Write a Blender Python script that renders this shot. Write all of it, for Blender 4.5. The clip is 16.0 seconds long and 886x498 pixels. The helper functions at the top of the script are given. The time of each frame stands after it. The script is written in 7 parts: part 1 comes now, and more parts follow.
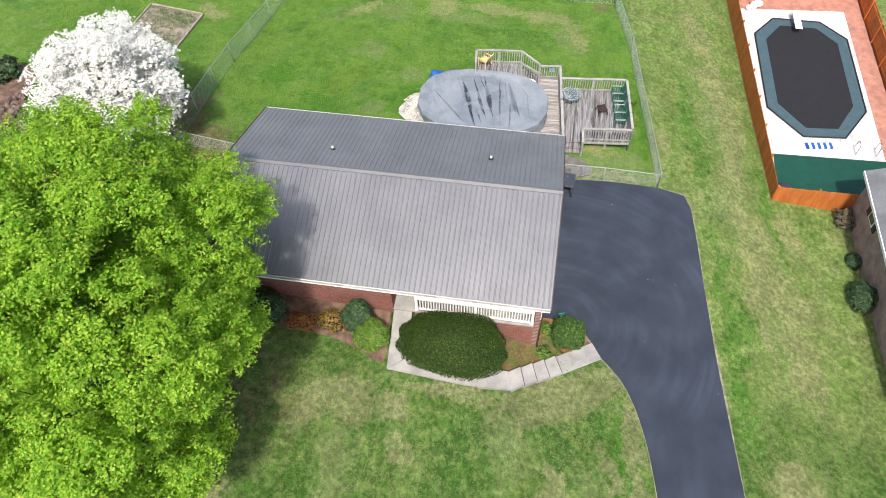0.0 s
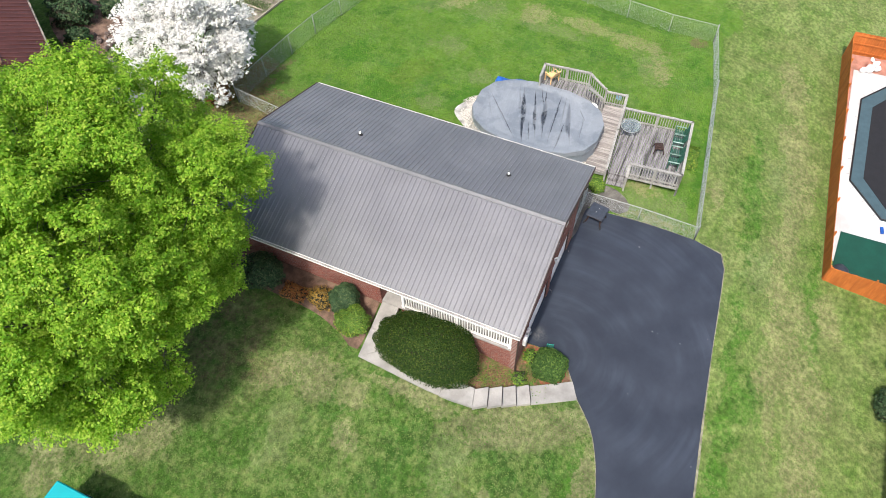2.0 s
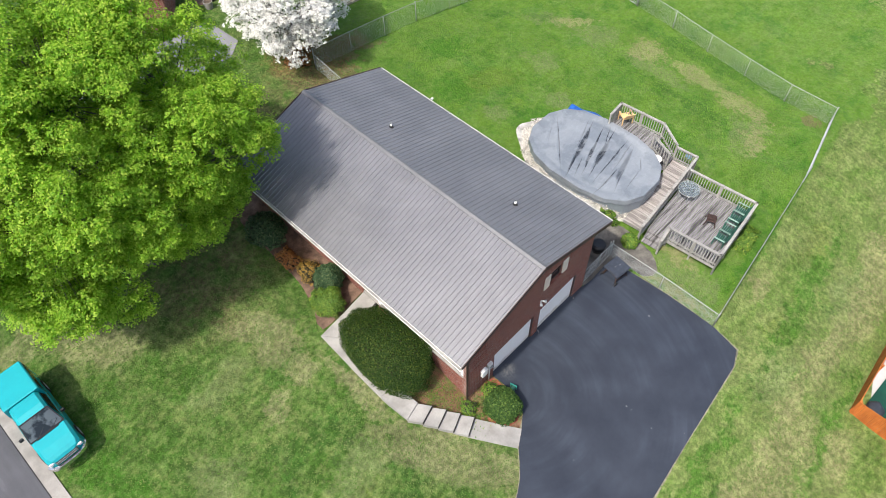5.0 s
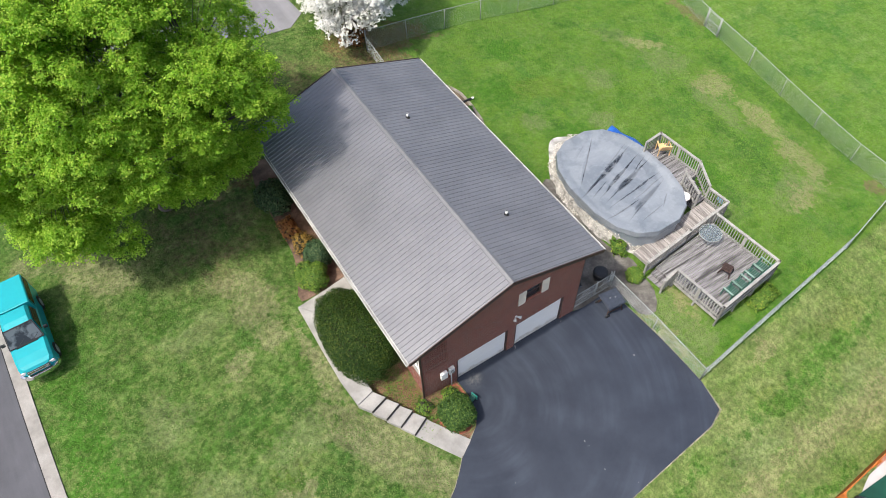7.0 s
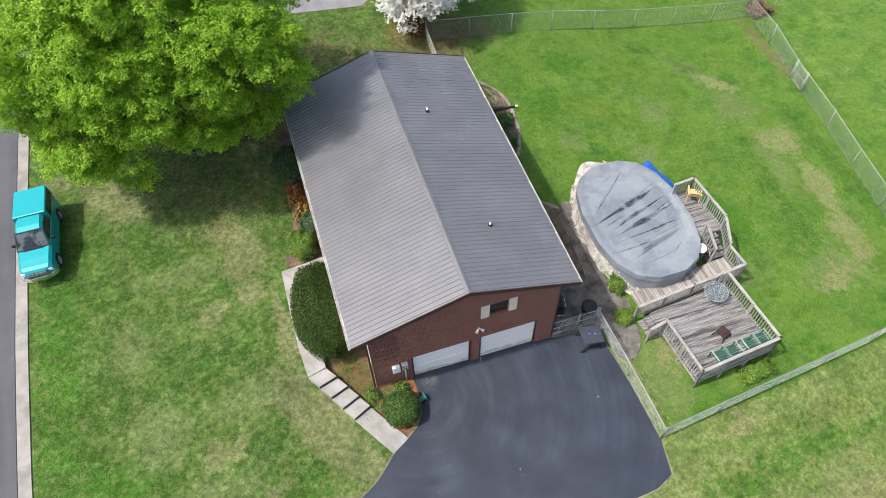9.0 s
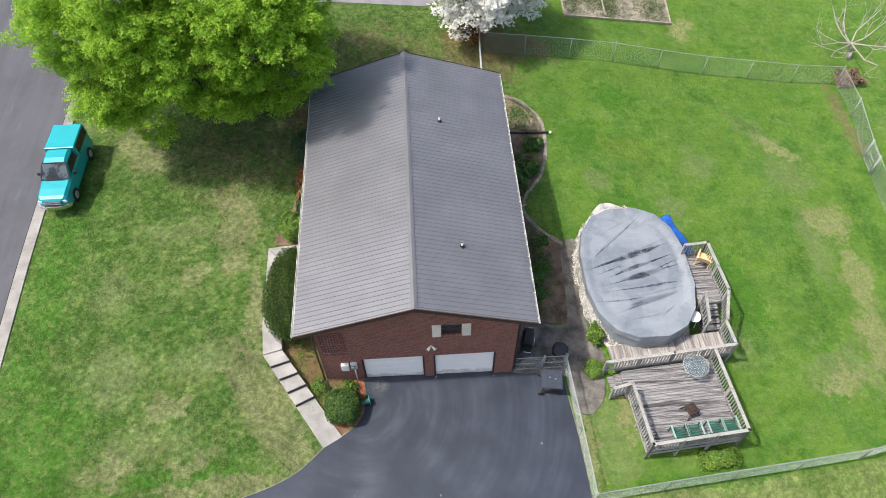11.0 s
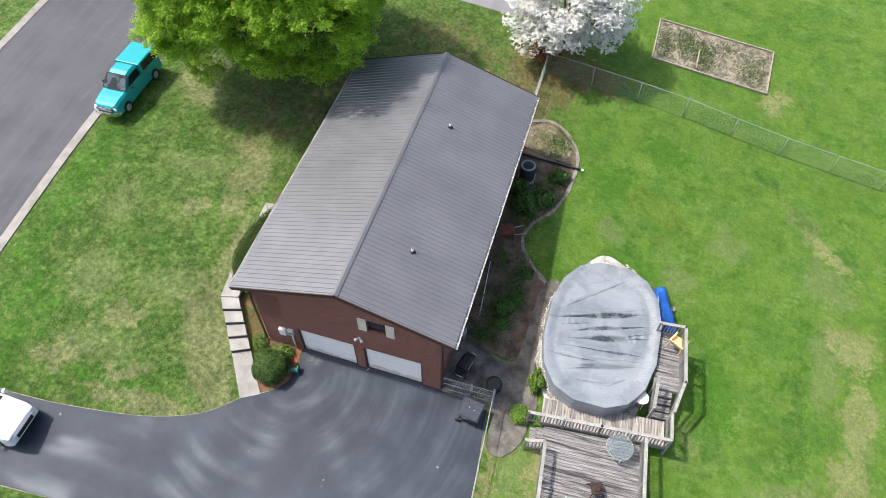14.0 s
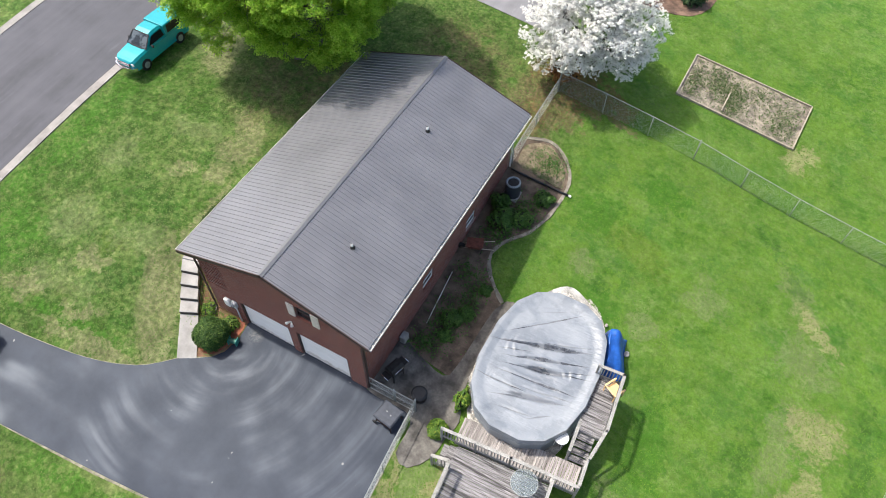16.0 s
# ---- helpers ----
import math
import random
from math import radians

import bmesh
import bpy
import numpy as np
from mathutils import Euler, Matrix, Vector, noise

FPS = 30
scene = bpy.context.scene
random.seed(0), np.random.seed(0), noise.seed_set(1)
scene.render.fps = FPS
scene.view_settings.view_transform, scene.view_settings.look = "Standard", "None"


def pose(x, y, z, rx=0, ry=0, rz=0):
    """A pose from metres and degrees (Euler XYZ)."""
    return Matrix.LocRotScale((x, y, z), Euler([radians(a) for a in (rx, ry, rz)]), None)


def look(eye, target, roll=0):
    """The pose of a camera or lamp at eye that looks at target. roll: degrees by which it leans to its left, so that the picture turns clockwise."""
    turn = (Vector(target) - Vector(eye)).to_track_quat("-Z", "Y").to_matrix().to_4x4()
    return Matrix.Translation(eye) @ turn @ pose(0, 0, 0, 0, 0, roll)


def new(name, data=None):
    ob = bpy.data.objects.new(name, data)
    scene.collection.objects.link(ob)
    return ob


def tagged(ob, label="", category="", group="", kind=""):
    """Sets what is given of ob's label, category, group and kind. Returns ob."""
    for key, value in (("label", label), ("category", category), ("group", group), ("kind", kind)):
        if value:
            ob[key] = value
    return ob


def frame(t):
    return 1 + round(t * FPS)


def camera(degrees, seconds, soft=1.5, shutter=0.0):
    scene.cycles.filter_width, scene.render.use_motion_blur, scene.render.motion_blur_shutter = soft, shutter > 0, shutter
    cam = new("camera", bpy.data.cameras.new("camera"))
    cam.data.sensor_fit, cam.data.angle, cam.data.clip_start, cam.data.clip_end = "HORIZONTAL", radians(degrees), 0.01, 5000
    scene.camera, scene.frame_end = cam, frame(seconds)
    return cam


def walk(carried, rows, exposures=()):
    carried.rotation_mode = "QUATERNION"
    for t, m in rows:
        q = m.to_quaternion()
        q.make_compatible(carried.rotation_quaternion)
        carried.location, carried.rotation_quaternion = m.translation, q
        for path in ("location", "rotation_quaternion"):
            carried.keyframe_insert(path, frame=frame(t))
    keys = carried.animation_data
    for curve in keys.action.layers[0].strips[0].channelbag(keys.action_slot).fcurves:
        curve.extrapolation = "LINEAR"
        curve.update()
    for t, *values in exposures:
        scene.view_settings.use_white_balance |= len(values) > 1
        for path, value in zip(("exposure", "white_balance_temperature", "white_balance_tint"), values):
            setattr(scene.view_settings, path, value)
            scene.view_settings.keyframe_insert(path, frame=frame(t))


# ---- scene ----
EXPOSURE = 0.59
LENS = 65.2
cam = camera(LENS, 16.0, soft=0.8)
PATH = [
    (0, (-19.354, 1.203, 29.521), (-18.230, 1.424, 27.882), -2.51),
    (0.5, (-19.129, 0.031, 29.451), (-18.019, 0.330, 27.815), -2.60),
    (1, (-18.688, -1.090, 29.572), (-17.605, -0.716, 27.933), -2.73),
    (1.5, (-18.169, -2.196, 29.593), (-17.115, -1.751, 27.953), -2.73),
    (2, (-17.557, -3.396, 29.706), (-16.536, -2.882, 28.064), -2.77),
    (2.5, (-16.827, -4.410, 29.775), (-15.843, -3.834, 28.132), -2.87),
    (3, (-16.094, -5.357, 29.794), (-15.147, -4.723, 28.150), -2.88),
    (3.5, (-15.393, -6.203, 29.754), (-14.482, -5.512, 28.113), -2.88),
    (4, (-14.694, -6.927, 29.694), (-13.821, -6.184, 28.055), -2.82),
    (6.5, (-10.701, -10.506, 29.435), (-10.048, -9.556, 27.801), -2.51),
    (7, (-9.610, -11.284, 29.328), (-9.021, -10.289, 27.697), -2.67),
    (7.5, (-8.533, -11.962, 29.317), (-8.009, -10.933, 27.685), -2.53),
    (8, (-7.348, -12.552, 29.292), (-6.889, -11.490, 27.661), -2.31),
    (8.5, (-6.117, -13.046, 29.246), (-5.724, -11.955, 27.616), -2.08),
    (9, (-4.848, -13.443, 29.201), (-4.522, -12.330, 27.573), -1.91),
    (11.5, (1.888, -13.856, 29.220), (1.867, -12.685, 27.598), -0.92),
    (12, (3.151, -13.750, 29.258), (3.061, -12.585, 27.635), -0.65),
    (12.5, (4.359, -13.602, 29.314), (4.204, -12.445, 27.690), -0.32),
    (13, (5.578, -13.354, 29.342), (5.359, -12.210, 27.717), -0.05),
    (13.5, (6.823, -13.018, 29.377), (6.542, -11.888, 27.751), 0.13),
    (14, (8.052, -12.561, 29.420), (7.718, -11.447, 27.793), 0.34),
    (14.5, (9.333, -12.026, 29.442), (8.949, -10.931, 27.813), 0.58),
    (15, (10.594, -11.433, 29.433), (10.158, -10.359, 27.803), 0.79),
    (15.5, (11.900, -10.727, 29.430), (11.411, -9.677, 27.800), 1.00),
    (16, (13.230, -9.961, 29.393), (12.686, -8.937, 27.764), 1.21),
]
walk(cam, [(t, look(eye, target, roll)) for t, eye, target, roll in PATH], [(0.0, EXPOSURE), (9.0, EXPOSURE - 0.03), (16.0, EXPOSURE + 0.12)])

# ---- light ----
SUN_EL, SUN_AZ = 59.0, 182.0  # elevation; azimuth from +x, anticlockwise
world = bpy.data.worlds.new("sky")
scene.world = world
world.use_nodes = True
wn = world.node_tree.nodes
sky = wn.new("ShaderNodeTexSky")
sky.sky_type, sky.sun_disc = "NISHITA", False
sky.sun_elevation = radians(SUN_EL)
sky.sun_rotation = radians(90.0 - SUN_AZ)
sky.air_density, sky.dust_density, sky.ozone_density = 1.0, 4.0, 1.0
world.node_tree.links.new(sky.outputs[0], wn["Background"].inputs[0])
wn["Background"].inputs[1].default_value = 0.16
sun_data = bpy.data.lights.new("sun", "SUN")
sun_data.energy, sun_data.angle, sun_data.color = 3.2, radians(1.8), (1.0, 0.95, 0.88)
sun = new("sun", sun_data)
a, e = radians(SUN_AZ), radians(SUN_EL)
sun.matrix_basis = look((60 * math.cos(a) * math.cos(e), 60 * math.sin(a) * math.cos(e), 60 * math.sin(e)), (0, 0, 0))


# ---- materials ----
class Nodes:
    """A short way to write a node material."""

    def __init__(self, name):
        self.mat = bpy.data.materials.new(name)
        self.mat.use_nodes = True
        self.tree = self.mat.node_tree
        self.bsdf = self.tree.nodes["Principled BSDF"]

    def add(self, kind, **values):
        n = self.tree.nodes.new("ShaderNode" + kind)
        for k, v in values.items():
            if k.startswith("i_"):
                n.inputs[k[2:].replace("_", " ")].default_value = v
            elif k == "operation":
                n.operation = v
            elif k == "data_type":
                n.data_type = v
            elif k == "blend_type":
                n.blend_type = v
            elif k == "interpolation_type":
                n.interpolation_type = v
            elif k == "vector_type":
                n.vector_type = v
        return n

    def link(self, a, b):
        self.tree.links.new(a, b)

    def noise(self, scale, detail=4.0, rough=0.6, vec=None, stretch=None, world=True, lo=0.35, hi=0.65):
        if vec is None:
            vec = self.add("NewGeometry").outputs["Position"] if world else self.add("TexCoord").outputs["Object"]
        if stretch:
            m = self.add("Mapping")
            m.inputs["Scale"].default_value = stretch
            self.link(vec, m.inputs["Vector"])
            vec = m.outputs[0]
        n = self.add("TexNoise", i_Scale=scale, i_Detail=detail, i_Roughness=rough)
        self.link(vec, n.inputs["Vector"])
        r = self.add("MapRange")
        r.inputs[1].default_value, r.inputs[2].default_value = lo, hi
        self.link(n.outputs[0], r.inputs[0])
        return r.outputs[0]

    def mix(self, fac, a, b, blend="MIX"):
        n = self.add("Mix", data_type="RGBA", blend_type=blend)
        for sock, v in ((n.inputs[0], fac), (n.inputs[6], a), (n.inputs[7], b)):
            if isinstance(v, (int, float)):
                sock.default_value = v
            elif isinstance(v, tuple):
                sock.default_value = (*v, 1)
            else:
                self.link(v, sock)
        return n.outputs[2]

    def maths(self, op, a, b=0.0):
        n = self.add("Math", operation=op)
        for sock, v in zip(n.inputs, (a, b)):
            if isinstance(v, (int, float)):
                sock.default_value = v
            else:
                self.link(v, sock)
        return n.outputs[0]

    def ramp(self, v, lo, hi, a=0.0, b=1.0):
        r = self.add("MapRange", interpolation_type="SMOOTHSTEP")
        for i, x in enumerate((lo, hi, a, b)):
            r.inputs[i + 1].default_value = x
        self.link(v, r.inputs[0])
        return r.outputs[0]

    def xyz(self, world=True):
        s = self.add("SeparateXYZ")
        self.link(self.add("NewGeometry").outputs["Position"] if world else self.add("TexCoord").outputs["Object"], s.inputs[0])
        return s.outputs

    def bump(self, height, strength=0.3, distance=0.02):
        b = self.add("Bump", i_Strength=strength, i_Distance=distance)
        self.link(height, b.inputs["Height"])
        self.link(b.outputs[0], self.bsdf.inputs["Normal"])

    def done(self, colour, rough=0.7, metal=0.0, spec=0.4):
        for key, v in (("Base Color", colour), ("Roughness", rough), ("Metallic", metal), ("Specular IOR Level", spec)):
            sock = self.bsdf.inputs[key]
            if isinstance(v, tuple):
                sock.default_value = (*v, 1)
            elif isinstance(v, (int, float)):
                sock.default_value = v
            else:
                self.link(v, sock)
        return self.mat


def plain(name, colour, rough=0.6, metal=0.0, vary=0.25, scale=3.0, fine=40.0, world=True, bump=0.15, spec=0.4):
    """A painted, cast or raw surface: broad stains, fine grain and a little relief."""
    n = Nodes(name)
    big, small = n.noise(scale, world=world), n.noise(fine, 3, world=world)
    dark = tuple(c * (1 - vary) for c in colour)
    lite = tuple(min(1, c * (1 + vary * 0.6)) for c in colour)
    c = n.mix(big, dark, lite)
    c = n.mix(n.maths("MULTIPLY", small, 0.35), c, dark)
    n.bump(small, bump, 0.01)
    return n.done(c, rough, metal, spec)


def leafy(name, a, b, c, rough=0.55, passing=0.35, shine=0.3, tips=0.6):
    """Leaves: each leaf its own shade between three, some light passing through."""
    n = Nodes(name)
    g = n.add("NewGeometry")
    r = g.outputs["Random Per Island"]
    col = n.mix(n.ramp(r, 0.0, 0.6), a, b)
    col = n.mix(n.ramp(r, tips, 1.0), col, c)
    col = n.mix(n.maths("MULTIPLY", n.noise(0.9), 0.35), col, a)
    n.done(col, rough, 0, shine)
    tr = n.add("BsdfTranslucent")
    n.link(n.mix(0.5, col, b), tr.inputs[0])
    mx = n.add("MixShader")
    mx.inputs[0].default_value = passing
    n.link(n.bsdf.outputs[0], mx.inputs[1])
    n.link(tr.outputs[0], mx.inputs[2])
    n.link(mx.outputs[0], n.tree.nodes["Material Output"].inputs[0])
    return n.mat


# patches in the lawn: centre, half-lengths and turn in degrees
STRAW_PATCHES = (
    (-8.4, 7.7, 1.2, 0.8, 20), (-9.2, 9.1, 1.1, 0.6, -30), (-8.6, 5.8, 0.6, 0.5, 0), (-10.5, 5.2, 0.9, 0.5, 30), (-6.8, -0.9, 1.0, 2.6, 32),
    (-5.6, -3.0, 0.7, 1.5, 45), (-8.2, -4.55, 2.8, 0.45, 6), (-10.9, -1.2, 1.0, 0.4, 20), (-13.3, -3.7, 1.1, 0.45, 20), (-9.8, -3.6, 0.9, 0.35, 20),
    (-14.5, 13.7, 1.6, 1.1, 40), (-16.2, 15.5, 1.5, 0.8, 30), (-13.6, 12.4, 1.3, 0.8, 0), (-7.5, 3.4, 0.4, 2.2, 0))
STRAW_BANDS = (
    (23.3, -9.3, 3.0, 0.9, 8), (18.5, -10.0, 1.2, 1.2, 8), (14.6, -11.1, 2.6, 0.8, 0), (10.2, -10.6, 2.2, 0.8, 8), (6.2, -13.5, 1.6, 0.8, 15), (5.0, -11.8, 2.0, 0.7, 12),
    (1.8, -12.6, 2.4, 1.3, 25), (-2.3, -13.1, 2.4, 0.8, 8), (10.8, -6.4, 1.2, 0.5, 5), (-8.5, -11.5, 1.2, 1.2, 5), (3.5, -11.0, 7.0, 0.5, 6), (17.0, -10.4, 5.0, 0.5, 4),
    (19.9, -1.0, 1.3, 0.7, 20), (23.0, 8.6, 1.5, 1.0, 80), (23.2, 5.0, 2.4, 0.75, 85), (22.5, 1.4, 2.2, 0.9, 78), (18.3, 24.1, 0.9, 0.8, 0), (21.9, 13.8, 1.4, 0.5, -40), (9.05, -2.2, 0.35, 1.2, 0), (7.2, -3.4, 0.35, 2.4, 4))
PALE_PATCHES = (
    (-14.1, 4.4, 1.2, 0.7, 30), (-11.6, 7.6, 1.6, 0.8, 0), (-9.8, 0.8, 1.6, 0.9, 20), (-11.5, -2.6, 1.8, 0.8, 10), (-13.4, 0.2, 1.6, 1.0, 40),
    (21.6, 11.8, 1.7, 1.1, -60), (20.6, 15.2, 1.8, 0.6, -42), (15.8, 1.0, 1.2, 0.8, 0), (10.0, 11.1, 0.8, 0.5, 20), (20.2, -0.5, 2.2, 1.0, 10),
    (14.7, -10.1, 2.5, 0.9, 0), (16.5, 12.4, 1.0, 1.0, -35), (14.0, 9.4, 0.8, 0.8, -35), (7.0, -9.4, 1.8, 0.8, 0), (21.5, 7.0, 0.7, 2.5, 0), (8.3, -2.4, 0.9, 1.3, 0), (8.5, -4.0, 0.9, 0.9, 0))
DEEP_PATCHES = (
    (-8.5, -0.5, 0.9, 0.6, 20), (-9.6, 2.7, 1.2, 0.8, 10), (-9.4, -1.4, 1.3, 0.5, 30), (-7.7, -3.0, 0.6, 0.5, 0), (-11.6, 3.0, 1.2, 0.6, 50),
    (-9.2, 6.6, 1.2, 0.6, 0), (18.35, 17.8, 1.0, 0.35, -20), (20.2, 15.9, 1.4, 0.3, -50),
    (20.2, 3.8, 0.45, 3.0, 0), (25.3, 5.0, 0.6, 6.0, 2), (12.6, -9.6, 0.5, 0.5, 40), (0.3, -10.8, 1.0, 0.5, 15), (23.3, -10.3, 0.6, 0.3, 0), (11.3, 10.4, 0.7, 0.4, 0))
LUSH_PATCHES = ((-17.2, 4.0, 0.9, 9.0, 0), (-10.5, -4.15, 3.6, 0.4, 5), (-2.0, -9.5, 6.5, 0.5, 5), (12.5, -8.3, 5.5, 0.6, 6), (6.0, -12.6, 4.5, 0.35, 3), (-15.6, -2.0, 1.5, 2.0, 0), (-16.2, -3.5, 1.6, 3.6, -8), (12.4, 17.2, 1.2, 1.2, 0), (9.6, 14.0, 1.4, 1.4, 0), (16.2, 3.2, 0.9, 3.0, 0), (11.8, 9.2, 1.0, 1.0, 0), (13.6, -5.0, 4.0, 0.35, 6), (-0.8, -10.0, 1.0, 1.0, 8))
OLIVE_PATCHES = ((9.4, -8.4, 1.0, 0.7, 0), (15.8, -7.2, 1.8, 0.6, 10), (12.0, 13.4, 2.2, 0.8, -20), (-11.2, -2.6, 1.2, 0.7, 10), (-10.4, 0.0, 1.1, 0.5, 10))
LITTER_PATCHES = ((27.05, 16.7, 0.36, 2.9, 2), (24.3, -2.6, 0.6, 0.35, 20), (4.4, 19.9, 2.0, 1.7, 0), (7.4, 20.35, 1.8, 0.3, 0))
RUST_PATCHES = ((4.6, 21.4, 2.3, 1.9, 0), (7.0, 21.4, 1.8, 0.8, 0), (3.9, 18.6, 1.0, 1.9, 0), (-5.9, 15.2, 1.4, 1.0, 30))


def lawn_colour(n):
    """Lawn shades by place: greener behind the house, straw-coloured patches in front and outside the fence."""
    x, y, z = n.xyz()
    stray = n.maths("MULTIPLY", n.maths("SUBTRACT", n.noise(0.3, 4, 0.6, lo=0.3, hi=0.7), 0.5), n.ramp(x, 24.0, 29.0, 0.0, 9.0))
    inside = n.ramp(n.maths("ADD", stray, n.maths("ADD", y, n.maths("MULTIPLY", x, -0.09))), -6.7, -6.3)
    lush = n.maths("MULTIPLY", n.ramp(x, 3.0, 9.0), inside)
    broad, mid = n.noise(0.22, 4, 0.6, lo=0.42, hi=0.58), n.noise(0.6, 6, 0.75, lo=0.43, hi=0.58)
    patch, fine = n.noise(1.6, 6, 0.7, lo=0.45, hi=0.59), n.noise(7.0, 5, 0.75, lo=0.36, hi=0.64)
    ragged = n.noise(2.2, 6, 0.72, lo=0.3, hi=0.7)

    # one bent copy of the plan makes the patch outlines uneven
    plan = n.add("CombineXYZ")
    n.link(x, plan.inputs[0])
    n.link(y, plan.inputs[1])
    swirl = n.add("TexNoise", i_Scale=0.9, i_Detail=5.0, i_Roughness=0.65)
    n.link(plan.outputs[0], swirl.inputs["Vector"])
    push = n.add("VectorMath", operation="MULTIPLY_ADD")
    n.link(swirl.outputs["Color"], push.inputs[0])
    push.inputs[1].default_value = (2.6, 2.6, 0)
    n.link(plan.outputs[0], push.inputs[2])
    bent = n.add("VectorMath", operation="ADD")
    n.link(push.outputs[0], bent.inputs[0])
    bent.inputs[1].default_value = (-1.3, -1.3, 0)

    def spread(patches, soft=0.55):
        total = None
        for cx, cy, rx, ry, turn in patches:
            if max(rx, ry) < 1.75 * min(rx, ry):
                r = math.sqrt(rx * ry)
                far = n.add("VectorMath", operation="DISTANCE")
                n.link(bent.outputs[0], far.inputs[0])
                far.inputs[1].default_value = (cx, cy, 0)
                v = n.ramp(far.outputs["Value"], 1.7 * r, 0.3 * r)
            else:
                m = n.add("Mapping", vector_type="TEXTURE")
                m.inputs["Location"].default_value = (cx, cy, 0)
                m.inputs["Rotation"].default_value = (0, 0, math.radians(turn))
                m.inputs["Scale"].default_value = (rx, ry, 1)
                n.link(bent.outputs[0], m.inputs["Vector"])
                far = n.add("VectorMath", operation="LENGTH")
                n.link(m.outputs[0], far.inputs[0])
                v = n.ramp(far.outputs["Value"], 1.7, 0.3)
            total = v if total is None else n.maths("MAXIMUM", total, v)
        total = n.maths("SUBTRACT", total, n.ramp(total, 0.02, 0.0, 0.0, 1.0))
        return n.ramp(n.maths("ADD", total, n.maths("MULTIPLY", ragged, 1.2)), 0.8, 0.8 + soft * 0.75)

    front = n.mix(mid, (0.055, 0.15, 0.016), (0.165, 0.245, 0.065))
    front = n.mix(n.maths("MULTIPLY", broad, 0.5), front, (0.055, 0.165, 0.014))
    front = n.mix(n.maths("MULTIPLY", patch, 0.35), front, (0.24, 0.31, 0.11))
    clump = n.noise(1.2, 6, 0.7, lo=0.52, hi=0.58)
    front = n.mix(n.maths("MULTIPLY", clump, 0.55), front, (0.04, 0.13, 0.014))
    knot = n.noise(2.6, 3, 0.55, lo=0.52, hi=0.57)
    front = n.mix(n.maths("MULTIPLY", knot, 0.5), front, (0.045, 0.14, 0.015))
    bleached = n.noise(2.1, 4, 0.6, lo=0.55, hi=0.61)
    front = n.mix(n.maths("MULTIPLY", bleached, 0.38), front, (0.28, 0.36, 0.13))
    # mowing lines run across the back lawn
    mown = n.noise(1.5, 4, 0.6, stretch=(0.3, 1.3, 1), lo=0.4, hi=0.6)
    back = n.mix(mid, (0.046, 0.18, 0.009), (0.165, 0.33, 0.03))
    back = n.mix(n.maths("MULTIPLY", broad, 0.6), back, (0.165, 0.3, 0.035))
    back = n.mix(n.maths("MULTIPLY", mown, 0.55), back, (0.165, 0.335, 0.045))
    back = n.mix(n.maths("MULTIPLY", patch, 0.45), back, (0.2, 0.34, 0.075))
    wisp = n.noise(0.9, 6, 0.72, vec=bent.outputs[0], stretch=(0.55, 1.3, 1), lo=0.52, hi=0.64)
    back = n.mix(n.maths("MULTIPLY", wisp, 0.5), back, (0.29, 0.4, 0.13))
    glade = n.noise(0.45, 4, 0.6, vec=bent.outputs[0], lo=0.53, hi=0.62)
    back = n.mix(n.maths("MULTIPLY", glade, 0.45), back, (0.05, 0.2, 0.03))
    strip = n.mix(mid, (0.17, 0.3, 0.05), (0.31, 0.4, 0.12))
    drawn = n.noise(1.3, 5, 0.6, stretch=(0.22, 1.4, 1), lo=0.4, hi=0.62)
    strip = n.mix(n.maths("MULTIPLY", drawn, 0.55), strip, (0.37, 0.44, 0.17))
    col = n.mix(n.maths("MULTIPLY", n.maths("SUBTRACT", 1.0, inside), n.ramp(x, -9.0, -2.0, 0.0, 0.85)), n.mix(lush, front, back), strip)
    dry, dry2 = n.noise(0.9, 6, 0.78, lo=0.54, hi=0.64), n.noise(0.33, 5, 0.65, lo=0.46, hi=0.62)
    amount = n.maths("MULTIPLY", dry, n.maths("SUBTRACT", 0.26, n.maths("MULTIPLY", lush, 0.16)))
    side = n.maths("SUBTRACT", 1.0, inside)
    amount = n.maths("MAXIMUM", amount, n.maths("MULTIPLY", n.maths("MULTIPLY", side, n.ramp(x, -9.0, 0.0)), n.maths("MULTIPLY", n.maths("MAXIMUM", dry2, n.maths("MULTIPLY", patch, 0.35)), 0.45)))
    col = n.mix(amount, col, (0.37, 0.36, 0.17))
    col = n.mix(n.maths("MULTIPLY", spread(OLIVE_PATCHES, 0.7), 0.35), col, (0.19, 0.23, 0.025))
    col = n.mix(n.maths("MULTIPLY", spread(PALE_PATCHES, 0.8), 0.6), col, (0.31, 0.35, 0.165))
    col = n.mix(n.maths("MULTIPLY", spread(LUSH_PATCHES, 0.8), 0.75), col, (0.06, 0.225, 0.012))
    col = n.mix(n.maths("MULTIPLY", spread(DEEP_PATCHES, 0.8), 0.5), col, (0.03, 0.13, 0.016))
    col = n.mix(n.maths("MULTIPLY", spread(STRAW_PATCHES), 0.65), col, (0.44, 0.39, 0.23))
    col = n.mix(n.maths("MULTIPLY", spread(STRAW_BANDS, 0.85), 0.8), col, (0.47, 0.43, 0.22))
    col = n.mix(n.maths("MULTIPLY", spread(LITTER_PATCHES, 0.4), 0.85), col, (0.27, 0.19, 0.12))
    col = n.mix(n.maths("MULTIPLY", spread(RUST_PATCHES, 0.6), 0.9), col, (0.3, 0.15, 0.085))
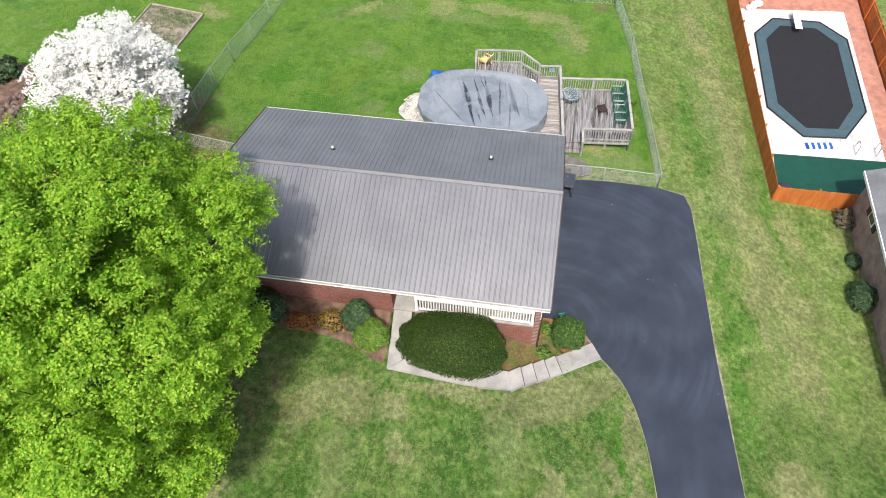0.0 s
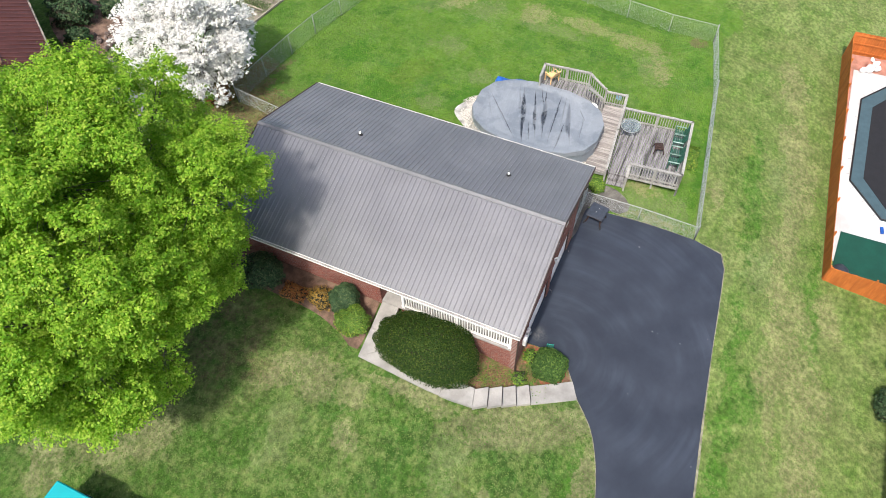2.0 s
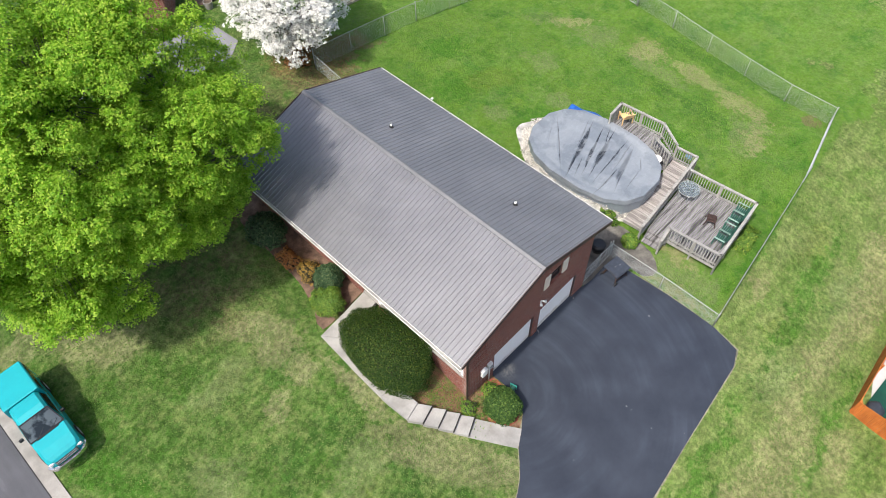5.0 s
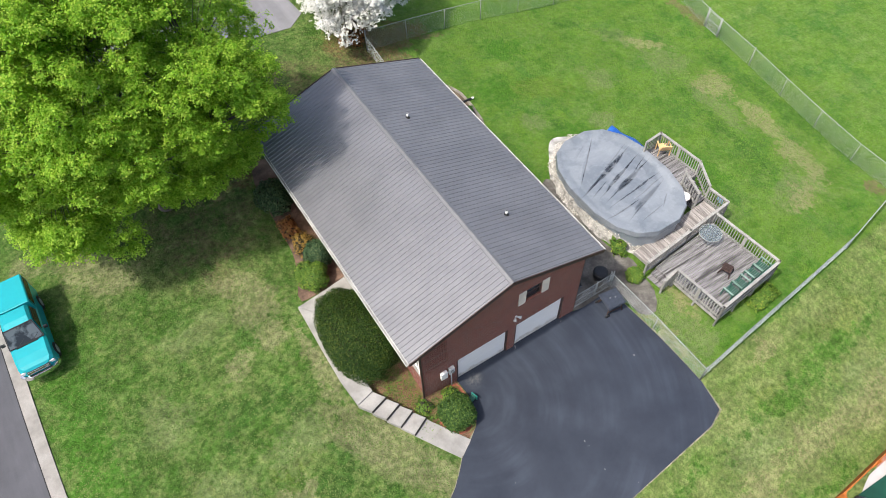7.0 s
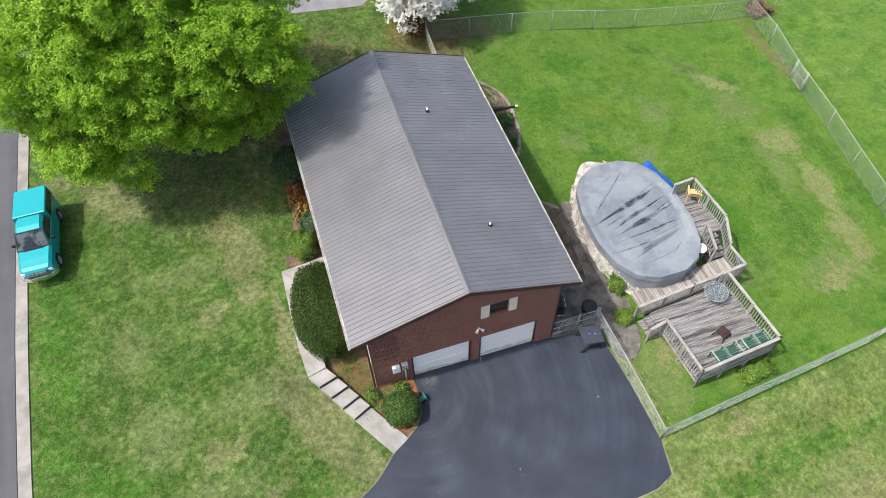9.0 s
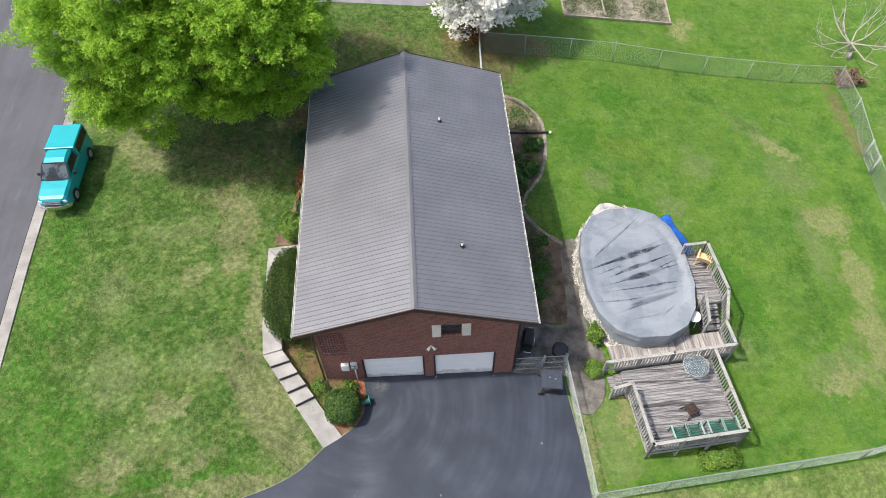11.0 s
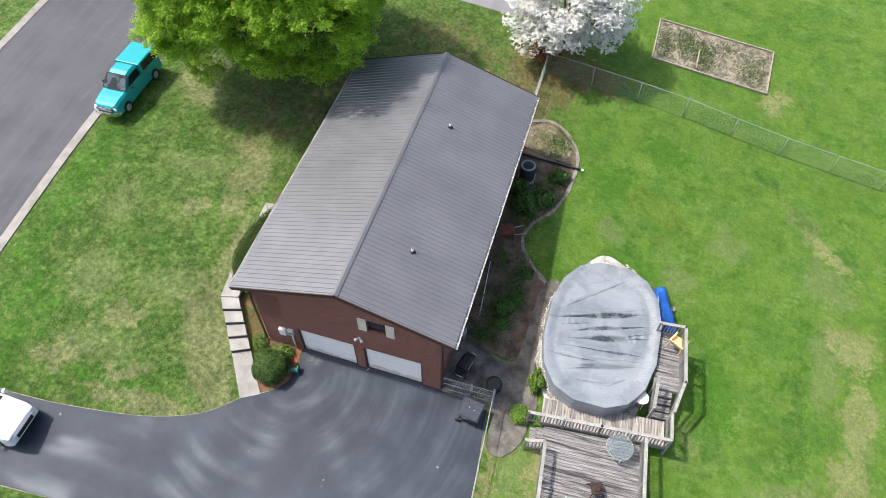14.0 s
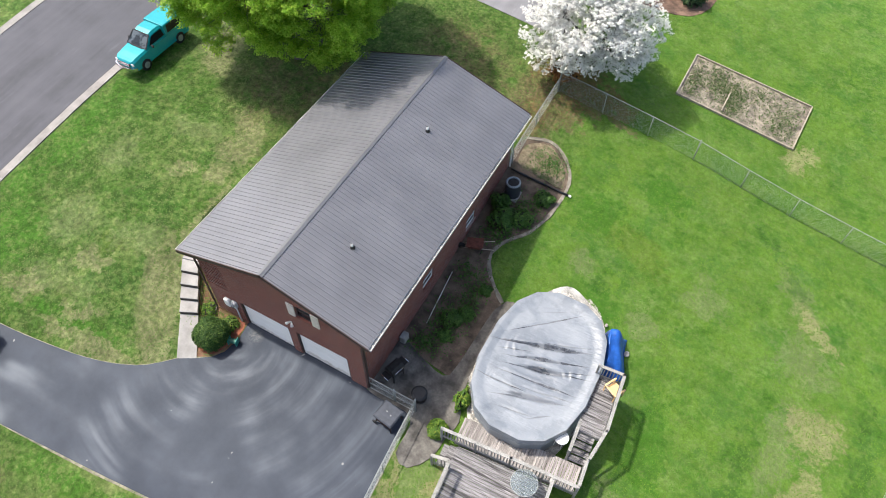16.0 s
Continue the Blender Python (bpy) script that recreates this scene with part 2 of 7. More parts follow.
    # thin turf over bare earth round the two trees, darkened for their shade too
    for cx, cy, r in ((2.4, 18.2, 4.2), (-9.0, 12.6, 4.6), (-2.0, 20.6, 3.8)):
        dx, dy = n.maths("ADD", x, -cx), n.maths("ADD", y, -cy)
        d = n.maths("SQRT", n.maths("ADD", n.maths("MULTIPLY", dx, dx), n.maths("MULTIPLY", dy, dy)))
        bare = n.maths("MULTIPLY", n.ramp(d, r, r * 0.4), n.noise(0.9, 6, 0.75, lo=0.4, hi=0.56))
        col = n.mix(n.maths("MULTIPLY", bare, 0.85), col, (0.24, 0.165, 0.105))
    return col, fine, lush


def grass_material():
    n = Nodes("lawn_grass")
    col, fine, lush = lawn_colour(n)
    blade = n.noise(30.0, 3, 0.7, lo=0.35, hi=0.65)
    tuft, straw = n.noise(2.2, 5, 0.68, lo=0.5, hi=0.6), n.noise(2.7, 5, 0.68, lo=0.52, hi=0.63)
    col = n.mix(n.maths("MULTIPLY", n.maths("SUBTRACT", 1.0, fine), 0.3), col, (0.05, 0.12, 0.012))
    col = n.mix(n.maths("MULTIPLY", tuft, n.maths("SUBTRACT", 0.42, n.maths("MULTIPLY", lush, 0.27))), col, (0.04, 0.125, 0.012))
    col = n.mix(n.maths("MULTIPLY", straw, n.maths("SUBTRACT", 0.4, n.maths("MULTIPLY", lush, 0.22))), col, (0.36, 0.4, 0.15))
    col = n.mix(n.maths("MULTIPLY", blade, 0.25), col, (0.17, 0.29, 0.065))
    # uneven growth: thicker, darker turf beside thin pale turf
    growth = n.ramp(n.noise(0.8, 5, 0.66, lo=0.34, hi=0.66), 0.0, 1.0, 0.83, 1.16)
    thick = n.ramp(n.noise(4.6, 4, 0.6, lo=0.34, hi=0.66), 0.0, 1.0, 0.74, 1.26)
    swing = n.maths("SUBTRACT", 1.0, n.maths("MULTIPLY", lush, 0.6))
    even = n.maths("ADD", 1.0, n.maths("MULTIPLY", n.maths("SUBTRACT", n.maths("MULTIPLY", growth, thick), 1.0), swing))
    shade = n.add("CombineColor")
    for k in range(3):
        n.link(even, shade.inputs[k])
    col = n.mix(1.0, col, shade.outputs[0], "MULTIPLY")
    col = n.mix(1.0, col, (0.72, 0.71, 0.71), "MULTIPLY")
    n.bump(n.maths("ADD", fine, n.maths("MULTIPLY", blade, 0.6)), 0.65, 0.06)
    return n.done(col, 0.85, 0, 0.15)


def tuft_material():
    n = Nodes("grass_blades")
    g = n.add("NewGeometry")
    r = g.outputs["Random Per Island"]
    x, y, z = n.xyz()
    stray = n.maths("MULTIPLY", n.maths("SUBTRACT", n.noise(0.3, 4, 0.6, lo=0.3, hi=0.7), 0.5), n.ramp(x, 24.0, 29.0, 0.0, 9.0))
    inside = n.ramp(n.maths("ADD", stray, n.maths("ADD", y, n.maths("MULTIPLY", x, -0.09))), -6.7, -6.3)
    lush = n.maths("MULTIPLY", n.ramp(x, 3.0, 9.0), inside)
    mid = n.noise(0.6, 6, 0.75, lo=0.43, hi=0.58)
    col = n.mix(mid, n.mix(lush, (0.085, 0.19, 0.022), (0.085, 0.23, 0.014)), n.mix(lush, (0.2, 0.27, 0.08), (0.15, 0.3, 0.028)))
    col = n.mix(n.ramp(r, 0.0, 0.3, 0.15, 0.0), col, (0.05, 0.14, 0.012))
    col = n.mix(n.ramp(r, 0.75, 1.0, 0.0, 0.25), col, (0.26, 0.33, 0.1))
    col = n.mix(1.0, col, (0.79, 0.78, 0.76), "MULTIPLY")
    return n.done(col, 0.75, 0, 0.2)


def asphalt_material(name, dark, lite, seal):
    n = Nodes(name)
    x, y, z = n.xyz()
    grain = n.noise(60.0, 2, lo=0.3, hi=0.7)
    col = n.mix(n.noise(0.5, 5), dark, lite)
    col = n.mix(n.maths("MULTIPLY", grain, 0.25), col, tuple(c * 1.5 for c in lite))
    n.bump(grain, 0.25, 0.006)
    if not seal:
        # worn wheel tracks and pale scuffs run along the street
        track = n.noise(1.0, 4, 0.6, stretch=(1.1, 0.045, 1), lo=0.4, hi=0.62)
        col = n.mix(n.maths("MULTIPLY", track, 0.4), col, tuple(c * 1.45 for c in lite))
        scuff = n.noise(1.7, 5, 0.65, stretch=(1.6, 0.3, 1), lo=0.62, hi=0.7)
        col = n.mix(n.maths("MULTIPLY", scuff, 0.2), col, tuple(c * 2.1 for c in lite))
        return n.done(col, 0.8, 0, 0.35)
    # squeegee sweeps left by sealing show as changes of gloss
    dx, dy = n.maths("ADD", x, 2.6), n.maths("ADD", y, 1.2)
    away = n.maths("SQRT", n.maths("ADD", n.maths("MULTIPLY", dx, dx), n.maths("MULTIPLY", dy, dy)))
    polar = n.add("CombineXYZ")
    n.link(n.maths("MULTIPLY", away, 2.3), polar.inputs[0])
    n.link(n.maths("MULTIPLY", n.maths("ARCTAN2", dy, dx), 0.9), polar.inputs[1])
    sweep = n.noise(0.75, 4, 0.55, vec=polar.outputs[0], lo=0.4, hi=0.72)
    along = n.noise(0.7, 3, 0.5, stretch=(0.25, 1.3, 1), lo=0.42, hi=0.72)
    arm = n.ramp(x, -4.0, -8.0)
    sweep = n.maths("ADD", n.maths("MULTIPLY", sweep, n.maths("SUBTRACT", 1.0, arm)), n.maths("MULTIPLY", along, arm))
    sweep = n.maths("MULTIPLY", sweep, n.noise(0.25, 2, lo=0.38, hi=0.6))
    cloud = n.noise(0.55, 5, 0.6, lo=0.4, hi=0.66)
    sweep = n.maths("ADD", n.maths("MULTIPLY", sweep, 0.85), n.maths("MULTIPLY", cloud, 0.22))
    # faint blue-grey sheen of the sweeps, painted into the colour
    col = n.mix(n.maths("MULTIPLY", sweep, 0.08), col, (0.08, 0.1, 0.135))
    speck = n.noise(2.2, 2, 0.4, lo=0.76, hi=0.78)
    col = n.mix(n.maths("MULTIPLY", speck, 0.5), col, (0.3, 0.29, 0.27))
    ex, ey = n.maths("ADD", x, 1.85), n.maths("ADD", y, 0.4)
    spot = n.maths("SQRT", n.maths("ADD", n.maths("MULTIPLY", ex, ex), n.maths("MULTIPLY", ey, ey)))
    n.bsdf.inputs["Specular Tint"].default_value = (0.82, 0.91, 1.0, 1)
    spot = n.maths("MULTIPLY", n.ramp(spot, 0.55, 0.05), n.noise(3.0, 5, 0.7, lo=0.4, hi=0.65))
    col = n.mix(n.maths("MULTIPLY", spot, 0.4), col, (0.26, 0.25, 0.22))
    return n.done(col, n.ramp(sweep, 0, 1, 0.57, 0.45), 0, n.ramp(sweep, 0, 1, 0.28, 0.6))


def brick_material(name, tint=1.0, axis="x"):
    n = Nodes(name)
    m = n.add("Mapping")
    p = n.add("NewGeometry").outputs["Position"]
    s, c = n.add("SeparateXYZ"), n.add("CombineXYZ")
    n.link(p, s.inputs[0])
    n.link(s.outputs[0 if axis == "x" else 1], c.inputs[0])
    n.link(s.outputs[2], c.inputs[1])
    b = n.add("TexBrick", i_Scale=1.0, i_Mortar_Size=0.007, i_Bias=0.0, i_Brick_Width=0.205, i_Row_Height=0.0677)
    b.inputs["Color1"].default_value = (0.145 * tint, 0.042 * tint, 0.031 * tint, 1)
    b.inputs["Color2"].default_value = (0.3 * tint, 0.092 * tint, 0.064 * tint, 1)
    b.inputs["Mortar"].default_value = (0.34, 0.28, 0.25, 1)
    n.link(c.outputs[0], b.inputs["Vector"])
    col = n.mix(n.maths("MULTIPLY", n.noise(7.0, 4), 0.4), b.outputs["Color"], (0.15, 0.05, 0.036))
    col = n.mix(n.maths("MULTIPLY", n.noise(0.7, 4), 0.25), col, (0.28, 0.15, 0.12))
    inv = n.maths("SUBTRACT", 1.0, b.outputs["Fac"])
    n.bump(inv, 0.7, 0.012)
    return n.done(col, 0.88, 0, 0.25)


def wood_material(name, light, dark, stretch, stain=0.5, rough=0.85):
    """Weathered boards: grain along one axis, dark water stains, a shade for each board."""
    n = Nodes(name)
    o = n.add("ObjectInfo").outputs["Random"]
    col = n.mix(n.noise(14.0, 4, 0.7, stretch=stretch, lo=0.3, hi=0.7), dark, light)
    col = n.mix(n.maths("MULTIPLY", o, 0.45), col, tuple(c * 0.55 for c in light))
    st = n.noise(1.5, 6, 0.7, stretch=tuple(0.22 if s < 1 else 1.0 if s == 1.0 else 4.0 for s in stretch), lo=0.46, hi=0.6)
    col = n.mix(n.maths("MULTIPLY", st, stain), col, tuple(c * 0.3 for c in dark))
    n.bump(n.noise(30, 3, stretch=stretch), 0.4, 0.01)
    return n.done(col, rough, 0, 0.25)


def glass_material(name, tint=(0.02, 0.025, 0.03)):
    n = Nodes(name)
    return n.done(n.mix(n.noise(1.5), tint, tuple(c * 1.8 for c in tint)), 0.06, 0, 0.6)


def door_paint():
    """White door paint with splashed dirt on the lowest panel."""
    n = Nodes("garage_door_paint")
    x, y, z = n.xyz()
    splash = n.maths("MULTIPLY", n.ramp(n.maths("ADD", z, n.maths("MULTIPLY", n.noise(1.6, 5), -0.3)), 0.36, 0.12), 0.75)
    col = n.mix(n.noise(0.8), (0.88, 0.86, 0.82), (0.93, 0.905, 0.865))
    col = n.mix(n.maths("MULTIPLY", splash, n.noise(9.0, 5, 0.7, lo=0.3, hi=0.6)), col, (0.4, 0.34, 0.25))
    return n.done(col, 0.4, 0, 0.45)


GRASS, BLADES = grass_material(), tuft_material()
DRIVE = asphalt_material("sealed_asphalt", (0.02, 0.024, 0.0345), (0.034, 0.04, 0.054), True)
ROAD = asphalt_material("road_asphalt", (0.052, 0.0525, 0.06), (0.075, 0.0755, 0.086), False)
LANE = asphalt_material("old_asphalt", (0.13, 0.13, 0.14), (0.19, 0.19, 0.2), False)
BRICK_X, BRICK_Y = brick_material("brick_gable", 1.0, "x"), brick_material("brick_long", 1.0, "y")
CONCRETE = plain("concrete", (0.32, 0.308, 0.29), 0.85, 0, 0.25, 1.5, 40)
KERB = plain("kerb_concrete", (0.29, 0.272, 0.25), 0.88, 0, 0.3, 1.2, 30)
STAINED = plain("stained_concrete", (0.145, 0.135, 0.118), 0.92, 0, 0.6, 1.3, 9, bump=0.5)
MULCH = plain("red_mulch", (0.36, 0.125, 0.07), 0.95, 0, 0.55, 2.0, 22, bump=0.9)
BROWN_MULCH = plain("brown_mulch", (0.18, 0.115, 0.082), 0.95, 0, 0.6, 1.6, 18, bump=0.9)
SOIL = plain("leaf_litter_soil", (0.14, 0.105, 0.075), 0.95, 0, 0.6, 1.5, 16, bump=0.9)
PEBBLE = plain("white_gravel", (0.5, 0.485, 0.445), 0.9, 0, 0.6, 2.2, 14, bump=0.9)
WHITE = plain("white_paint", (0.78, 0.77, 0.74), 0.5, 0, 0.08, 1.0, 20, bump=0.05)
DOOR_WHITE = door_paint()
GALV = plain("galvanised_steel", (0.33, 0.35, 0.335), 0.6, 0.25, 0.2, 4, 30, bump=0.05)
ALU = plain("gutter_aluminium", (0.66, 0.66, 0.65), 0.45, 0.2, 0.18, 2, 30, bump=0.05)
BLACK = plain("black_plastic", (0.02, 0.021, 0.023), 0.5, 0, 0.3, 4, 40, bump=0.05)
IRON = plain("dark_iron", (0.03, 0.028, 0.027), 0.55, 0.4, 0.3, 6, 40, bump=0.1)
BARK = plain("bark", (0.13, 0.1, 0.08), 0.95, 0, 0.45, 5, 25, world=False, bump=0.9)
CHROME = plain("chrome", (0.7, 0.7, 0.72), 0.15, 0.95, 0.1, 4, 40, bump=0.0)


# ---- building helpers ----
def thing(name, x=0.0, y=0.0, z=0.0, label="", category="", group="", kind="", turn=0.0):
    ob = new(name)
    ob.empty_display_size = 0.2
    ob.matrix_basis = pose(x, y, z, 0, 0, turn)
    return tagged(ob, label, category, group, kind)


def solid(name, bm, material, smooth=False):
    me = bpy.data.meshes.new(name)
    bmesh.ops.recalc_face_normals(bm, faces=bm.faces)
    bm.to_mesh(me)
    bm.free()
    for m in material if isinstance(material, (list, tuple)) else (material,):
        me.materials.append(m)
    if smooth:
        me.shade_smooth()
    return me


def part(name, bm, material, parent, label="", smooth=False):
    ob = new(name, solid(name, bm, material, smooth))
    ob.parent = parent
    return tagged(ob, label)


def piece(name, me, parent, m):
    """One of many alike pieces on shared mesh data."""
    ob = new(name, me)
    ob.parent = parent
    ob.matrix_basis = m
    return ob


def lone(name, bm, material, label, category, group="", kind="", smooth=False, at=(0, 0, 0), turn=0.0):
    """A thing that is a single mesh."""
    ob = new(name, solid(name, bm, material, smooth))
    ob.matrix_basis = pose(*at, 0, 0, turn)
    return tagged(ob, label, category, group, kind)


def box(bm, x0, x1, y0, y1, z0, z1, bevel=0.0, m=None):
    vs = [bm.verts.new((x, y, z)) for x in (x0, x1) for y in (y0, y1) for z in (z0, z1)]
    fs = [bm.faces.new([vs[i] for i in q]) for q in ((0, 1, 3, 2), (4, 6, 7, 5), (0, 4, 5, 1), (2, 3, 7, 6), (0, 2, 6, 4), (1, 5, 7, 3))]
    if m is not None:
        bmesh.ops.transform(bm, matrix=m, verts=vs)
    if bevel:
        es = list({e for f in fs for e in f.edges})
        bmesh.ops.bevel(bm, geom=es, offset=bevel, segments=1, affect="EDGES", profile=0.5)
    return bm


def rod(bm, p, q, r=0.03, r2=None, seg=8):
    """A straight round bar from p to q, thinning from r to r2."""
    p, q = Vector(p), Vector(q)
    d = q - p
    m = Matrix.Translation((p + q) / 2) @ d.to_track_quat("Z", "Y").to_matrix().to_4x4()
    bmesh.ops.create_cone(bm, cap_ends=True, segments=seg, radius1=r, radius2=r if r2 is None else r2, depth=max(d.length, 1e-4), matrix=m)
    return bm


def beam(bm, p, q, w, h):
    """A squared bar from p to q, w wide and h high, kept upright."""
    p, q = Vector(p), Vector(q)
    d = q - p
    x = d.normalized()
    side = Vector((0, 0, 1)).cross(x)
    side = side.normalized() if side.length > 1e-3 else Vector((1, 0, 0))
    up = x.cross(side)
    m = Matrix((side, x, up)).transposed().to_4x4()
    m.translation = p
    return box(bm, -w / 2, w / 2, 0, d.length, -h / 2, h / 2, m=m)


def ring(bm, pts, profile_r, seg=6, closed=False):
    """A round tube through points."""
    n = len(pts)
    for i in range(n if closed else n - 1):
        rod(bm, pts[i], pts[(i + 1) % n], profile_r, seg=seg)
    return bm


def curve_points(pts, step=0.3, closed=False):
    """A smooth line through plan points (Catmull-Rom)."""
    out, n = [], len(pts)
    for i in range(n if closed else n - 1):
        p0, p1, p2, p3 = (Vector(pts[j % n]) if closed else Vector(pts[min(max(j, 0), n - 1)]) for j in (i - 1, i, i + 1, i + 2))
        k = max(1, int((p2 - p1).length / step))
        for s in range(k):
            t = s / k
            out.append(0.5 * (2 * p1 + (p2 - p0) * t + (2 * p0 - 5 * p1 + 4 * p2 - p3) * t * t + (3 * p1 - p0 - 3 * p2 + p3) * t ** 3))
    if not closed:
        out.append(Vector(pts[-1]))
    return [tuple(p) for p in out]


def lofted(sections, close=True):
    """A skin through cross-sections: lists of points of equal length."""
    bm = bmesh.new()
    rows = [[bm.verts.new(p) for p in s] for s in sections]
    n = len(rows[0])
    for a, b in zip(rows, rows[1:]):
        for i in range(n):
            j = (i + 1) % n
            bm.faces.new((a[i], b[i], b[j], a[j]))
    if close:
        bm.faces.new(rows[0])
        bm.faces.new(rows[-1][::-1])
    return bm


def slab(y, w0, w1, z0, z1, r=0.08):
    """A cross-section: width w0 at z0, w1 at z1, with eased upper corners."""
    return [(-w0, y, z0), (w0, y, z0), (w1, y, z1 - r), (w1 - r, y, z1), (-w1 + r, y, z1), (-w1, y, z1 - r)]


# ---- terrain ----
GX = (-45.0, -18.0, -9.0, -3.2, 3.6, 9.0, 18.0, 25.0, 45.0)
GY = (-40.0, -13.0, -8.0, -4.0, 0.0, 6.0, 12.0, 20.0, 27.0, 50.0)
GZ = np.array((
    (-3.0, -3.5, -4.0, -4.5, -5.0, -5.3, -5.8, -6.0, -6.5),
    (0.3, -0.3, -1.0, -1.9, -2.3, -2.5, -3.1, -3.2, -3.6),
    (0.9, 0.3, -0.4, -0.75, -0.55, -0.85, -1.9, -2.2, -2.8),
    (1.3, 0.9, 0.35, -0.05, -0.05, -0.25, -1.05, -1.45, -2.2),
    (1.7, 1.5, 1.35, 0.1, 0.0, 0.0, -0.6, -1.9, -2.6),
    (2.2, 2.1, 1.95, 1.85, 0.1, 0.25, -0.7, -1.8, -2.6),
    (2.7, 2.45, 2.3, 2.2, 0.6, 0.75, -0.6, -1.6, -2.4),
    (3.1, 2.7, 2.6, 2.4, 2.1, 1.3, -0.4, -1.2, -2.0),
    (3.4, 3.1, 3.0, 2.8, 2.3, 1.5, 0.5, -0.3, -1.2),
    (4.2, 4.0, 3.8, 3.5, 3.1, 2.6, 1.8, 1.2, 0.5)))


def ground_heights(x, y):
    x, y = np.asarray(x, float), np.asarray(y, float)
    total = 0
    for dx in (-0.8, 0.0, 0.8):
        for dy in (-0.8, 0.0, 0.8):
            px, py = np.clip(x + dx, GX[0], GX[-1]), np.clip(y + dy, GY[0], GY[-1])
            i = np.clip(np.searchsorted(GX, px) - 1, 0, len(GX) - 2)
            j = np.clip(np.searchsorted(GY, py) - 1, 0, len(GY) - 2)
            gx, gy = np.array(GX), np.array(GY)
            u, v = (px - gx[i]) / (gx[i + 1] - gx[i]), (py - gy[j]) / (gy[j + 1] - gy[j])
            total = total + (GZ[j, i] * (1 - u) + GZ[j, i + 1] * u) * (1 - v) + (GZ[j + 1, i] * (1 - u) + GZ[j + 1, i + 1] * u) * v
    return total / 9


def G(x, y):
    return float(ground_heights(x, y))


def drape(outline, lift=0.03, step=0.5, skirt=0.12, height=G):
    """A sheet that follows the ground inside a plan outline, with its edge turned down."""
    bm = bmesh.new()
    bm.faces.new([bm.verts.new((p[0], p[1], 0)) for p in outline])
    for axis in (0, 1):
        lo, hi = min(p[axis] for p in outline), max(p[axis] for p in outline)
        c = lo + step
        while c < hi - 0.02:
            co, no = [0, 0, 0], [0, 0, 0]
            co[axis], no[axis] = c, 1
            bmesh.ops.bisect_plane(bm, geom=[*bm.verts, *bm.edges, *bm.faces], plane_co=co, plane_no=no)
            c += step
    for v in bm.verts:
        v.co.z = height(v.co.x, v.co.y) + lift
    if skirt:
        rim = [e for e in bm.edges if e.is_boundary]
        made = bmesh.ops.extrude_edge_only(bm, edges=rim)
        for v in made["geom"]:
            if isinstance(v, bmesh.types.BMVert):
                v.co.z -= skirt
    for f in bm.faces:
        if f.normal.z < -0.5:
            f.normal_flip()
    return bm


# ---- ground, road and paving ----
def ground_sheet():
    def axis(lo, hi, far):
        inner = list(np.arange(lo, hi + 0.01, 0.6))
        out, step = [], 1.5
        v = hi
        while v < far:
            v += step
            step *= 1.35
            out.append(v)
        low, step, v = [], 1.5, lo
        while v > -far:
            v -= step
            step *= 1.35
            low.append(v)
        return np.array(low[::-1] + inner + out)
    xs, ys = axis(-32, 36, 1500), axis(-30, 44, 1500)
    X, Y = np.meshgrid(xs, ys)
    Z = ground_heights(X, Y)
    n, m = len(xs), len(ys)
    verts = np.stack([X, Y, Z], -1).reshape(-1, 3)
    idx = np.arange(n * m).reshape(m, n)
    faces = np.stack([idx[:-1, :-1], idx[:-1, 1:], idx[1:, 1:], idx[1:, :-1]], -1).reshape(-1, 4)
    me = bpy.data.meshes.new("ground")
    me.from_pydata(verts.tolist(), [], faces.tolist())
    me.materials.append(GRASS)
    me.shade_smooth()
    return tagged(new("ground", me), "mown lawn with dry straw patches on a slope", "lawn", kind="structure")


ground_sheet()

SEAM = plain("tar_seam", (0.02, 0.02, 0.022), 0.8, 0, 0.5, 2, 12)
ROAD_EAST, ROAD_WEST = -18.95, -27.0


def strip(x0, x1, lift, name, material, label, category, y0=-60, y1=90):
    pts = [(x0, y) for y in (y0, y1)] + [(x1, y) for y in (y1, y0)]
    return lone(name, drape(pts, lift, 2.0, 0.25), material, label, category, kind="structure")


strip(ROAD_WEST, ROAD_EAST, 0.03, "road", ROAD, "grey worn asphalt street along the front lawn", "road")
strip(ROAD_EAST + 0.002, ROAD_EAST + 0.52, 0.06, "kerb_east", KERB, "rolled concrete kerb along the street", "kerb")
strip(ROAD_EAST - 0.05, ROAD_EAST + 0.001, 0.036, "kerb_trim", SEAM, "dark tar seam between street and kerb", "seam")
strip(ROAD_WEST - 0.52, ROAD_WEST - 0.002, 0.06, "kerb_west", KERB, "rolled concrete kerb along the far side", "kerb")

drive_north = curve_points([(-18.4, -5.9), (-15.5, -5.95), (-12.6, -5.8), (-10.2, -5.5), (-8.0, -5.1), (-6.3, -4.55), (-5.2, -3.95), (-4.3, -3.1)], 0.5)
drive_outline = drive_north + [(-3.5, -2.6), (-2.95, -2.2), (-2.6, -1.7), (-2.45, -0.9), (-2.55, 0.25), (3.45, 0.25), (4.25, -0.05), (6.45, 0.0), (6.75, -3.0), (6.95, -6.0), (6.75, -7.4), (5.9, -7.75), (0.9, -8.2), (-4.4, -8.75), (-9.5, -9.25), (-18.4, -9.9)]
lone("driveway", drape(drive_outline, 0.035, 0.6, 0.1), DRIVE, "freshly sealed black asphalt driveway", "driveway", kind="structure")
rim = []
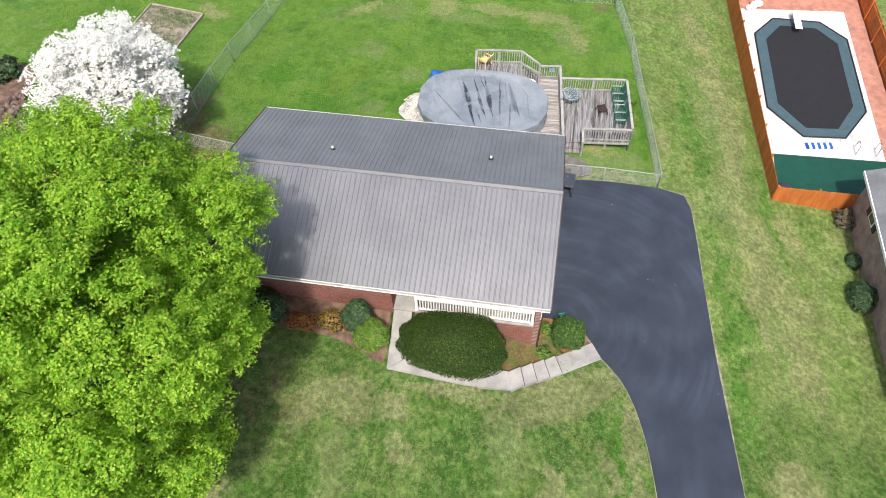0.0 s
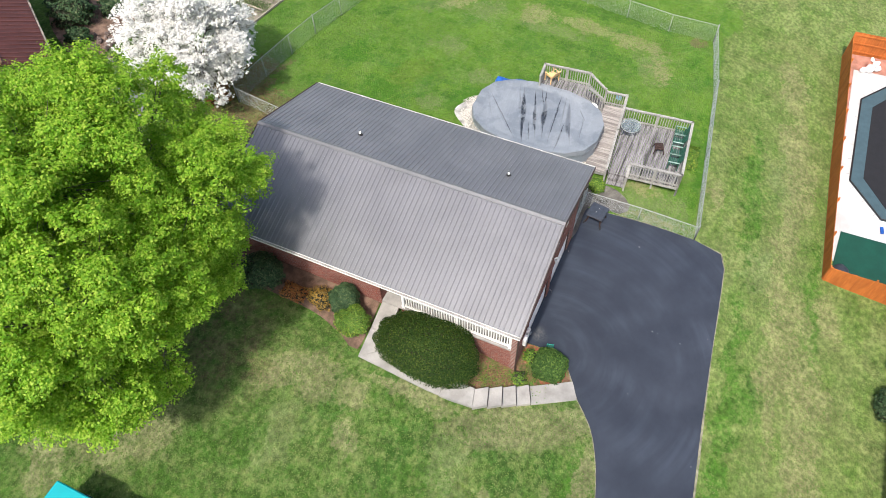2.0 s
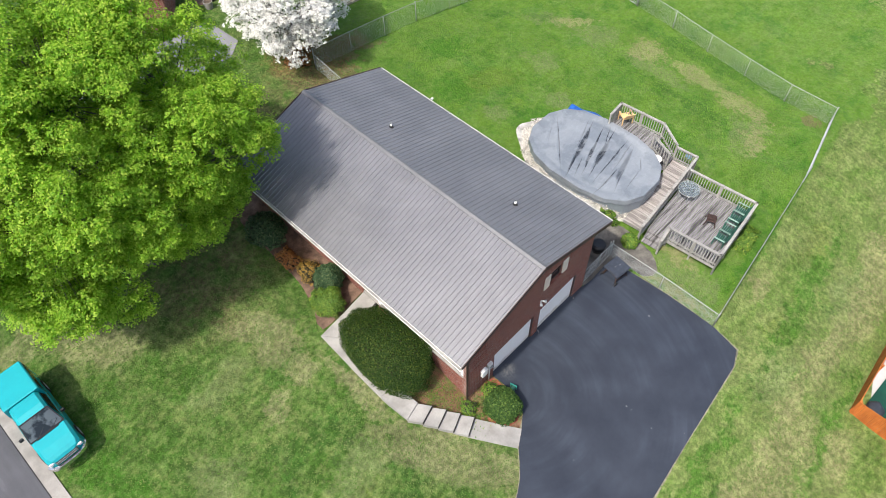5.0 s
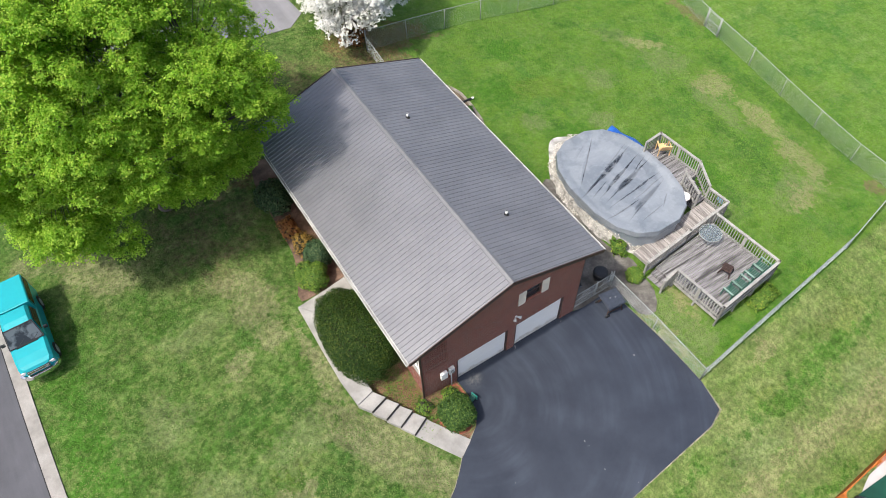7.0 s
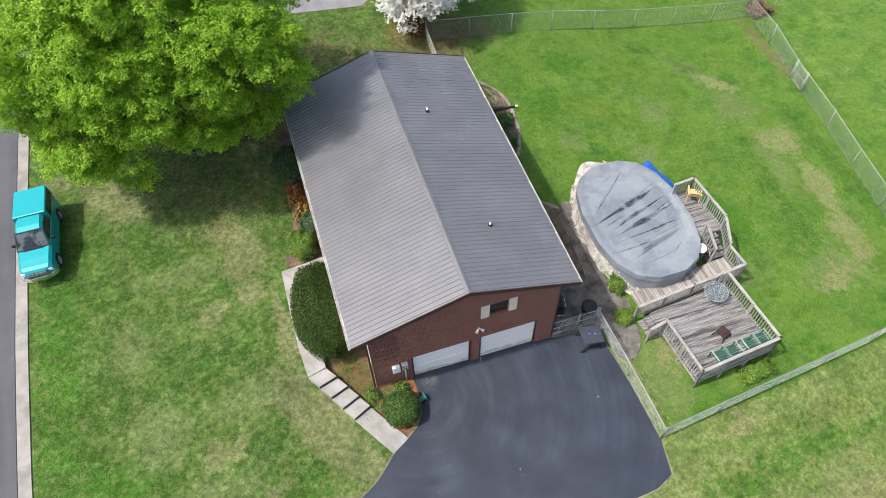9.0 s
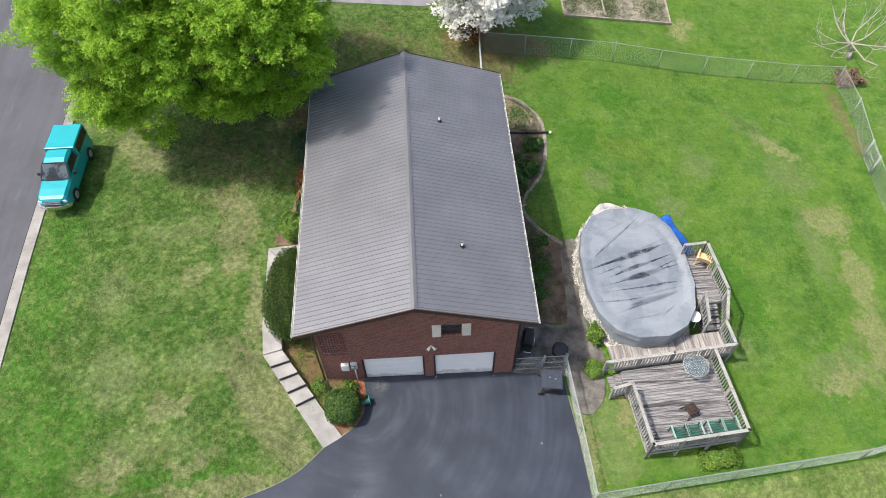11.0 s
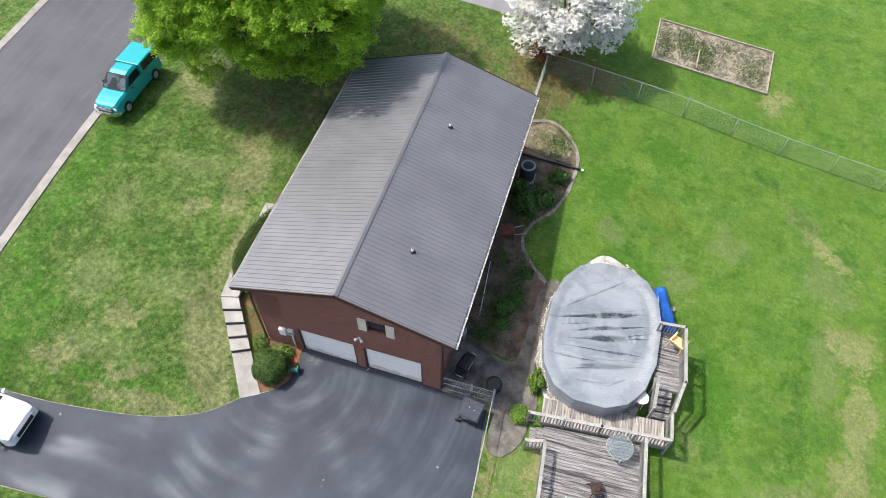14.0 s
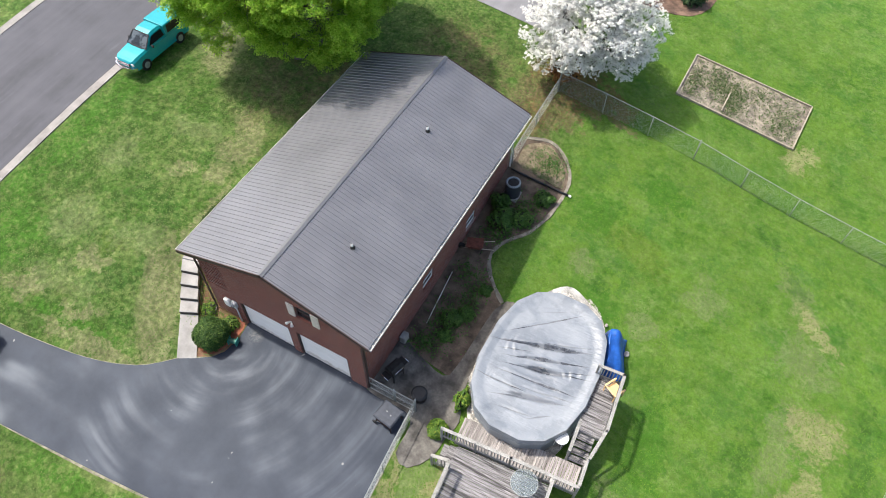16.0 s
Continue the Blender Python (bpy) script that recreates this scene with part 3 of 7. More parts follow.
for k, (x, y) in enumerate(drive_outline):
    (ax, ay), (bx, by) = drive_outline[k - 1], drive_outline[(k + 1) % len(drive_outline)]
    d = Vector((bx - ax, by - ay)).normalized()
    w = 0.0 if y >= -2.0 else 0.035 if k < len(drive_north) else 0.07 + 0.05 * math.sin(k * 2.3)
    rim.append((x - d.y * w, y + d.x * w))
EDGE_DIRT = plain("driveway_edge_dirt", (0.27, 0.25, 0.18), 0.95, 0, 0.5, 2.5, 12, bump=0.7)
lone("driveway_edge", drape(rim, 0.02, 0.6, 0.05), EDGE_DIRT, "strip of bare tan dirt along the driveway edge", "driveway edge", kind="structure")
lane = [(-18.4, 25.2), (-8, 25.2), (1.4, 24.6), (2.6, 25.6), (2.4, 28.4), (-18.4, 28.8)]
lone("neighbour_driveway", drape(lane, 0.035, 1.0), LANE, "pale grey asphalt driveway of the next house", "driveway", kind="structure")

def weedy_bed():
    n = Nodes("weedy_mulch")
    col = n.mix(n.noise(2.0, 6, 0.75), (0.16, 0.095, 0.06), (0.36, 0.2, 0.12))
    weeds = n.maths("MULTIPLY", n.noise(1.3, 6, 0.8, lo=0.46, hi=0.56), 0.75)
    col = n.mix(weeds, col, n.mix(n.noise(6.0), (0.07, 0.15, 0.03), (0.2, 0.24, 0.08)))
    n.bump(n.noise(16.0, 5, 0.7), 0.9, 0.05)
    return n.done(col, 0.95, 0, 0.2)


# planting beds
front_bed = curve_points([(-4.1, 6.75), (-6.75, 6.55), (-6.4, 7.6), (-5.95, 9.2), (-5.85, 11.5), (-5.8, 13.6), (-5.2, 15.4), (-4.1, 15.2)], 0.4)
lone("front_planting_bed", drape(front_bed, 0.035, 0.6, 0.05), BROWN_MULCH, "brown mulch bed along the front wall", "planting bed", kind="structure")
porch_bed = [(-4.1, 5.6), (-6.2, 5.6), (-6.3, 1.2), (-3.6, -2.55), (-2.7, -2.1), (-2.45, -1.0), (-2.55, 0.1), (-4.1, 0.1)]
lone("porch_planting_bed", drape(porch_bed, 0.03, 0.5, 0.05), weedy_bed(), "bare earth bed beside the front porch", "planting bed", kind="structure")
red_bed = curve_points([(-2.62, -0.1), (-3.5, -0.2), (-3.7, -1.2), (-4.3, -1.3), (-3.75, -2.2), (-3.0, -2.1), (-2.62, -1.2)], 0.3, True)
lone("corner_mulch_bed", drape(red_bed, 0.045, 0.5, 0.02), MULCH, "red mulch round the corner shrub", "planting bed", kind="structure")
back_edge = curve_points([(4.3, 16.6), (5.6, 17.0), (6.75, 16.4), (7.5, 15.3), (7.65, 14.2), (7.5, 12.6), (7.0, 11.2), (6.2, 10.2), (5.85, 9.2), (6.2, 8.3), (6.9, 7.5), (7.6, 6.9)], 0.35)
back_bed = back_edge + [(7.75, 5.0), (7.5, 2.6), (7.0, 2.3), (5.2, 2.6), (4.1, 2.9), (4.1, 14.6), (4.0, 16.0)]
lone("back_planting_bed", drape(back_bed, 0.03, 0.6, 0.05), SOIL, "leaf-strewn bare earth bed behind the house", "planting bed", kind="structure")
LITTER = Nodes("tan_leaf_litter")
tan = LITTER.mix(LITTER.noise(2.2, 6, 0.75), (0.17, 0.135, 0.085), (0.4, 0.33, 0.22))
tan = LITTER.mix(LITTER.maths("MULTIPLY", LITTER.noise(1.6, 6, 0.7, lo=0.5, hi=0.6), 0.7), tan, (0.08, 0.13, 0.035))
LITTER.bump(LITTER.noise(14.0, 5, 0.7), 0.9, 0.05)
LITTER.done(tan, 0.95, 0, 0.2)
lobe = curve_points([(4.5, 16.2), (5.6, 16.75), (6.6, 16.15), (7.25, 15.2), (7.4, 14.5), (6.6, 14.55), (5.6, 14.7), (4.6, 14.9)], 0.3, True)
lone("bed_litter", drape(lobe, 0.045, 0.5, 0.02), LITTER.mat, "tan leaf litter with weeds over the bed's end", "planting bed", kind="structure")
patio = curve_points([(4.1, 0.1), (4.1, 2.9), (5.4, 2.6), (6.9, 2.2), (7.25, 3.0), (7.45, 6.4), (8.1, 7.2), (8.6, 6.2), (8.1, 4.2), (8.1, 2.0), (8.6, 0.6), (8.4, -0.4), (8.3, -1.3), (7.6, -2.2), (6.85, -1.9), (6.55, -0.2)], 0.4, True)
lone("patio", drape(patio, 0.05, 0.6, 0.05), STAINED, "dark stained concrete path and patio", "patio", kind="structure")
gravel = [(10.72 + 2.8 * math.cos(a) * (1.0 + 0.04 * math.sin(5 * a)), 4.5 + 4.8 * math.sin(a) * (1.0 + 0.03 * math.cos(7 * a))) for a in np.linspace(0, 2 * math.pi, 60)[:-1]]
lone("pool_gravel", drape(gravel, 0.04, 0.6, 0.03), PEBBLE, "pale gravel ring round the covered pool", "gravel", kind="structure")

rnd = np.random.RandomState(17)
GRAVEL_COUNT = 9000
ga, gr = rnd.uniform(0, 2 * math.pi, GRAVEL_COUNT), rnd.uniform(0.84, 1.03, GRAVEL_COUNT)
gx, gy = 10.72 + 2.8 * gr * np.cos(ga), 4.5 + 4.7 * gr * np.sin(ga)
far_out = np.abs(np.sin(ga * 3.7) + np.cos(ga * 7.1 + 1) * 0.6) * 0.6 > (gr - 0.9) * 5
gx, gy = gx[far_out], gy[far_out]
gz, gs = ground_heights(gx, gy) + 0.05, rnd.uniform(0.012, 0.032, len(gx))
octa = np.array([(1, 0, 0), (-1, 0, 0), (0, 1, 0), (0, -1, 0), (0, 0, 0.7), (0, 0, -0.7)])
sides = np.array([(0, 2, 4), (2, 1, 4), (1, 3, 4), (3, 0, 4), (2, 0, 5), (1, 2, 5), (3, 1, 5), (0, 3, 5)])
gv = octa[None] * gs[:, None, None] * rnd.uniform(0.6, 1.3, (len(gx), 6, 1)) + np.stack([gx, gy, gz], 1)[:, None]
gf = sides[None] + (np.arange(len(gx)) * 6)[:, None, None]
me = bpy.data.meshes.new("gravel_stones")
me.from_pydata(gv.reshape(-1, 3).tolist(), [], gf.reshape(-1, 3).tolist())
stone = Nodes("gravel_stone")
me.materials.append(stone.done(stone.mix(stone.add("NewGeometry").outputs["Random Per Island"], (0.26, 0.23, 0.18), (0.8, 0.77, 0.7)), 0.9, 0, 0.3))
tagged(new("gravel_stones", me), "loose white and tan gravel stones round the pool", "gravel", kind="stuff")


# ---- the house ----
HALF, EAVE, RIDGE, Y0, Y1 = 4.88, 4.99, 6.615, -0.3, 14.81
SLOPE = math.atan2(RIDGE - EAVE, HALF)
roof_z = lambda x: RIDGE - 0.12 - abs(x) * (RIDGE - EAVE) / HALF

house = thing("house", 0, 0, 0, "red brick house with a grey ribbed metal gable roof", "house")


def gable(y0, y1, cuts):
    """A brick gable made of upright strips; cuts: (x0, x1, z0, z1) openings."""
    bm = bmesh.new()
    xs = sorted({-4.2, 0.0, 4.2, *[c[0] for c in cuts], *[c[1] for c in cuts]})
    for a, b in zip(xs, xs[1:]):
        spans, z = [], -0.6
        for c in sorted((c for c in cuts if c[0] < (a + b) / 2 < c[1]), key=lambda c: c[2]):
            if c[2] > z:
                spans.append((z, c[2], c[2]))
            z = c[3]
        spans.append((z, roof_z(a), roof_z(b)))
        for lo, ta, tb in spans:
            vs = [bm.verts.new(p) for p in ((a, y0, lo), (b, y0, lo), (b, y0, tb), (a, y0, ta), (a, y1, lo), (b, y1, lo), (b, y1, tb), (a, y1, ta))]
            for q in ((0, 1, 2, 3), (5, 4, 7, 6), (4, 0, 3, 7), (1, 5, 6, 2), (3, 2, 6, 7), (4, 5, 1, 0)):
                bm.faces.new([vs[i] for i in q])
    bmesh.ops.remove_doubles(bm, verts=bm.verts, dist=1e-4)
    return bm


DOORS = ((-2.5, 0.24), (0.64, 3.38))
WIN = (1.02, 1.84, 3.87, 4.72)
LATTICE = (-4.08, -2.95, 2.6, 4.6)
gable_cuts = [(a, b, -0.6, 2.13) for a, b in DOORS] + [WIN, LATTICE]
part("gable_wall", gable(0.0, 0.24, gable_cuts), BRICK_X, house, "red brick gable wall with two garage openings")
part("gable_wall", gable(14.27, 14.51, []), BRICK_X, house)


def long_wall(x0, x1, y0, y1, z0, z1, cuts):
    bm = bmesh.new()
    ys = sorted({y0, y1, *[c[0] for c in cuts], *[c[1] for c in cuts]})
    for a, b in zip(ys, ys[1:]):
        z = z0
        for c in sorted((c for c in cuts if c[0] < (a + b) / 2 < c[1]), key=lambda c: c[2]):
            box(bm, x0, x1, a, b, z, c[2])
            z = c[3]
        box(bm, x0, x1, a, b, z, z1)
    bmesh.ops.remove_doubles(bm, verts=bm.verts, dist=1e-4)
    return bm


BACK_WINDOWS = ((3.6, 4.6, 3.4, 4.5), (5.1, 6.1, 1.3, 2.1), (8.0, 9.6, 3.3, 4.5), (9.5, 10.5, 0.95, 1.75), (12.2, 13.2, 3.4, 4.5))
part("back_wall", long_wall(3.96, 4.2, 0.242, 14.268, -0.6, 5.05, BACK_WINDOWS), BRICK_Y, house, "red brick back wall with small windows")
FRONT_WINDOWS = ((7.6, 8.8, 3.75, 4.6), (11.0, 12.4, 3.75, 4.6))
part("front_wall", long_wall(-4.2, -3.96, 6.6, 14.268, -0.6, 5.05, FRONT_WINDOWS), BRICK_Y, house)
part("porch_wall", long_wall(-2.72, -2.5, 0.242, 14.2, 1.0, 5.4, ((5.6, 6.5, 2.2, 4.25), (2.2, 3.8, 3.1, 4.3))), BRICK_Y, house)
bm = bmesh.new()
box(bm, -3.96, -2.722, 6.6, 6.82, 1.0, 5.2)
part("porch_return_wall", bm, BRICK_X, house)
bm = bmesh.new()
box(bm, -4.18, -3.98, 0.242, 5.62, -0.6, 2.12)
part("porch_base_wall", bm, BRICK_Y, house, "brick base wall under the porch railing")
bm = bmesh.new()
box(bm, -4.22, -2.722, 0.244, 6.598, 2.122, 2.22, 0.01)
part("porch_floor", bm, CONCRETE, house, "bare concrete porch floor")

GLASS = glass_material("window_glass")
SHUTTER = plain("shutter_paint", (0.74, 0.67, 0.58), 0.6, 0, 0.1, 2, 20)
GREEN_TRIM = plain("dark_green_blind", (0.035, 0.07, 0.05), 0.5, 0, 0.2, 3, 20)
TRIM_BROWN = plain("brown_trim", (0.055, 0.032, 0.026), 0.55, 0, 0.2, 3, 25)


def window(plane, a, b, z0, z1, face, inward, frame_paint=None):
    """A double-hung window in an opening. plane 'x' or 'y': the wall's normal."""
    def put(bm, u0, u1, d0, d1, w0, w1):
        d0, d1 = sorted((face + inward * d0, face + inward * d1))
        return box(bm, d0, d1, u0, u1, w0, w1) if plane == "x" else box(bm, u0, u1, d0, d1, w0, w1)
    bm = bmesh.new()
    put(bm, a, a + 0.06, 0.06, 0.16, z0, z1)
    put(bm, b - 0.06, b, 0.06, 0.16, z0, z1)
    put(bm, a + 0.06, b - 0.06, 0.06, 0.16, z0, z0 + 0.06)
    put(bm, a + 0.06, b - 0.06, 0.06, 0.16, z1 - 0.06, z1)
    put(bm, a + 0.06, b - 0.06, 0.07, 0.14, (z0 + z1) / 2 - 0.025, (z0 + z1) / 2 + 0.025)
    w = part("window", bm, frame_paint or WHITE, house)
    bm = bmesh.new()
    put(bm, a + 0.05, b - 0.05, 0.1, 0.115, z0 + 0.05, z1 - 0.05)
    part("pane", bm, GLASS, w)
    bm = bmesh.new()
    put(bm, a - 0.05, b + 0.05, -0.05, 0.1, z0 - 0.07, z0 - 0.002)
    part("sill", bm, BRICK_X if plane == "y" else BRICK_Y, w)
    bm = bmesh.new()
    put(bm, a + 0.02, b - 0.02, 0.2, 0.235, z0 + 0.02, z1 - 0.02)
    part("blind", bm, GREEN_TRIM, w)


window("y", *WIN, 0.0, 1, TRIM_BROWN)
for c in BACK_WINDOWS:
    window("x", *c, 4.2, -1)
for c in FRONT_WINDOWS:
    window("x", *c, -4.2, 1)
window("x", 2.2, 3.8, 3.1, 4.3, -2.72, 1)


def shutter(x0, x1, z0, z1):
    bm = bmesh.new()
    box(bm, x0, x0 + 0.05, -0.045, -0.003, z0, z1)
    box(bm, x1 - 0.05, x1, -0.045, -0.003, z0, z1)
    for a, b in ((z0, z0 + 0.07), (z1 - 0.07, z1), ((z0 + z1) / 2 - 0.03, (z0 + z1) / 2 + 0.03)):
        box(bm, x0 + 0.05, x1 - 0.05, -0.045, -0.003, a, b)
    s = part("shutter", bm, SHUTTER, house, "cream louvred window shutter")
    bm = bmesh.new()
    z = z0 + 0.08
    while z < z1 - 0.08:
        box(bm, x0 + 0.05, x1 - 0.05, -0.035, -0.008, z, z + 0.028)
        z += 0.04
    part("louvre", bm, SHUTTER, s)


shutter(0.63, 1.0, 3.83, 4.76)
shutter(1.86, 2.23, 3.83, 4.76)

# garage doors: four panelled sections each, set back in the brickwork
for a, b in DOORS:
    bm = bmesh.new()
    box(bm, a + 0.004, b - 0.004, 0.13, 0.2, -0.1, 2.126)
    door = part("garage_door", bm, DOOR_WHITE, house, "off-white sectional garage door")
    for k in range(4):
        z = 0.03 + k * 0.522
        bm = bmesh.new()
        box(bm, a + 0.08, b - 0.08, 0.092, 0.128, z, z + 0.514, 0.004)
        for c in range(4):
            w = (b - a - 0.2) / 4
            box(bm, a + 0.1 + c * w + 0.05, a + 0.1 + (c + 1) * w - 0.05, 0.087, 0.0915, z + 0.08, z + 0.43, 0.003)
        part("door_section", bm, DOOR_WHITE, door)
    bm = bmesh.new()
    box(bm, a + 0.02, b - 0.02, 0.075, 0.128, -0.02, 0.03)
    part("bottom_seal", bm, TRIM_BROWN, door)
    bm = bmesh.new()
    box(bm, a + 0.002, a + 0.075, 0.03, 0.128, 0.047, 2.12)
    part("jamb", bm, TRIM_BROWN, door, "dark brown door jamb")
    bm = bmesh.new()
    box(bm, b - 0.075, b - 0.002, 0.03, 0.128, 0.047, 2.12)
    part("jamb", bm, TRIM_BROWN, door, "dark brown door jamb")
    bm = bmesh.new()
    box(bm, a, b, -0.15, 0.25, -0.05, 0.045)
    part("threshold", bm, CONCRETE, door)

# pierced brick screen at the porch end: bricks laid with gaps
bm = bmesh.new()
box(bm, -0.1, 0.1, -0.1, 0.1, -0.028, 0.028)
screen_brick = solid("brick", bm, BRICK_X)
# black backing just behind the face stands in for shade in the gaps
bm = bmesh.new()
box(bm, LATTICE[0], LATTICE[1], 0.034, 0.236, LATTICE[2], LATTICE[3])
screen = part("brick_screen", bm, BLACK, house, "pierced brick screen wall with black backing for shaded gaps")
z, row = LATTICE[2] + 0.034, 0
while z < LATTICE[3] - 0.03:
    if row % 2 == 0:
        x = LATTICE[0]
        while x < LATTICE[1] - 0.02:
            x1 = min(x + 0.206, LATTICE[1])
            piece("brick", screen_brick, screen, Matrix.LocRotScale(((x + x1) / 2, 0.102, z), None, ((x1 - x - 0.008) / 0.2, 1.0, 1.1)))
            x = x1
        z += 0.092
    else:
        x = LATTICE[0] + 0.03
        while x < LATTICE[1]:
            piece("brick", screen_brick, screen, Matrix.LocRotScale((x, 0.104, z), None, (0.27, 1.0, 2.1)))
            x += 0.117
        z += 0.092
    row += 1

# roof: ribbed panels on a deck
SILT = plain("grey_gutter_silt", (0.34, 0.33, 0.31), 0.9, 0, 0.4, 1.5, 20)
RISER_SHADE = plain("riser_shade_grime", (0.06, 0.055, 0.05), 0.95, 0, 0.4, 4, 20)
ROOF = Nodes("ribbed_roof_metal")


def roof_material():
    n = ROOF
    o = n.add("ObjectInfo").outputs["Random"]
    col = n.mix(n.noise(0.5, 4), (0.125, 0.126, 0.137), (0.158, 0.159, 0.171))
    col = n.mix(n.maths("MULTIPLY", o, 0.15), col, (0.177, 0.178, 0.188))
    col = n.mix(n.maths("MULTIPLY", n.noise(9, 5, 0.7, lo=0.5, hi=0.7), 0.2), col, (0.1, 0.095, 0.095))
    return n.done(col, n.ramp(n.noise(1.5, 4), 0, 1, 0.34, 0.42), 0.15, 0.95)


ROOF_MAT = roof_material()
SLANT = math.hypot(HALF, RIDGE - EAVE)
bm = bmesh.new()
for s in (-1, 1):
    vs = [bm.verts.new((s * x, y, z + dz)) for dz in (-0.02, -0.12) for x, z in ((0.0, RIDGE), (HALF - 0.03, EAVE)) for y in (Y0 + 0.02, Y1 - 0.02)]
    for q in ((0, 1, 3, 2), (4, 6, 7, 5), (0, 2, 6, 4), (1, 5, 7, 3), (2, 3, 7, 6), (0, 4, 5, 1)):
        bm.faces.new([vs[i] for i in q])
roof = part("roof", bm, TRIM_BROWN, house, "grey ribbed metal gable roof")
PANELS, RIBS = 17, 4
width = (Y1 - Y0) / PANELS
bm = bmesh.new()
pts = []
for r in range(RIBS):
    c = (r + 0.5) * width / RIBS
    for dy, dz in ((-width / RIBS / 2, 0), (-0.032, 0), (-0.016, 0.024), (0.016, 0.024), (0.032, 0), (width / RIBS / 2, 0)):
        if not pts or abs(pts[-1][0] - (c + dy)) > 1e-5:
            pts.append((c + dy, dz))
rows = [[bm.verts.new((x, y, z)) for y, z in pts] for x in (0.0, SLANT)]
low = [[bm.verts.new((x, y, -0.018)) for y in (pts[0][0], pts[-1][0])] for x in (0.0, SLANT)]
for i in range(len(pts) - 1):
    bm.faces.new((rows[0][i], rows[1][i], rows[1][i + 1], rows[0][i + 1]))
bm.faces.new([*rows[1][::-1], low[1][0], low[1][1]])
roof_panel = solid("roof_panel", bm, ROOF_MAT)
for k in range(PANELS):
    for s in (0, 1):
        m = Matrix.Translation((0, Y0 + (k + s) * width, RIDGE)) @ Matrix.Rotation(math.pi * s, 4, "Z") @ Matrix.Rotation(SLOPE, 4, "Y")
        piece("roof_panel", roof_panel, roof, m)
RIDGE_CAP = plain("ridge_cap_metal", (0.155, 0.156, 0.165), 0.38, 0.15, 0.1, 1, 20)
bm = bmesh.new()
for s in (-1, 1):
    p = Vector((s * 0.13, 0, RIDGE - 0.13 * math.tan(SLOPE) + 0.04))
    vs = [bm.verts.new(v) for v in ((0, Y0 - 0.01, RIDGE + 0.055), (0, Y1 + 0.01, RIDGE + 0.055), (p.x, Y1 + 0.01, p.z), (p.x, Y0 - 0.01, p.z), (p.x, Y1 + 0.01, p.z - 0.04), (p.x, Y0 - 0.01, p.z - 0.04))]
    bm.faces.new(vs[:4])
    bm.faces.new((vs[3], vs[2], vs[4], vs[5]))
bmesh.ops.remove_doubles(bm, verts=bm.verts, dist=1e-4)
part("ridge_cap", bm, RIDGE_CAP, roof, "lighter grey folded ridge cap")
for s in (-1, 1):
    for y in (Y0, Y1):
        bm = bmesh.new()
        d = -0.02 if y == Y0 else 0.02
        beam(bm, (s * 0.02, y + d, RIDGE - 0.075), (s * HALF, y + d, EAVE - 0.075), 0.035, 0.2)
        part("rake_trim", bm, TRIM_BROWN, roof, "dark brown rake board")
    bm = bmesh.new()
    x0, x1 = sorted((s * (HALF - 0.04), s * (HALF - 0.015)))
    box(bm, x0, x1, Y0 + 0.03, Y1 - 0.03, EAVE - 0.15, EAVE - 0.03)
    part("fascia", bm, WHITE, roof)
    # box gutter with straps
    bm = bmesh.new()
    a, b = s * (HALF - 0.01), s * (HALF + 0.1)
    for u0, u1, z0, z1 in ((a, a + s * 0.006, -0.12, -0.045), (a, b, -0.126, -0.118), (b, b + s * 0.008, -0.126, -0.04)):
        u0, u1 = sorted((u0, u1))
        box(bm, u0, u1, Y0 + 0.02, Y1 - 0.02, EAVE + z0, EAVE + z1)
    for y in (Y0 + 0.02, Y1 - 0.024):
        box(bm, min(a, b), max(a, b), y, y + 0.004, EAVE - 0.126, EAVE - 0.045)
    gutter = part("gutter", bm, ALU if s > 0 else WHITE, roof, "aluminium eaves gutter with straps")
    bm = bmesh.new()
    box(bm, min(a, b) + 0.01, max(a, b) - 0.01, Y0 + 0.03, Y1 - 0.03, EAVE - 0.117, EAVE - 0.075)
    part("gutter_silt", bm, SILT, gutter)
    strap = bmesh.new()
    box(strap, min(a, b), max(a, b), -0.014, 0.014, EAVE - 0.05, EAVE - 0.04)
    strap = solid("strap", strap, WHITE)
    y = Y0 + 0.25
    while y < Y1 and s > 0:
        piece("strap", strap, gutter, Matrix.Translation((0, y, 0)))
        y += 0.61
    bm = bmesh.new()
    x0, x1 = sorted((s * 4.2, s * (HALF - 0.042)))
    box(bm, x0, x1, 0.0, 14.5, EAVE - 0.17, EAVE - 0.152)
    part("soffit", bm, WHITE, roof)
for x, y in ((1.53, 10.27), (2.07, 3.0)):
    z = RIDGE - x * math.tan(SLOPE)
    bm = bmesh.new()
    rod(bm, (x, y, z - 0.05), (x, y, z + 0.27), 0.05, seg=12)
    v = part("vent_pipe", bm, WHITE, roof, "white plumbing vent pipe", True)
    bm = bmesh.new()
    rod(bm, (x, y, z - 0.04), (x, y, z + 0.1), 0.14, 0.06, 12)
    part("flashing", bm, IRON, v, "black rubber flashing")
    # black disc painted in for the shaded hollow of the pipe
    bm = bmesh.new()
    rod(bm, (x, y, z + 0.268), (x, y, z + 0.274), 0.04, seg=12)
    part("opening", bm, BLACK, v)

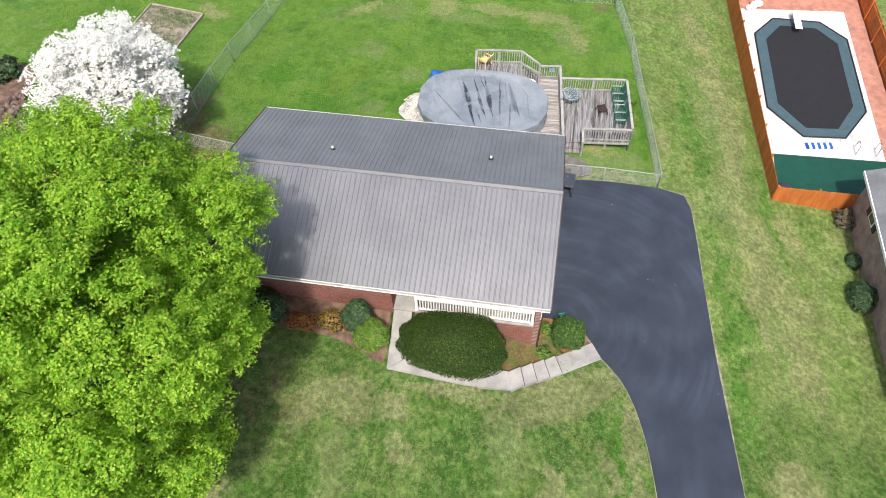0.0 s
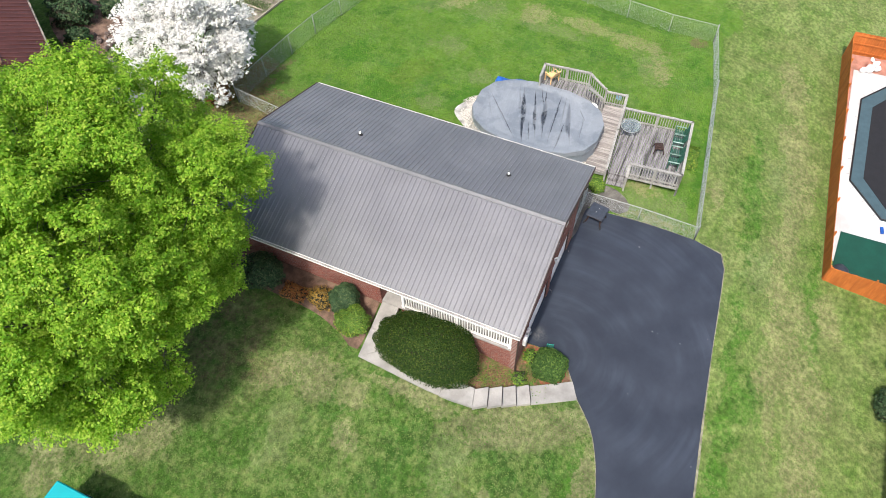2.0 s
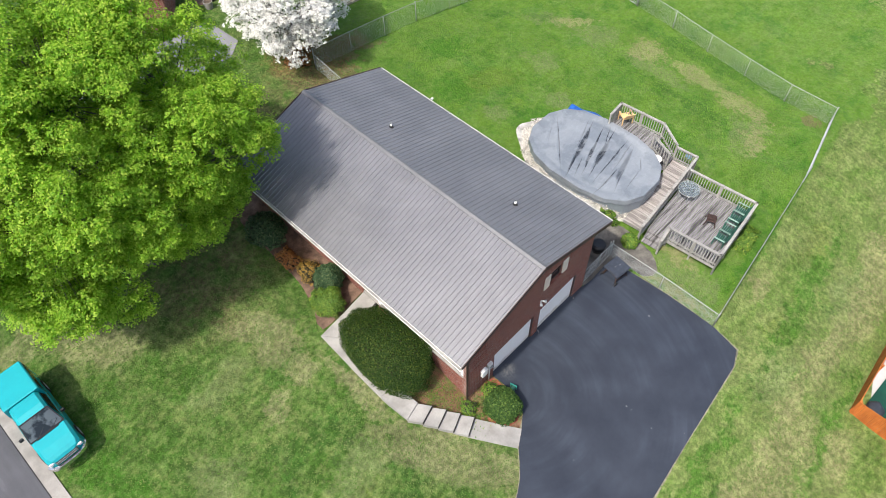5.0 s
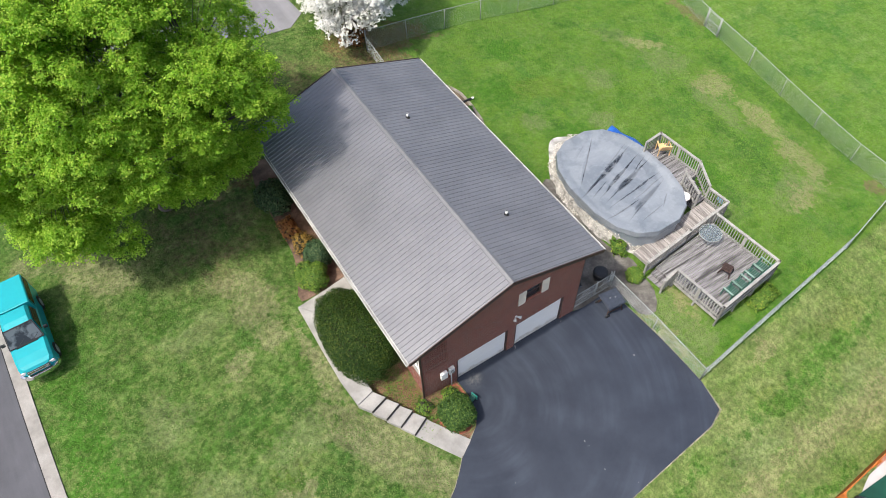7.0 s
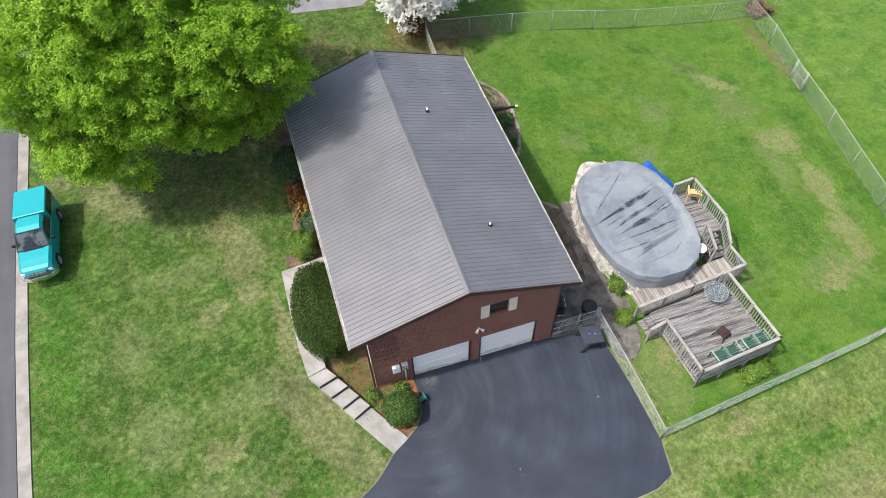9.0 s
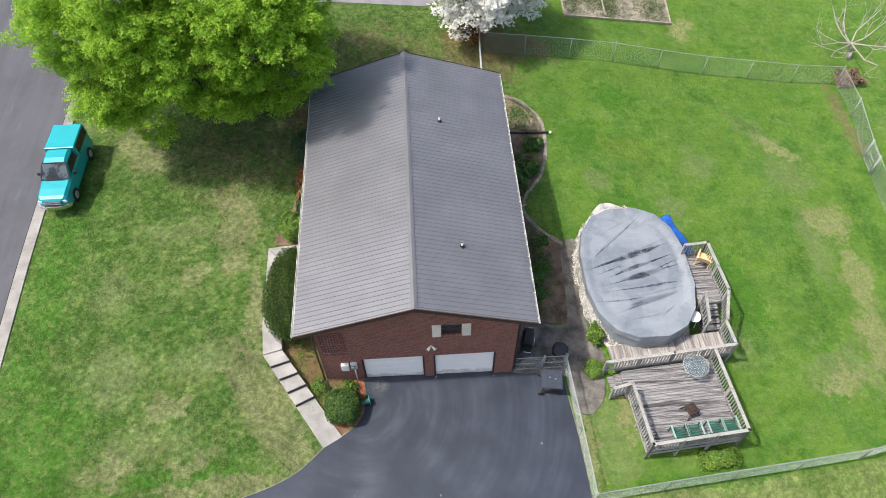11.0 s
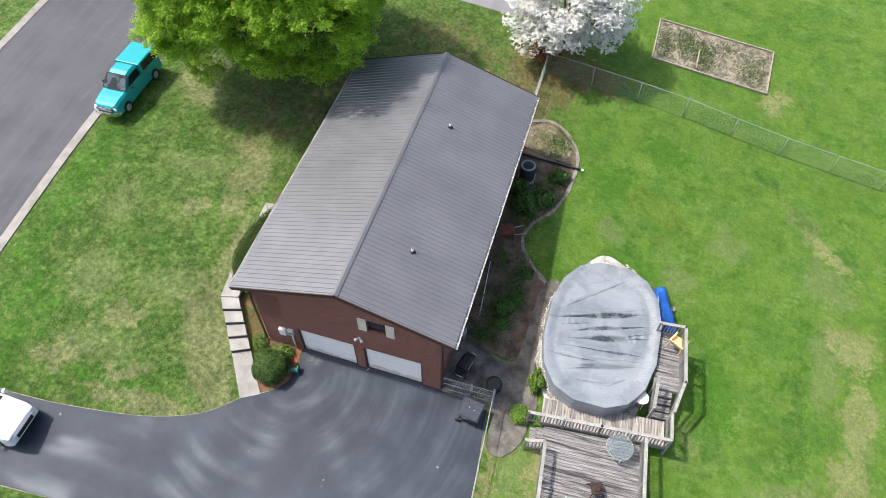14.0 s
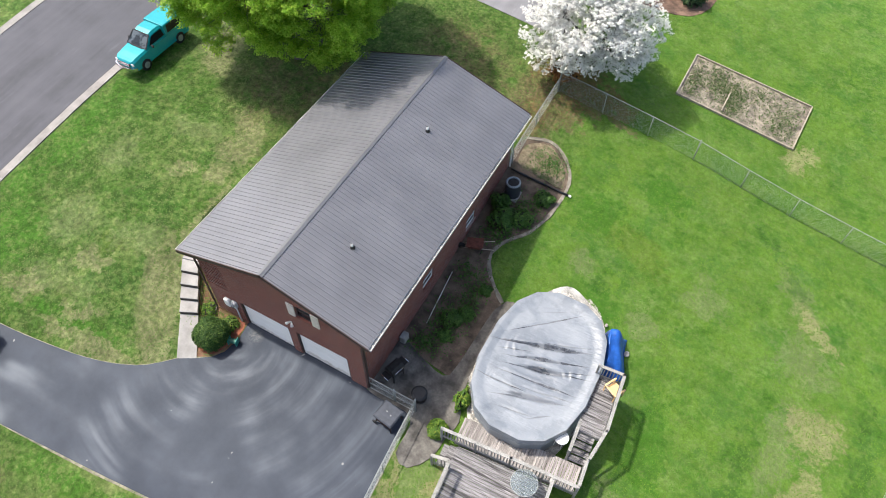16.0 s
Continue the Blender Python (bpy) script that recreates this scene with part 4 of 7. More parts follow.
# porch railing, posts and beam
bm = bmesh.new()
box(bm, -4.16, -4.02, 0.26, 6.58, 4.62, 4.78)
part("porch_beam", bm, WHITE, house)
for y in (0.33, 2.85, 5.52):
    bm = bmesh.new()
    box(bm, -4.15, -4.03, y - 0.06, y + 0.06, 2.222, 4.618)
    box(bm, -4.175, -4.005, y - 0.085, y + 0.085, 2.222, 2.36, 0.01)
    part("porch_post", bm, WHITE, house)
rail = bmesh.new()
for z0, z1, w in ((3.16, 3.23, 0.06), (2.3, 2.36, 0.045)):
    for a, b in ((0.392, 2.788), (2.912, 5.458)):
        box(rail, -4.09 - w, -4.09 + w, a, b, z0, z1)
rail = part("porch_railing", rail, WHITE, house, "white wooden porch railing")
bal = bmesh.new()
box(bal, -0.022, 0.022, -0.022, 0.022, 2.36, 3.16)
bal = solid("baluster", bal, WHITE)
y = 0.48
while y < 5.42:
    if abs(y - 2.85) > 0.08:
        piece("baluster", bal, rail, Matrix.Translation((-4.09, y, 0)))
    y += 0.125
bm = bmesh.new()
box(bm, -2.78, -2.735, 5.62, 6.48, 2.224, 4.24)
for z0, z1 in ((2.4, 3.1), (3.25, 4.05)):
    for a, b in ((5.72, 6.0), (6.1, 6.38)):
        box(bm, -2.8, -2.782, a, b, z0, z1, 0.01)
fd = part("front_door", bm, plain("door_paint", (0.32, 0.06, 0.05), 0.45, 0, 0.15, 2, 20), house, "closed red panelled front door")
bm = bmesh.new()
bmesh.ops.create_icosphere(bm, subdivisions=2, radius=0.035, matrix=Matrix.Translation((-2.83, 5.74, 3.2)))
part("door_knob", bm, GALV, fd)

# downspouts
for pts, mat in ((((-4.75, -0.06, 4.85), (-4.28, -0.06, 4.6), (-4.28, -0.06, 0.5), (-4.1, -0.6, 0.3)), TRIM_BROWN), (((4.8, 14.5, 4.85), (4.28, 14.5, 4.5), (4.28, 14.5, 0.9)), WHITE), (((4.8, 0.1, 4.85), (4.28, 0.1, 4.5), (4.28, 0.1, 0.1)), TRIM_BROWN)):
    bm = bmesh.new()
    for p, q in zip(pts, pts[1:]):
        beam(bm, p, q, 0.075, 0.06)
    part("downspout", bm, mat, house)

# meters, flood lights and a satellite dish on the walls
bm = bmesh.new()
box(bm, -3.4, -3.06, -0.17, -0.003, 1.45, 1.95, 0.02)
m1 = part("meter_box", bm, WHITE, house, "white utility box on the gable wall")
bm = bmesh.new()
box(bm, -2.98, -2.7, -0.16, -0.003, 1.55, 2.0, 0.02)
m2 = part("meter_box", bm, ALU, house, "grey electricity meter box")
bm = bmesh.new()
rod(bm, (-2.84, -0.16, 1.8), (-2.84, -0.24, 1.8), 0.085, 0.075, 14)
part("meter_dial", bm, glass_material("meter_glass", (0.2, 0.21, 0.22)), m2, smooth=True)
bm = bmesh.new()
rod(bm, (-2.84, -0.06, 0.1), (-2.84, -0.06, 1.56), 0.035, seg=8)
part("conduit", bm, ALU, m2, smooth=True)
bm = bmesh.new()
box(bm, 0.52, 0.62, -0.06, -0.003, 2.98, 3.08, 0.01)
fl = part("flood_light", bm, WHITE, house, "white twin flood light above the garage doors")
for s in (-1, 1):
    bm = bmesh.new()
    rod(bm, (0.57 + s * 0.05, -0.06, 3.03), (0.57 + s * 0.17, -0.18, 2.99), 0.04, 0.075, 12)
    part("lamp_head", bm, WHITE, fl, smooth=True)


# ---- plants ----
def leaf_mesh(name, pos, normal, size, shape, material, curl=0.25):
    """Many small folded leaves as one mesh. pos, normal: (n, 3); size: (n,)."""
    n = len(pos)
    rnd = np.random.RandomState(len(pos) % 9973)
    nrm = normal / np.linalg.norm(normal, axis=1, keepdims=True)
    t = np.cross(nrm, rnd.normal(size=(n, 3)))
    t /= np.linalg.norm(t, axis=1, keepdims=True) + 1e-9
    b = np.cross(nrm, t)
    L, W = size[:, None] * shape[0], size[:, None] * shape[1]
    fold = nrm * W * curl
    v = np.stack([pos - t * L, pos + b * W + fold, pos + t * L, pos - b * W + fold], 1).reshape(-1, 3)
    idx = np.arange(n)[:, None] * 4
    f = np.concatenate([idx + np.array([[0, 1, 2]]), idx + np.array([[0, 2, 3]])], 1).reshape(-1, 3)
    me = bpy.data.meshes.new(name)
    me.vertices.add(n * 4)
    me.vertices.foreach_set("co", v.astype(np.float32).ravel())
    me.loops.add(n * 6)
    me.loops.foreach_set("vertex_index", f.astype(np.int32).ravel())
    me.polygons.add(n * 2)
    me.polygons.foreach_set("loop_start", np.arange(0, n * 6, 3, dtype=np.int32))
    me.update(calc_edges=True)
    me.materials.append(material)
    return me


def tree(name, x, y, rx, ry, z_mid, rz, trunk_r, clumps, per, leaf, shape, material, label, seed, flat=0.5, clump_r=(0.7, 1.2), up=0.8, inner=0.55, bark=BARK, rand=0.8, low=-0.75, lobes=(), sprig=0.1, tuft=14, outer=0.62, crown_top=16):
    """A tapered trunk, limbs to every clump, and clumps of leafy sprigs in an uneven crown. lobes: bulges and dents (azimuth, spread, amount)."""
    rnd = np.random.RandomState(seed)
    z0 = G(x, y) - 0.1
    t = thing(name, x, y, z0, label, "tree")
    zc = z_mid - z0
    ends = []
    while len(ends) < clumps:
        d = rnd.normal(size=3)
        d /= np.linalg.norm(d)
        if d[2] < low:
            continue
        if len(ends) < crown_top:
            d = np.array((d[0] * 0.45, d[1] * 0.45, 1.0))
            d /= np.linalg.norm(d)
        r = rnd.uniform(0.86, 1.0) if rnd.uniform() < outer else rnd.uniform(inner, 0.78)
        r *= 1.0 + 0.13 * math.sin(3 * math.atan2(d[1], d[0]) + seed) + 0.09 * math.sin(7 * math.atan2(d[1], d[0]) + 4 * d[2])
        for az, wide, much in lobes:
            turned = (math.degrees(math.atan2(d[1], d[0])) - az + 180) % 360 - 180
            r *= 1.0 + much * math.exp(-(turned / wide) ** 2) * (1.0 if much > 0 or d[2] < -0.1 else 0.0)
        cr = rnd.uniform(*clump_r)
        p = np.array([d[0] * (rx - cr * 0.7) * r, d[1] * (ry - cr * 0.7) * r, zc + d[2] * (rz - cr * flat) * r])
        ends.append((p, cr))
    bm = bmesh.new()
    fork = zc - rz * 0.62
    rod(bm, (0, 0, -0.2), (0, 0, 0.35), trunk_r * 1.6, trunk_r, 12)
    rod(bm, (0, 0, 0.35), (0.1, 0.05, fork), trunk_r, trunk_r * 0.8, 12)
    part("trunk", bm, bark, t, smooth=True)
    limbs = []
    for k in range(9):
        a = k * 2 * math.pi / 9 + rnd.uniform(-0.3, 0.3)
        s = rnd.uniform(0.35, 0.6)
        limbs.append(Vector((math.cos(a) * rx * s, math.sin(a) * ry * s, zc + rz * rnd.uniform(-0.35, 0.35))))
    limbs.append(Vector((0.2, 0.1, zc + rz * 0.4)))
    root = Vector((0.1, 0.05, fork))
    grown = []
    for q in limbs:
        bm = bmesh.new()
        mid = root.lerp(q, 0.5) + Vector((0, 0, 0.25 * rz * 0.3))
        rod(bm, root, mid, trunk_r * 0.5, trunk_r * 0.33, 7)
        rod(bm, mid, q, trunk_r * 0.33, trunk_r * 0.2, 7)
        grown.append(bm)
    for p, cr in ends:
        p = Vector(p)
        k = min(range(len(limbs)), key=lambda i: (limbs[i] - p).length)
        q, bm = limbs[k], grown[k]
        mid = q.lerp(p, 0.55) + Vector((0, 0, 0.12))
        rod(bm, q, mid, trunk_r * 0.07, trunk_r * 0.045, 4)
        rod(bm, mid, p, trunk_r * 0.045, 0.008, 4)
    for bm in grown:
        part("limb", bm, bark, t)
    pos, nrm = [], []
    for p, cr in ends:
        k = max(3, int(per * (cr / np.mean(clump_r)) ** 2 / tuft))
        d = rnd.normal(size=(k, 3))
        d[:, 2] = np.abs(d[:, 2]) * 0.9 - 0.25
        d /= np.linalg.norm(d, axis=1, keepdims=True)
        r = rnd.uniform(0.3, 1, size=(k, 1)) ** 0.5
        lump = 1 + 0.3 * np.sin(5 * d[:, :1] + p[0] * 3) * np.cos(4 * d[:, 1:2] + p[1] * 2)
        heart = d * r * cr * lump
        heart[:, 2] *= flat
        e = rnd.normal(size=(k, tuft, 3))
        e /= np.linalg.norm(e, axis=2, keepdims=True)
        spread = e * rnd.uniform(0.3, 1.0, size=(k, tuft, 1)) * sprig * rnd.uniform(0.7, 1.5, size=(k, 1, 1))
        spread[:, :, 2] *= 0.7
        pos.append((p + heart[:, None] + spread).reshape(-1, 3))
        out = d[:, None] * 0.5 + e * 0.5 + np.array([0, 0, up]) + rnd.normal(size=(k, tuft, 3)) * rand
        nrm.append(out.reshape(-1, 3))
    pos, nrm = np.concatenate(pos), np.concatenate(nrm)
    ob = new("crown", leaf_mesh("crown", pos, nrm, rnd.uniform(0.7, 1.3, len(pos)) * leaf, shape, material))
    ob.parent = t
    return t


def shrub(name, x, y, rx, ry, h, count, leaf, material, label, seed, square=2.0, turn=0.0, core=None, shape=(1.0, 0.5), rough=0.1, z=None, up=0.5):
    """A rounded mass of leaves over a dark solid heart."""
    rnd = np.random.RandomState(seed)
    z0 = (G(x, y) if z is None else z) - 0.05
    t = thing(name, x, y, z0, label, "shrub", turn=turn)
    def surface(d, r):
        k = (np.abs(d[:, 0]) ** square + np.abs(d[:, 1]) ** square + np.abs(d[:, 2]) ** square) ** (-1 / square)
        wob = 1 + rough * np.sin(4.3 * d[:, 0] + seed) * np.cos(3.7 * d[:, 1] + 2 * seed) + rough * 0.6 * np.sin(11 * d[:, 0] + 9 * d[:, 2] + seed)
        q = d * (k * r * wob)[:, None]
        return np.stack([q[:, 0] * rx, q[:, 1] * ry, h * 0.42 + q[:, 2] * h * 0.58], 1)
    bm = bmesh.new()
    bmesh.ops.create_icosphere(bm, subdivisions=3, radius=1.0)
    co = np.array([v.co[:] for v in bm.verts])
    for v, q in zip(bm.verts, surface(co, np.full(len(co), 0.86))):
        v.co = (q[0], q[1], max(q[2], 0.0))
    part("heart", bm, core or DARK_HEART, t)
    d = rnd.normal(size=(count, 3))
    d[:, 2] = np.where(d[:, 2] < -0.4, -d[:, 2], d[:, 2])
    d /= np.linalg.norm(d, axis=1, keepdims=True)
    pos = surface(d, rnd.uniform(0.84, 1.03, count))
    pos[:, 2] = np.maximum(pos[:, 2], 0.03)
    nrm = d + rnd.normal(size=(count, 3)) * 0.55 + np.array([0, 0, up])
    ob = new("foliage", leaf_mesh("foliage", pos, nrm, rnd.uniform(0.7, 1.3, count) * leaf, shape, material))
    ob.parent = t
    return t


BARK_GREY = plain("grey_bark", (0.12, 0.1, 0.088), 0.95, 0, 0.4, 6, 25, world=False, bump=0.8)
DARK_HEART = plain("shrub_heart", (0.03, 0.032, 0.018), 0.95, 0, 0.4, 6, 30, bump=0.8)
SPRING = leafy("spring_leaves", (0.135, 0.315, 0.022), (0.345, 0.555, 0.045), (0.54, 0.66, 0.1), passing=0.55, shine=0.25, tips=0.55)
BLOSSOM = leafy("white_blossom", (0.66, 0.65, 0.62), (0.82, 0.81, 0.78), (0.8, 0.8, 0.74), 0.7, 0.25)
BOX_LEAF = leafy("hedge_leaves", (0.012, 0.033, 0.006), (0.03, 0.066, 0.01), (0.12, 0.15, 0.026), 0.6, 0.15, 0.15, 0.7)
HOLLY = leafy("holly_leaves", (0.02, 0.05, 0.02), (0.045, 0.09, 0.036), (0.12, 0.16, 0.07), 0.55, 0.15, 0.2)
SHINY = leafy("glossy_shrub_leaves", (0.018, 0.052, 0.01), (0.045, 0.1, 0.019), (0.12, 0.185, 0.036), 0.55, 0.15, 0.2)
BRIGHT = leafy("bright_shrub_leaves", (0.06, 0.14, 0.02), (0.11, 0.22, 0.025), (0.3, 0.36, 0.05), 0.5, 0.25)
YELLOW = leafy("yellow_shrub_leaves", (0.13, 0.09, 0.025), (0.33, 0.21, 0.035), (0.42, 0.25, 0.05), 0.5, 0.3)
ORANGE = leafy("orange_shrub_leaves", (0.22, 0.085, 0.03), (0.36, 0.15, 0.045), (0.42, 0.27, 0.07), 0.5, 0.3)

tree("shade_tree", -10.0, 15.2, 6.75, 6.2, 9.5, 6.5, 0.36, 690, 850, 0.053, (1.0, 0.6), SPRING, "large broad tree in bright green spring leaf", 3, flat=0.75, clump_r=(0.5, 1.05), inner=0.45, bark=BARK_GREY, lobes=((-60, 30, -0.06), (80, 45, 0.08), (40, 30, 0.07)), sprig=0.24, tuft=26, up=1.0, rand=0.45, outer=0.7, crown_top=44)
tree("dogwood", 4.95, 22.95, 3.75, 3.8, 5.5, 3.2, 0.17, 520, 165, 0.043, (1.0, 0.9), BLOSSOM, "white blossoming dogwood tree beside the fence", 8, flat=0.3, clump_r=(0.36, 0.72), up=1.5, bark=BARK_GREY, inner=0.55, rand=0.5, sprig=0.11, tuft=7)
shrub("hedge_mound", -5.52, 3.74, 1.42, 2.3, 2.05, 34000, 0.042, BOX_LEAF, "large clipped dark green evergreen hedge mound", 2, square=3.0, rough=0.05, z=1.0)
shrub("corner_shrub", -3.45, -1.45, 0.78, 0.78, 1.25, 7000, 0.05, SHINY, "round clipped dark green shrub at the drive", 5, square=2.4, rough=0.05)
shrub("holly_shrub", -5.0, 8.05, 0.68, 0.68, 1.4, 3500, 0.07, HOLLY, "dark grey-green evergreen shrub at the front wall", 6)
shrub("bright_shrub", -5.75, 7.25, 0.72, 0.8, 1.15, 4500, 0.06, BRIGHT, "bright green and yellow spreading shrub", 7, rough=0.16, shape=(1.3, 0.3))
shrub("yellow_shrub", -5.3, 9.15, 0.55, 0.7, 0.8, 900, 0.05, YELLOW, "yellow leaved small shrub at the front wall", 9, rough=0.25)
shrub("orange_shrub", -5.5, 10.5, 0.45, 0.65, 0.55, 900, 0.06, ORANGE, "orange leaved small shrub at the front wall", 11, rough=0.25)
shrub("rust_shrub", 4.2, 21.7, 0.8, 0.7, 0.5, 2200, 0.05, ORANGE, "low rusty leaved shrub under the dogwood", 14, rough=0.35)
shrub("dark_shrub", -5.3, 12.3, 0.9, 1.1, 1.3, 3000, 0.07, HOLLY, "dark evergreen shrub under the tree", 12)


# ---- pool and decks ----
POOL_TOP = 1.38


# creases in the cover: ends on the pool's plan, half-width, depth of the dirty water lying in them
CREASES = (
    (-1.96, 0.77, 0.78, 3.14, 0.022, 0.75), (-2.26, 0.12, 1.82, 1.46, 0.05, 0.8), (-1.0, 0.5, 1.5, 1.36, 0.17, 0.75), (-1.59, -0.41, 1.91, 0.78, 0.045, 0.75), (-0.95, -0.16, 0.75, 0.41, 0.1, 0.75),
    (-1.4, -0.77, 2.24, 0.2, 0.05, 0.65), (-0.8, -0.6, 1.3, -0.06, 0.17, 0.75), (-0.83, -1.11, 2.09, -0.76, 0.03, 0.6), (-2.36, -1.74, 0.01, -1.61, 0.025, 0.75), (-1.35, -2.36, 1.78, -1.33, 0.04, 0.6),
    (-0.7, -2.0, 1.5, -1.42, 0.15, 0.6), (0.6, -2.66, 1.42, -2.08, 0.022, 0.55), (-2.01, 0.26, 0.07, 0.93, 0.022, 0.6), (-1.7, -1.2, 0.4, -0.95, 0.018, 0.5), (-0.3, 0.95, 1.9, 1.75, 0.018, 0.45),
    (0.2, -0.4, 2.3, 0.55, 0.018, 0.5), (-0.4, -1.5, 2.1, -1.05, 0.018, 0.4), (-2.0, -0.2, -0.6, 0.3, 0.02, 0.45), (-0.9, -2.75, 0.8, -2.5, 0.018, 0.35), (-1.0, 2.4, 0.1, 3.0, 0.015, 0.25))


def cover_material():
    n = Nodes("grey_pool_cover")
    col = n.mix(n.noise(0.7, 4), (0.13, 0.15, 0.172), (0.19, 0.212, 0.236))
    col = n.mix(n.maths("MULTIPLY", n.noise(3.0, 6, 0.7, lo=0.5, hi=0.65), 0.3), col, (0.29, 0.31, 0.33))
    x, y, z = n.xyz(False)
    plan = n.add("CombineXYZ")
    n.link(x, plan.inputs[0])
    n.link(n.maths("ADD", y, n.maths("MULTIPLY", n.noise(0.9, 4, 0.6, world=False, lo=0.0, hi=1.0), 0.12)), plan.inputs[1])
    feather = n.noise(3.0, 5, 0.7, vec=plan.outputs[0], stretch=(0.35, 1.6, 1), lo=0.3, hi=0.7)
    total = None
    for ax, ay, bx, by, w, depth in CREASES:
        m = n.add("Mapping", vector_type="TEXTURE")
        m.inputs["Location"].default_value = ((ax + bx) / 2, (ay + by) / 2 + 0.06, 0)
        m.inputs["Rotation"].default_value = (0, 0, math.atan2(by - ay, bx - ax))
        m.inputs["Scale"].default_value = (math.hypot(bx - ax, by - ay) / 2 * 1.12, w * 1.15 + 0.028, 1)
        n.link(plan.outputs[0], m.inputs["Vector"])
        local = n.add("SeparateXYZ")
        n.link(m.outputs[0], local.inputs[0])
        along, across = local.outputs[0], n.maths("ABSOLUTE", local.outputs[1])
        far = n.maths("ADD", across, n.maths("MULTIPLY", n.maths("MULTIPLY", along, along), 0.8))
        v = n.maths("MULTIPLY", n.ramp(far, 1.0, 0.35), min(1.0, depth * 1.12))
        total = v if total is None else n.maths("MAXIMUM", total, v)
    # the middle of the cover is slightly darker and glossier
    mid_map = n.add("Mapping", vector_type="TEXTURE")
    mid_map.inputs["Location"].default_value = (0.1, 0.1, 0)
    mid_map.inputs["Scale"].default_value = (2.3, 2.1, 1)
    n.link(plan.outputs[0], mid_map.inputs["Vector"])
    mid_dark = n.add("VectorMath", operation="LENGTH")
    n.link(mid_map.outputs[0], mid_dark.inputs[0])
    mid_dark = n.ramp(n.maths("ADD", mid_dark.outputs["Value"], n.maths("MULTIPLY", feather, 0.35)), 1.25, 0.75)
    col = n.mix(n.maths("MULTIPLY", mid_dark, 0.16), col, (0.085, 0.1, 0.125))
    dirt = n.maths("MULTIPLY", total, n.ramp(feather, 0.1, 0.8, 0.85, 1.25))
    col = n.mix(dirt, col, (0.02, 0.022, 0.026))
    # a water film in clear-edged blots dulls the vinyl, its reflections painted in paler
    film = n.noise(0.75, 5, 0.55, world=False, lo=0.47, hi=0.53)
    col = n.mix(n.maths("MULTIPLY", film, 0.3), col, (0.3, 0.325, 0.35))
    ripple = n.noise(2.6, 5, 0.6, vec=plan.outputs[0], stretch=(0.45, 1.5, 1), lo=0.3, hi=0.7)
    n.bump(ripple, 0.35, 0.05)
    return n.done(col, n.maths("SUBTRACT", n.maths("ADD", n.ramp(dirt, 0.0, 0.8, 0.42, 0.3), n.maths("MULTIPLY", film, 0.08)), n.maths("MULTIPLY", mid_dark, 0.08)), 0, 1.0)


COVER = cover_material()
DECK_WOOD = wood_material("weathered_deck_boards", (0.4, 0.392, 0.39), (0.12, 0.11, 0.11), (0.12, 2.0, 1.0), 0.85)
RAIL_WOOD = wood_material("weathered_rails", (0.43, 0.425, 0.395), (0.25, 0.24, 0.22), (1.0, 1.0, 0.2), 0.25)


def stadium(rx, ry, n=72, p=2.5):
    """An oval plan outline."""
    out = []
    for k in range(n):
        a = 2 * math.pi * k / n
        c, s = math.cos(a), math.sin(a)
        out.append((rx * abs(c) ** (2 / p) * (1 if c >= 0 else -1), ry * abs(s) ** (2 / p) * (1 if s >= 0 else -1)))
    return out


def faceted(rx, ry, sides=16, per=9):
    """The oval as straight wall panels, rounded a little at the joints."""
    corners = stadium(rx, ry, sides * 2)[1::2]
    out = []
    for k in range(sides):
        (ax, ay), (bx, by) = corners[k], corners[(k + 1) % sides]
        out += [(ax + (bx - ax) * f / per, ay + (by - ay) * f / per) for f in range(per)]
    return out


pool = thing("covered_pool", 10.65, 4.36, 0.1, "oval above-ground pool under a grey winter cover", "swimming pool")
outline = faceted(2.6, 3.78)
bm = bmesh.new()
rings = [[bm.verts.new((x * k, y * k, z)) for x, y in outline] for k, z in ((0.985, -0.3), (0.985, POOL_TOP - 0.2))]
for i in range(len(outline)):
    j = (i + 1) % len(outline)
    bm.faces.new((rings[0][i], rings[0][j], rings[1][j], rings[1][i]))
part("pool_wall", bm, plain("pool_wall_metal", (0.3, 0.34, 0.38), 0.4, 0.3, 0.15, 1, 20), pool, smooth=True)
bm = bmesh.new()
rnd = random.Random(4)
folds = [((ax + bx) / 2, (ay + by) / 2, math.atan2(by - ay, bx - ax), math.hypot(bx - ax, by - ay) / 2, w, rnd.uniform(0.035, 0.06)) for ax, ay, bx, by, w, d in CREASES]


def cover_height(x, y):
    r = (abs(x / 2.54) ** 2.5 + abs(y / 3.75) ** 2.5) ** (1 / 2.5)
    sink = min(1.0, max(0.0, (0.97 - r) / 0.17))
    z = POOL_TOP - 0.015 - 0.085 * sink * sink * (3 - 2 * sink) - 0.05 * max(0, 0.85 - r)
    inside = min(1.0, max(0.0, (0.97 - r) / 0.3))
    for cx, cy, turn, l, w, h in folds:
        u = (x - cx) * math.cos(turn) + (y - cy) * math.sin(turn)
        v = (y - cy) * math.cos(turn) - (x - cx) * math.sin(turn) + 0.05 * math.sin(2.3 * u + cx)
        if abs(u) < l:
            w = min(max(w, 0.07), 0.12)
            fade = 1 - (u / l) ** 2
            z += inside * fade * h * (math.exp(-((v - w) / (w * 0.7)) ** 2) - 0.9 * math.exp(-(v / w) ** 2) + 0.6 * math.exp(-((v + w) / (w * 0.7)) ** 2))
    z += inside * 0.012 * math.sin(2.1 * y + 1.9 * math.sin(1.3 * x)) + 0.002 * math.sin(5 * x + 7 * y)
    return z


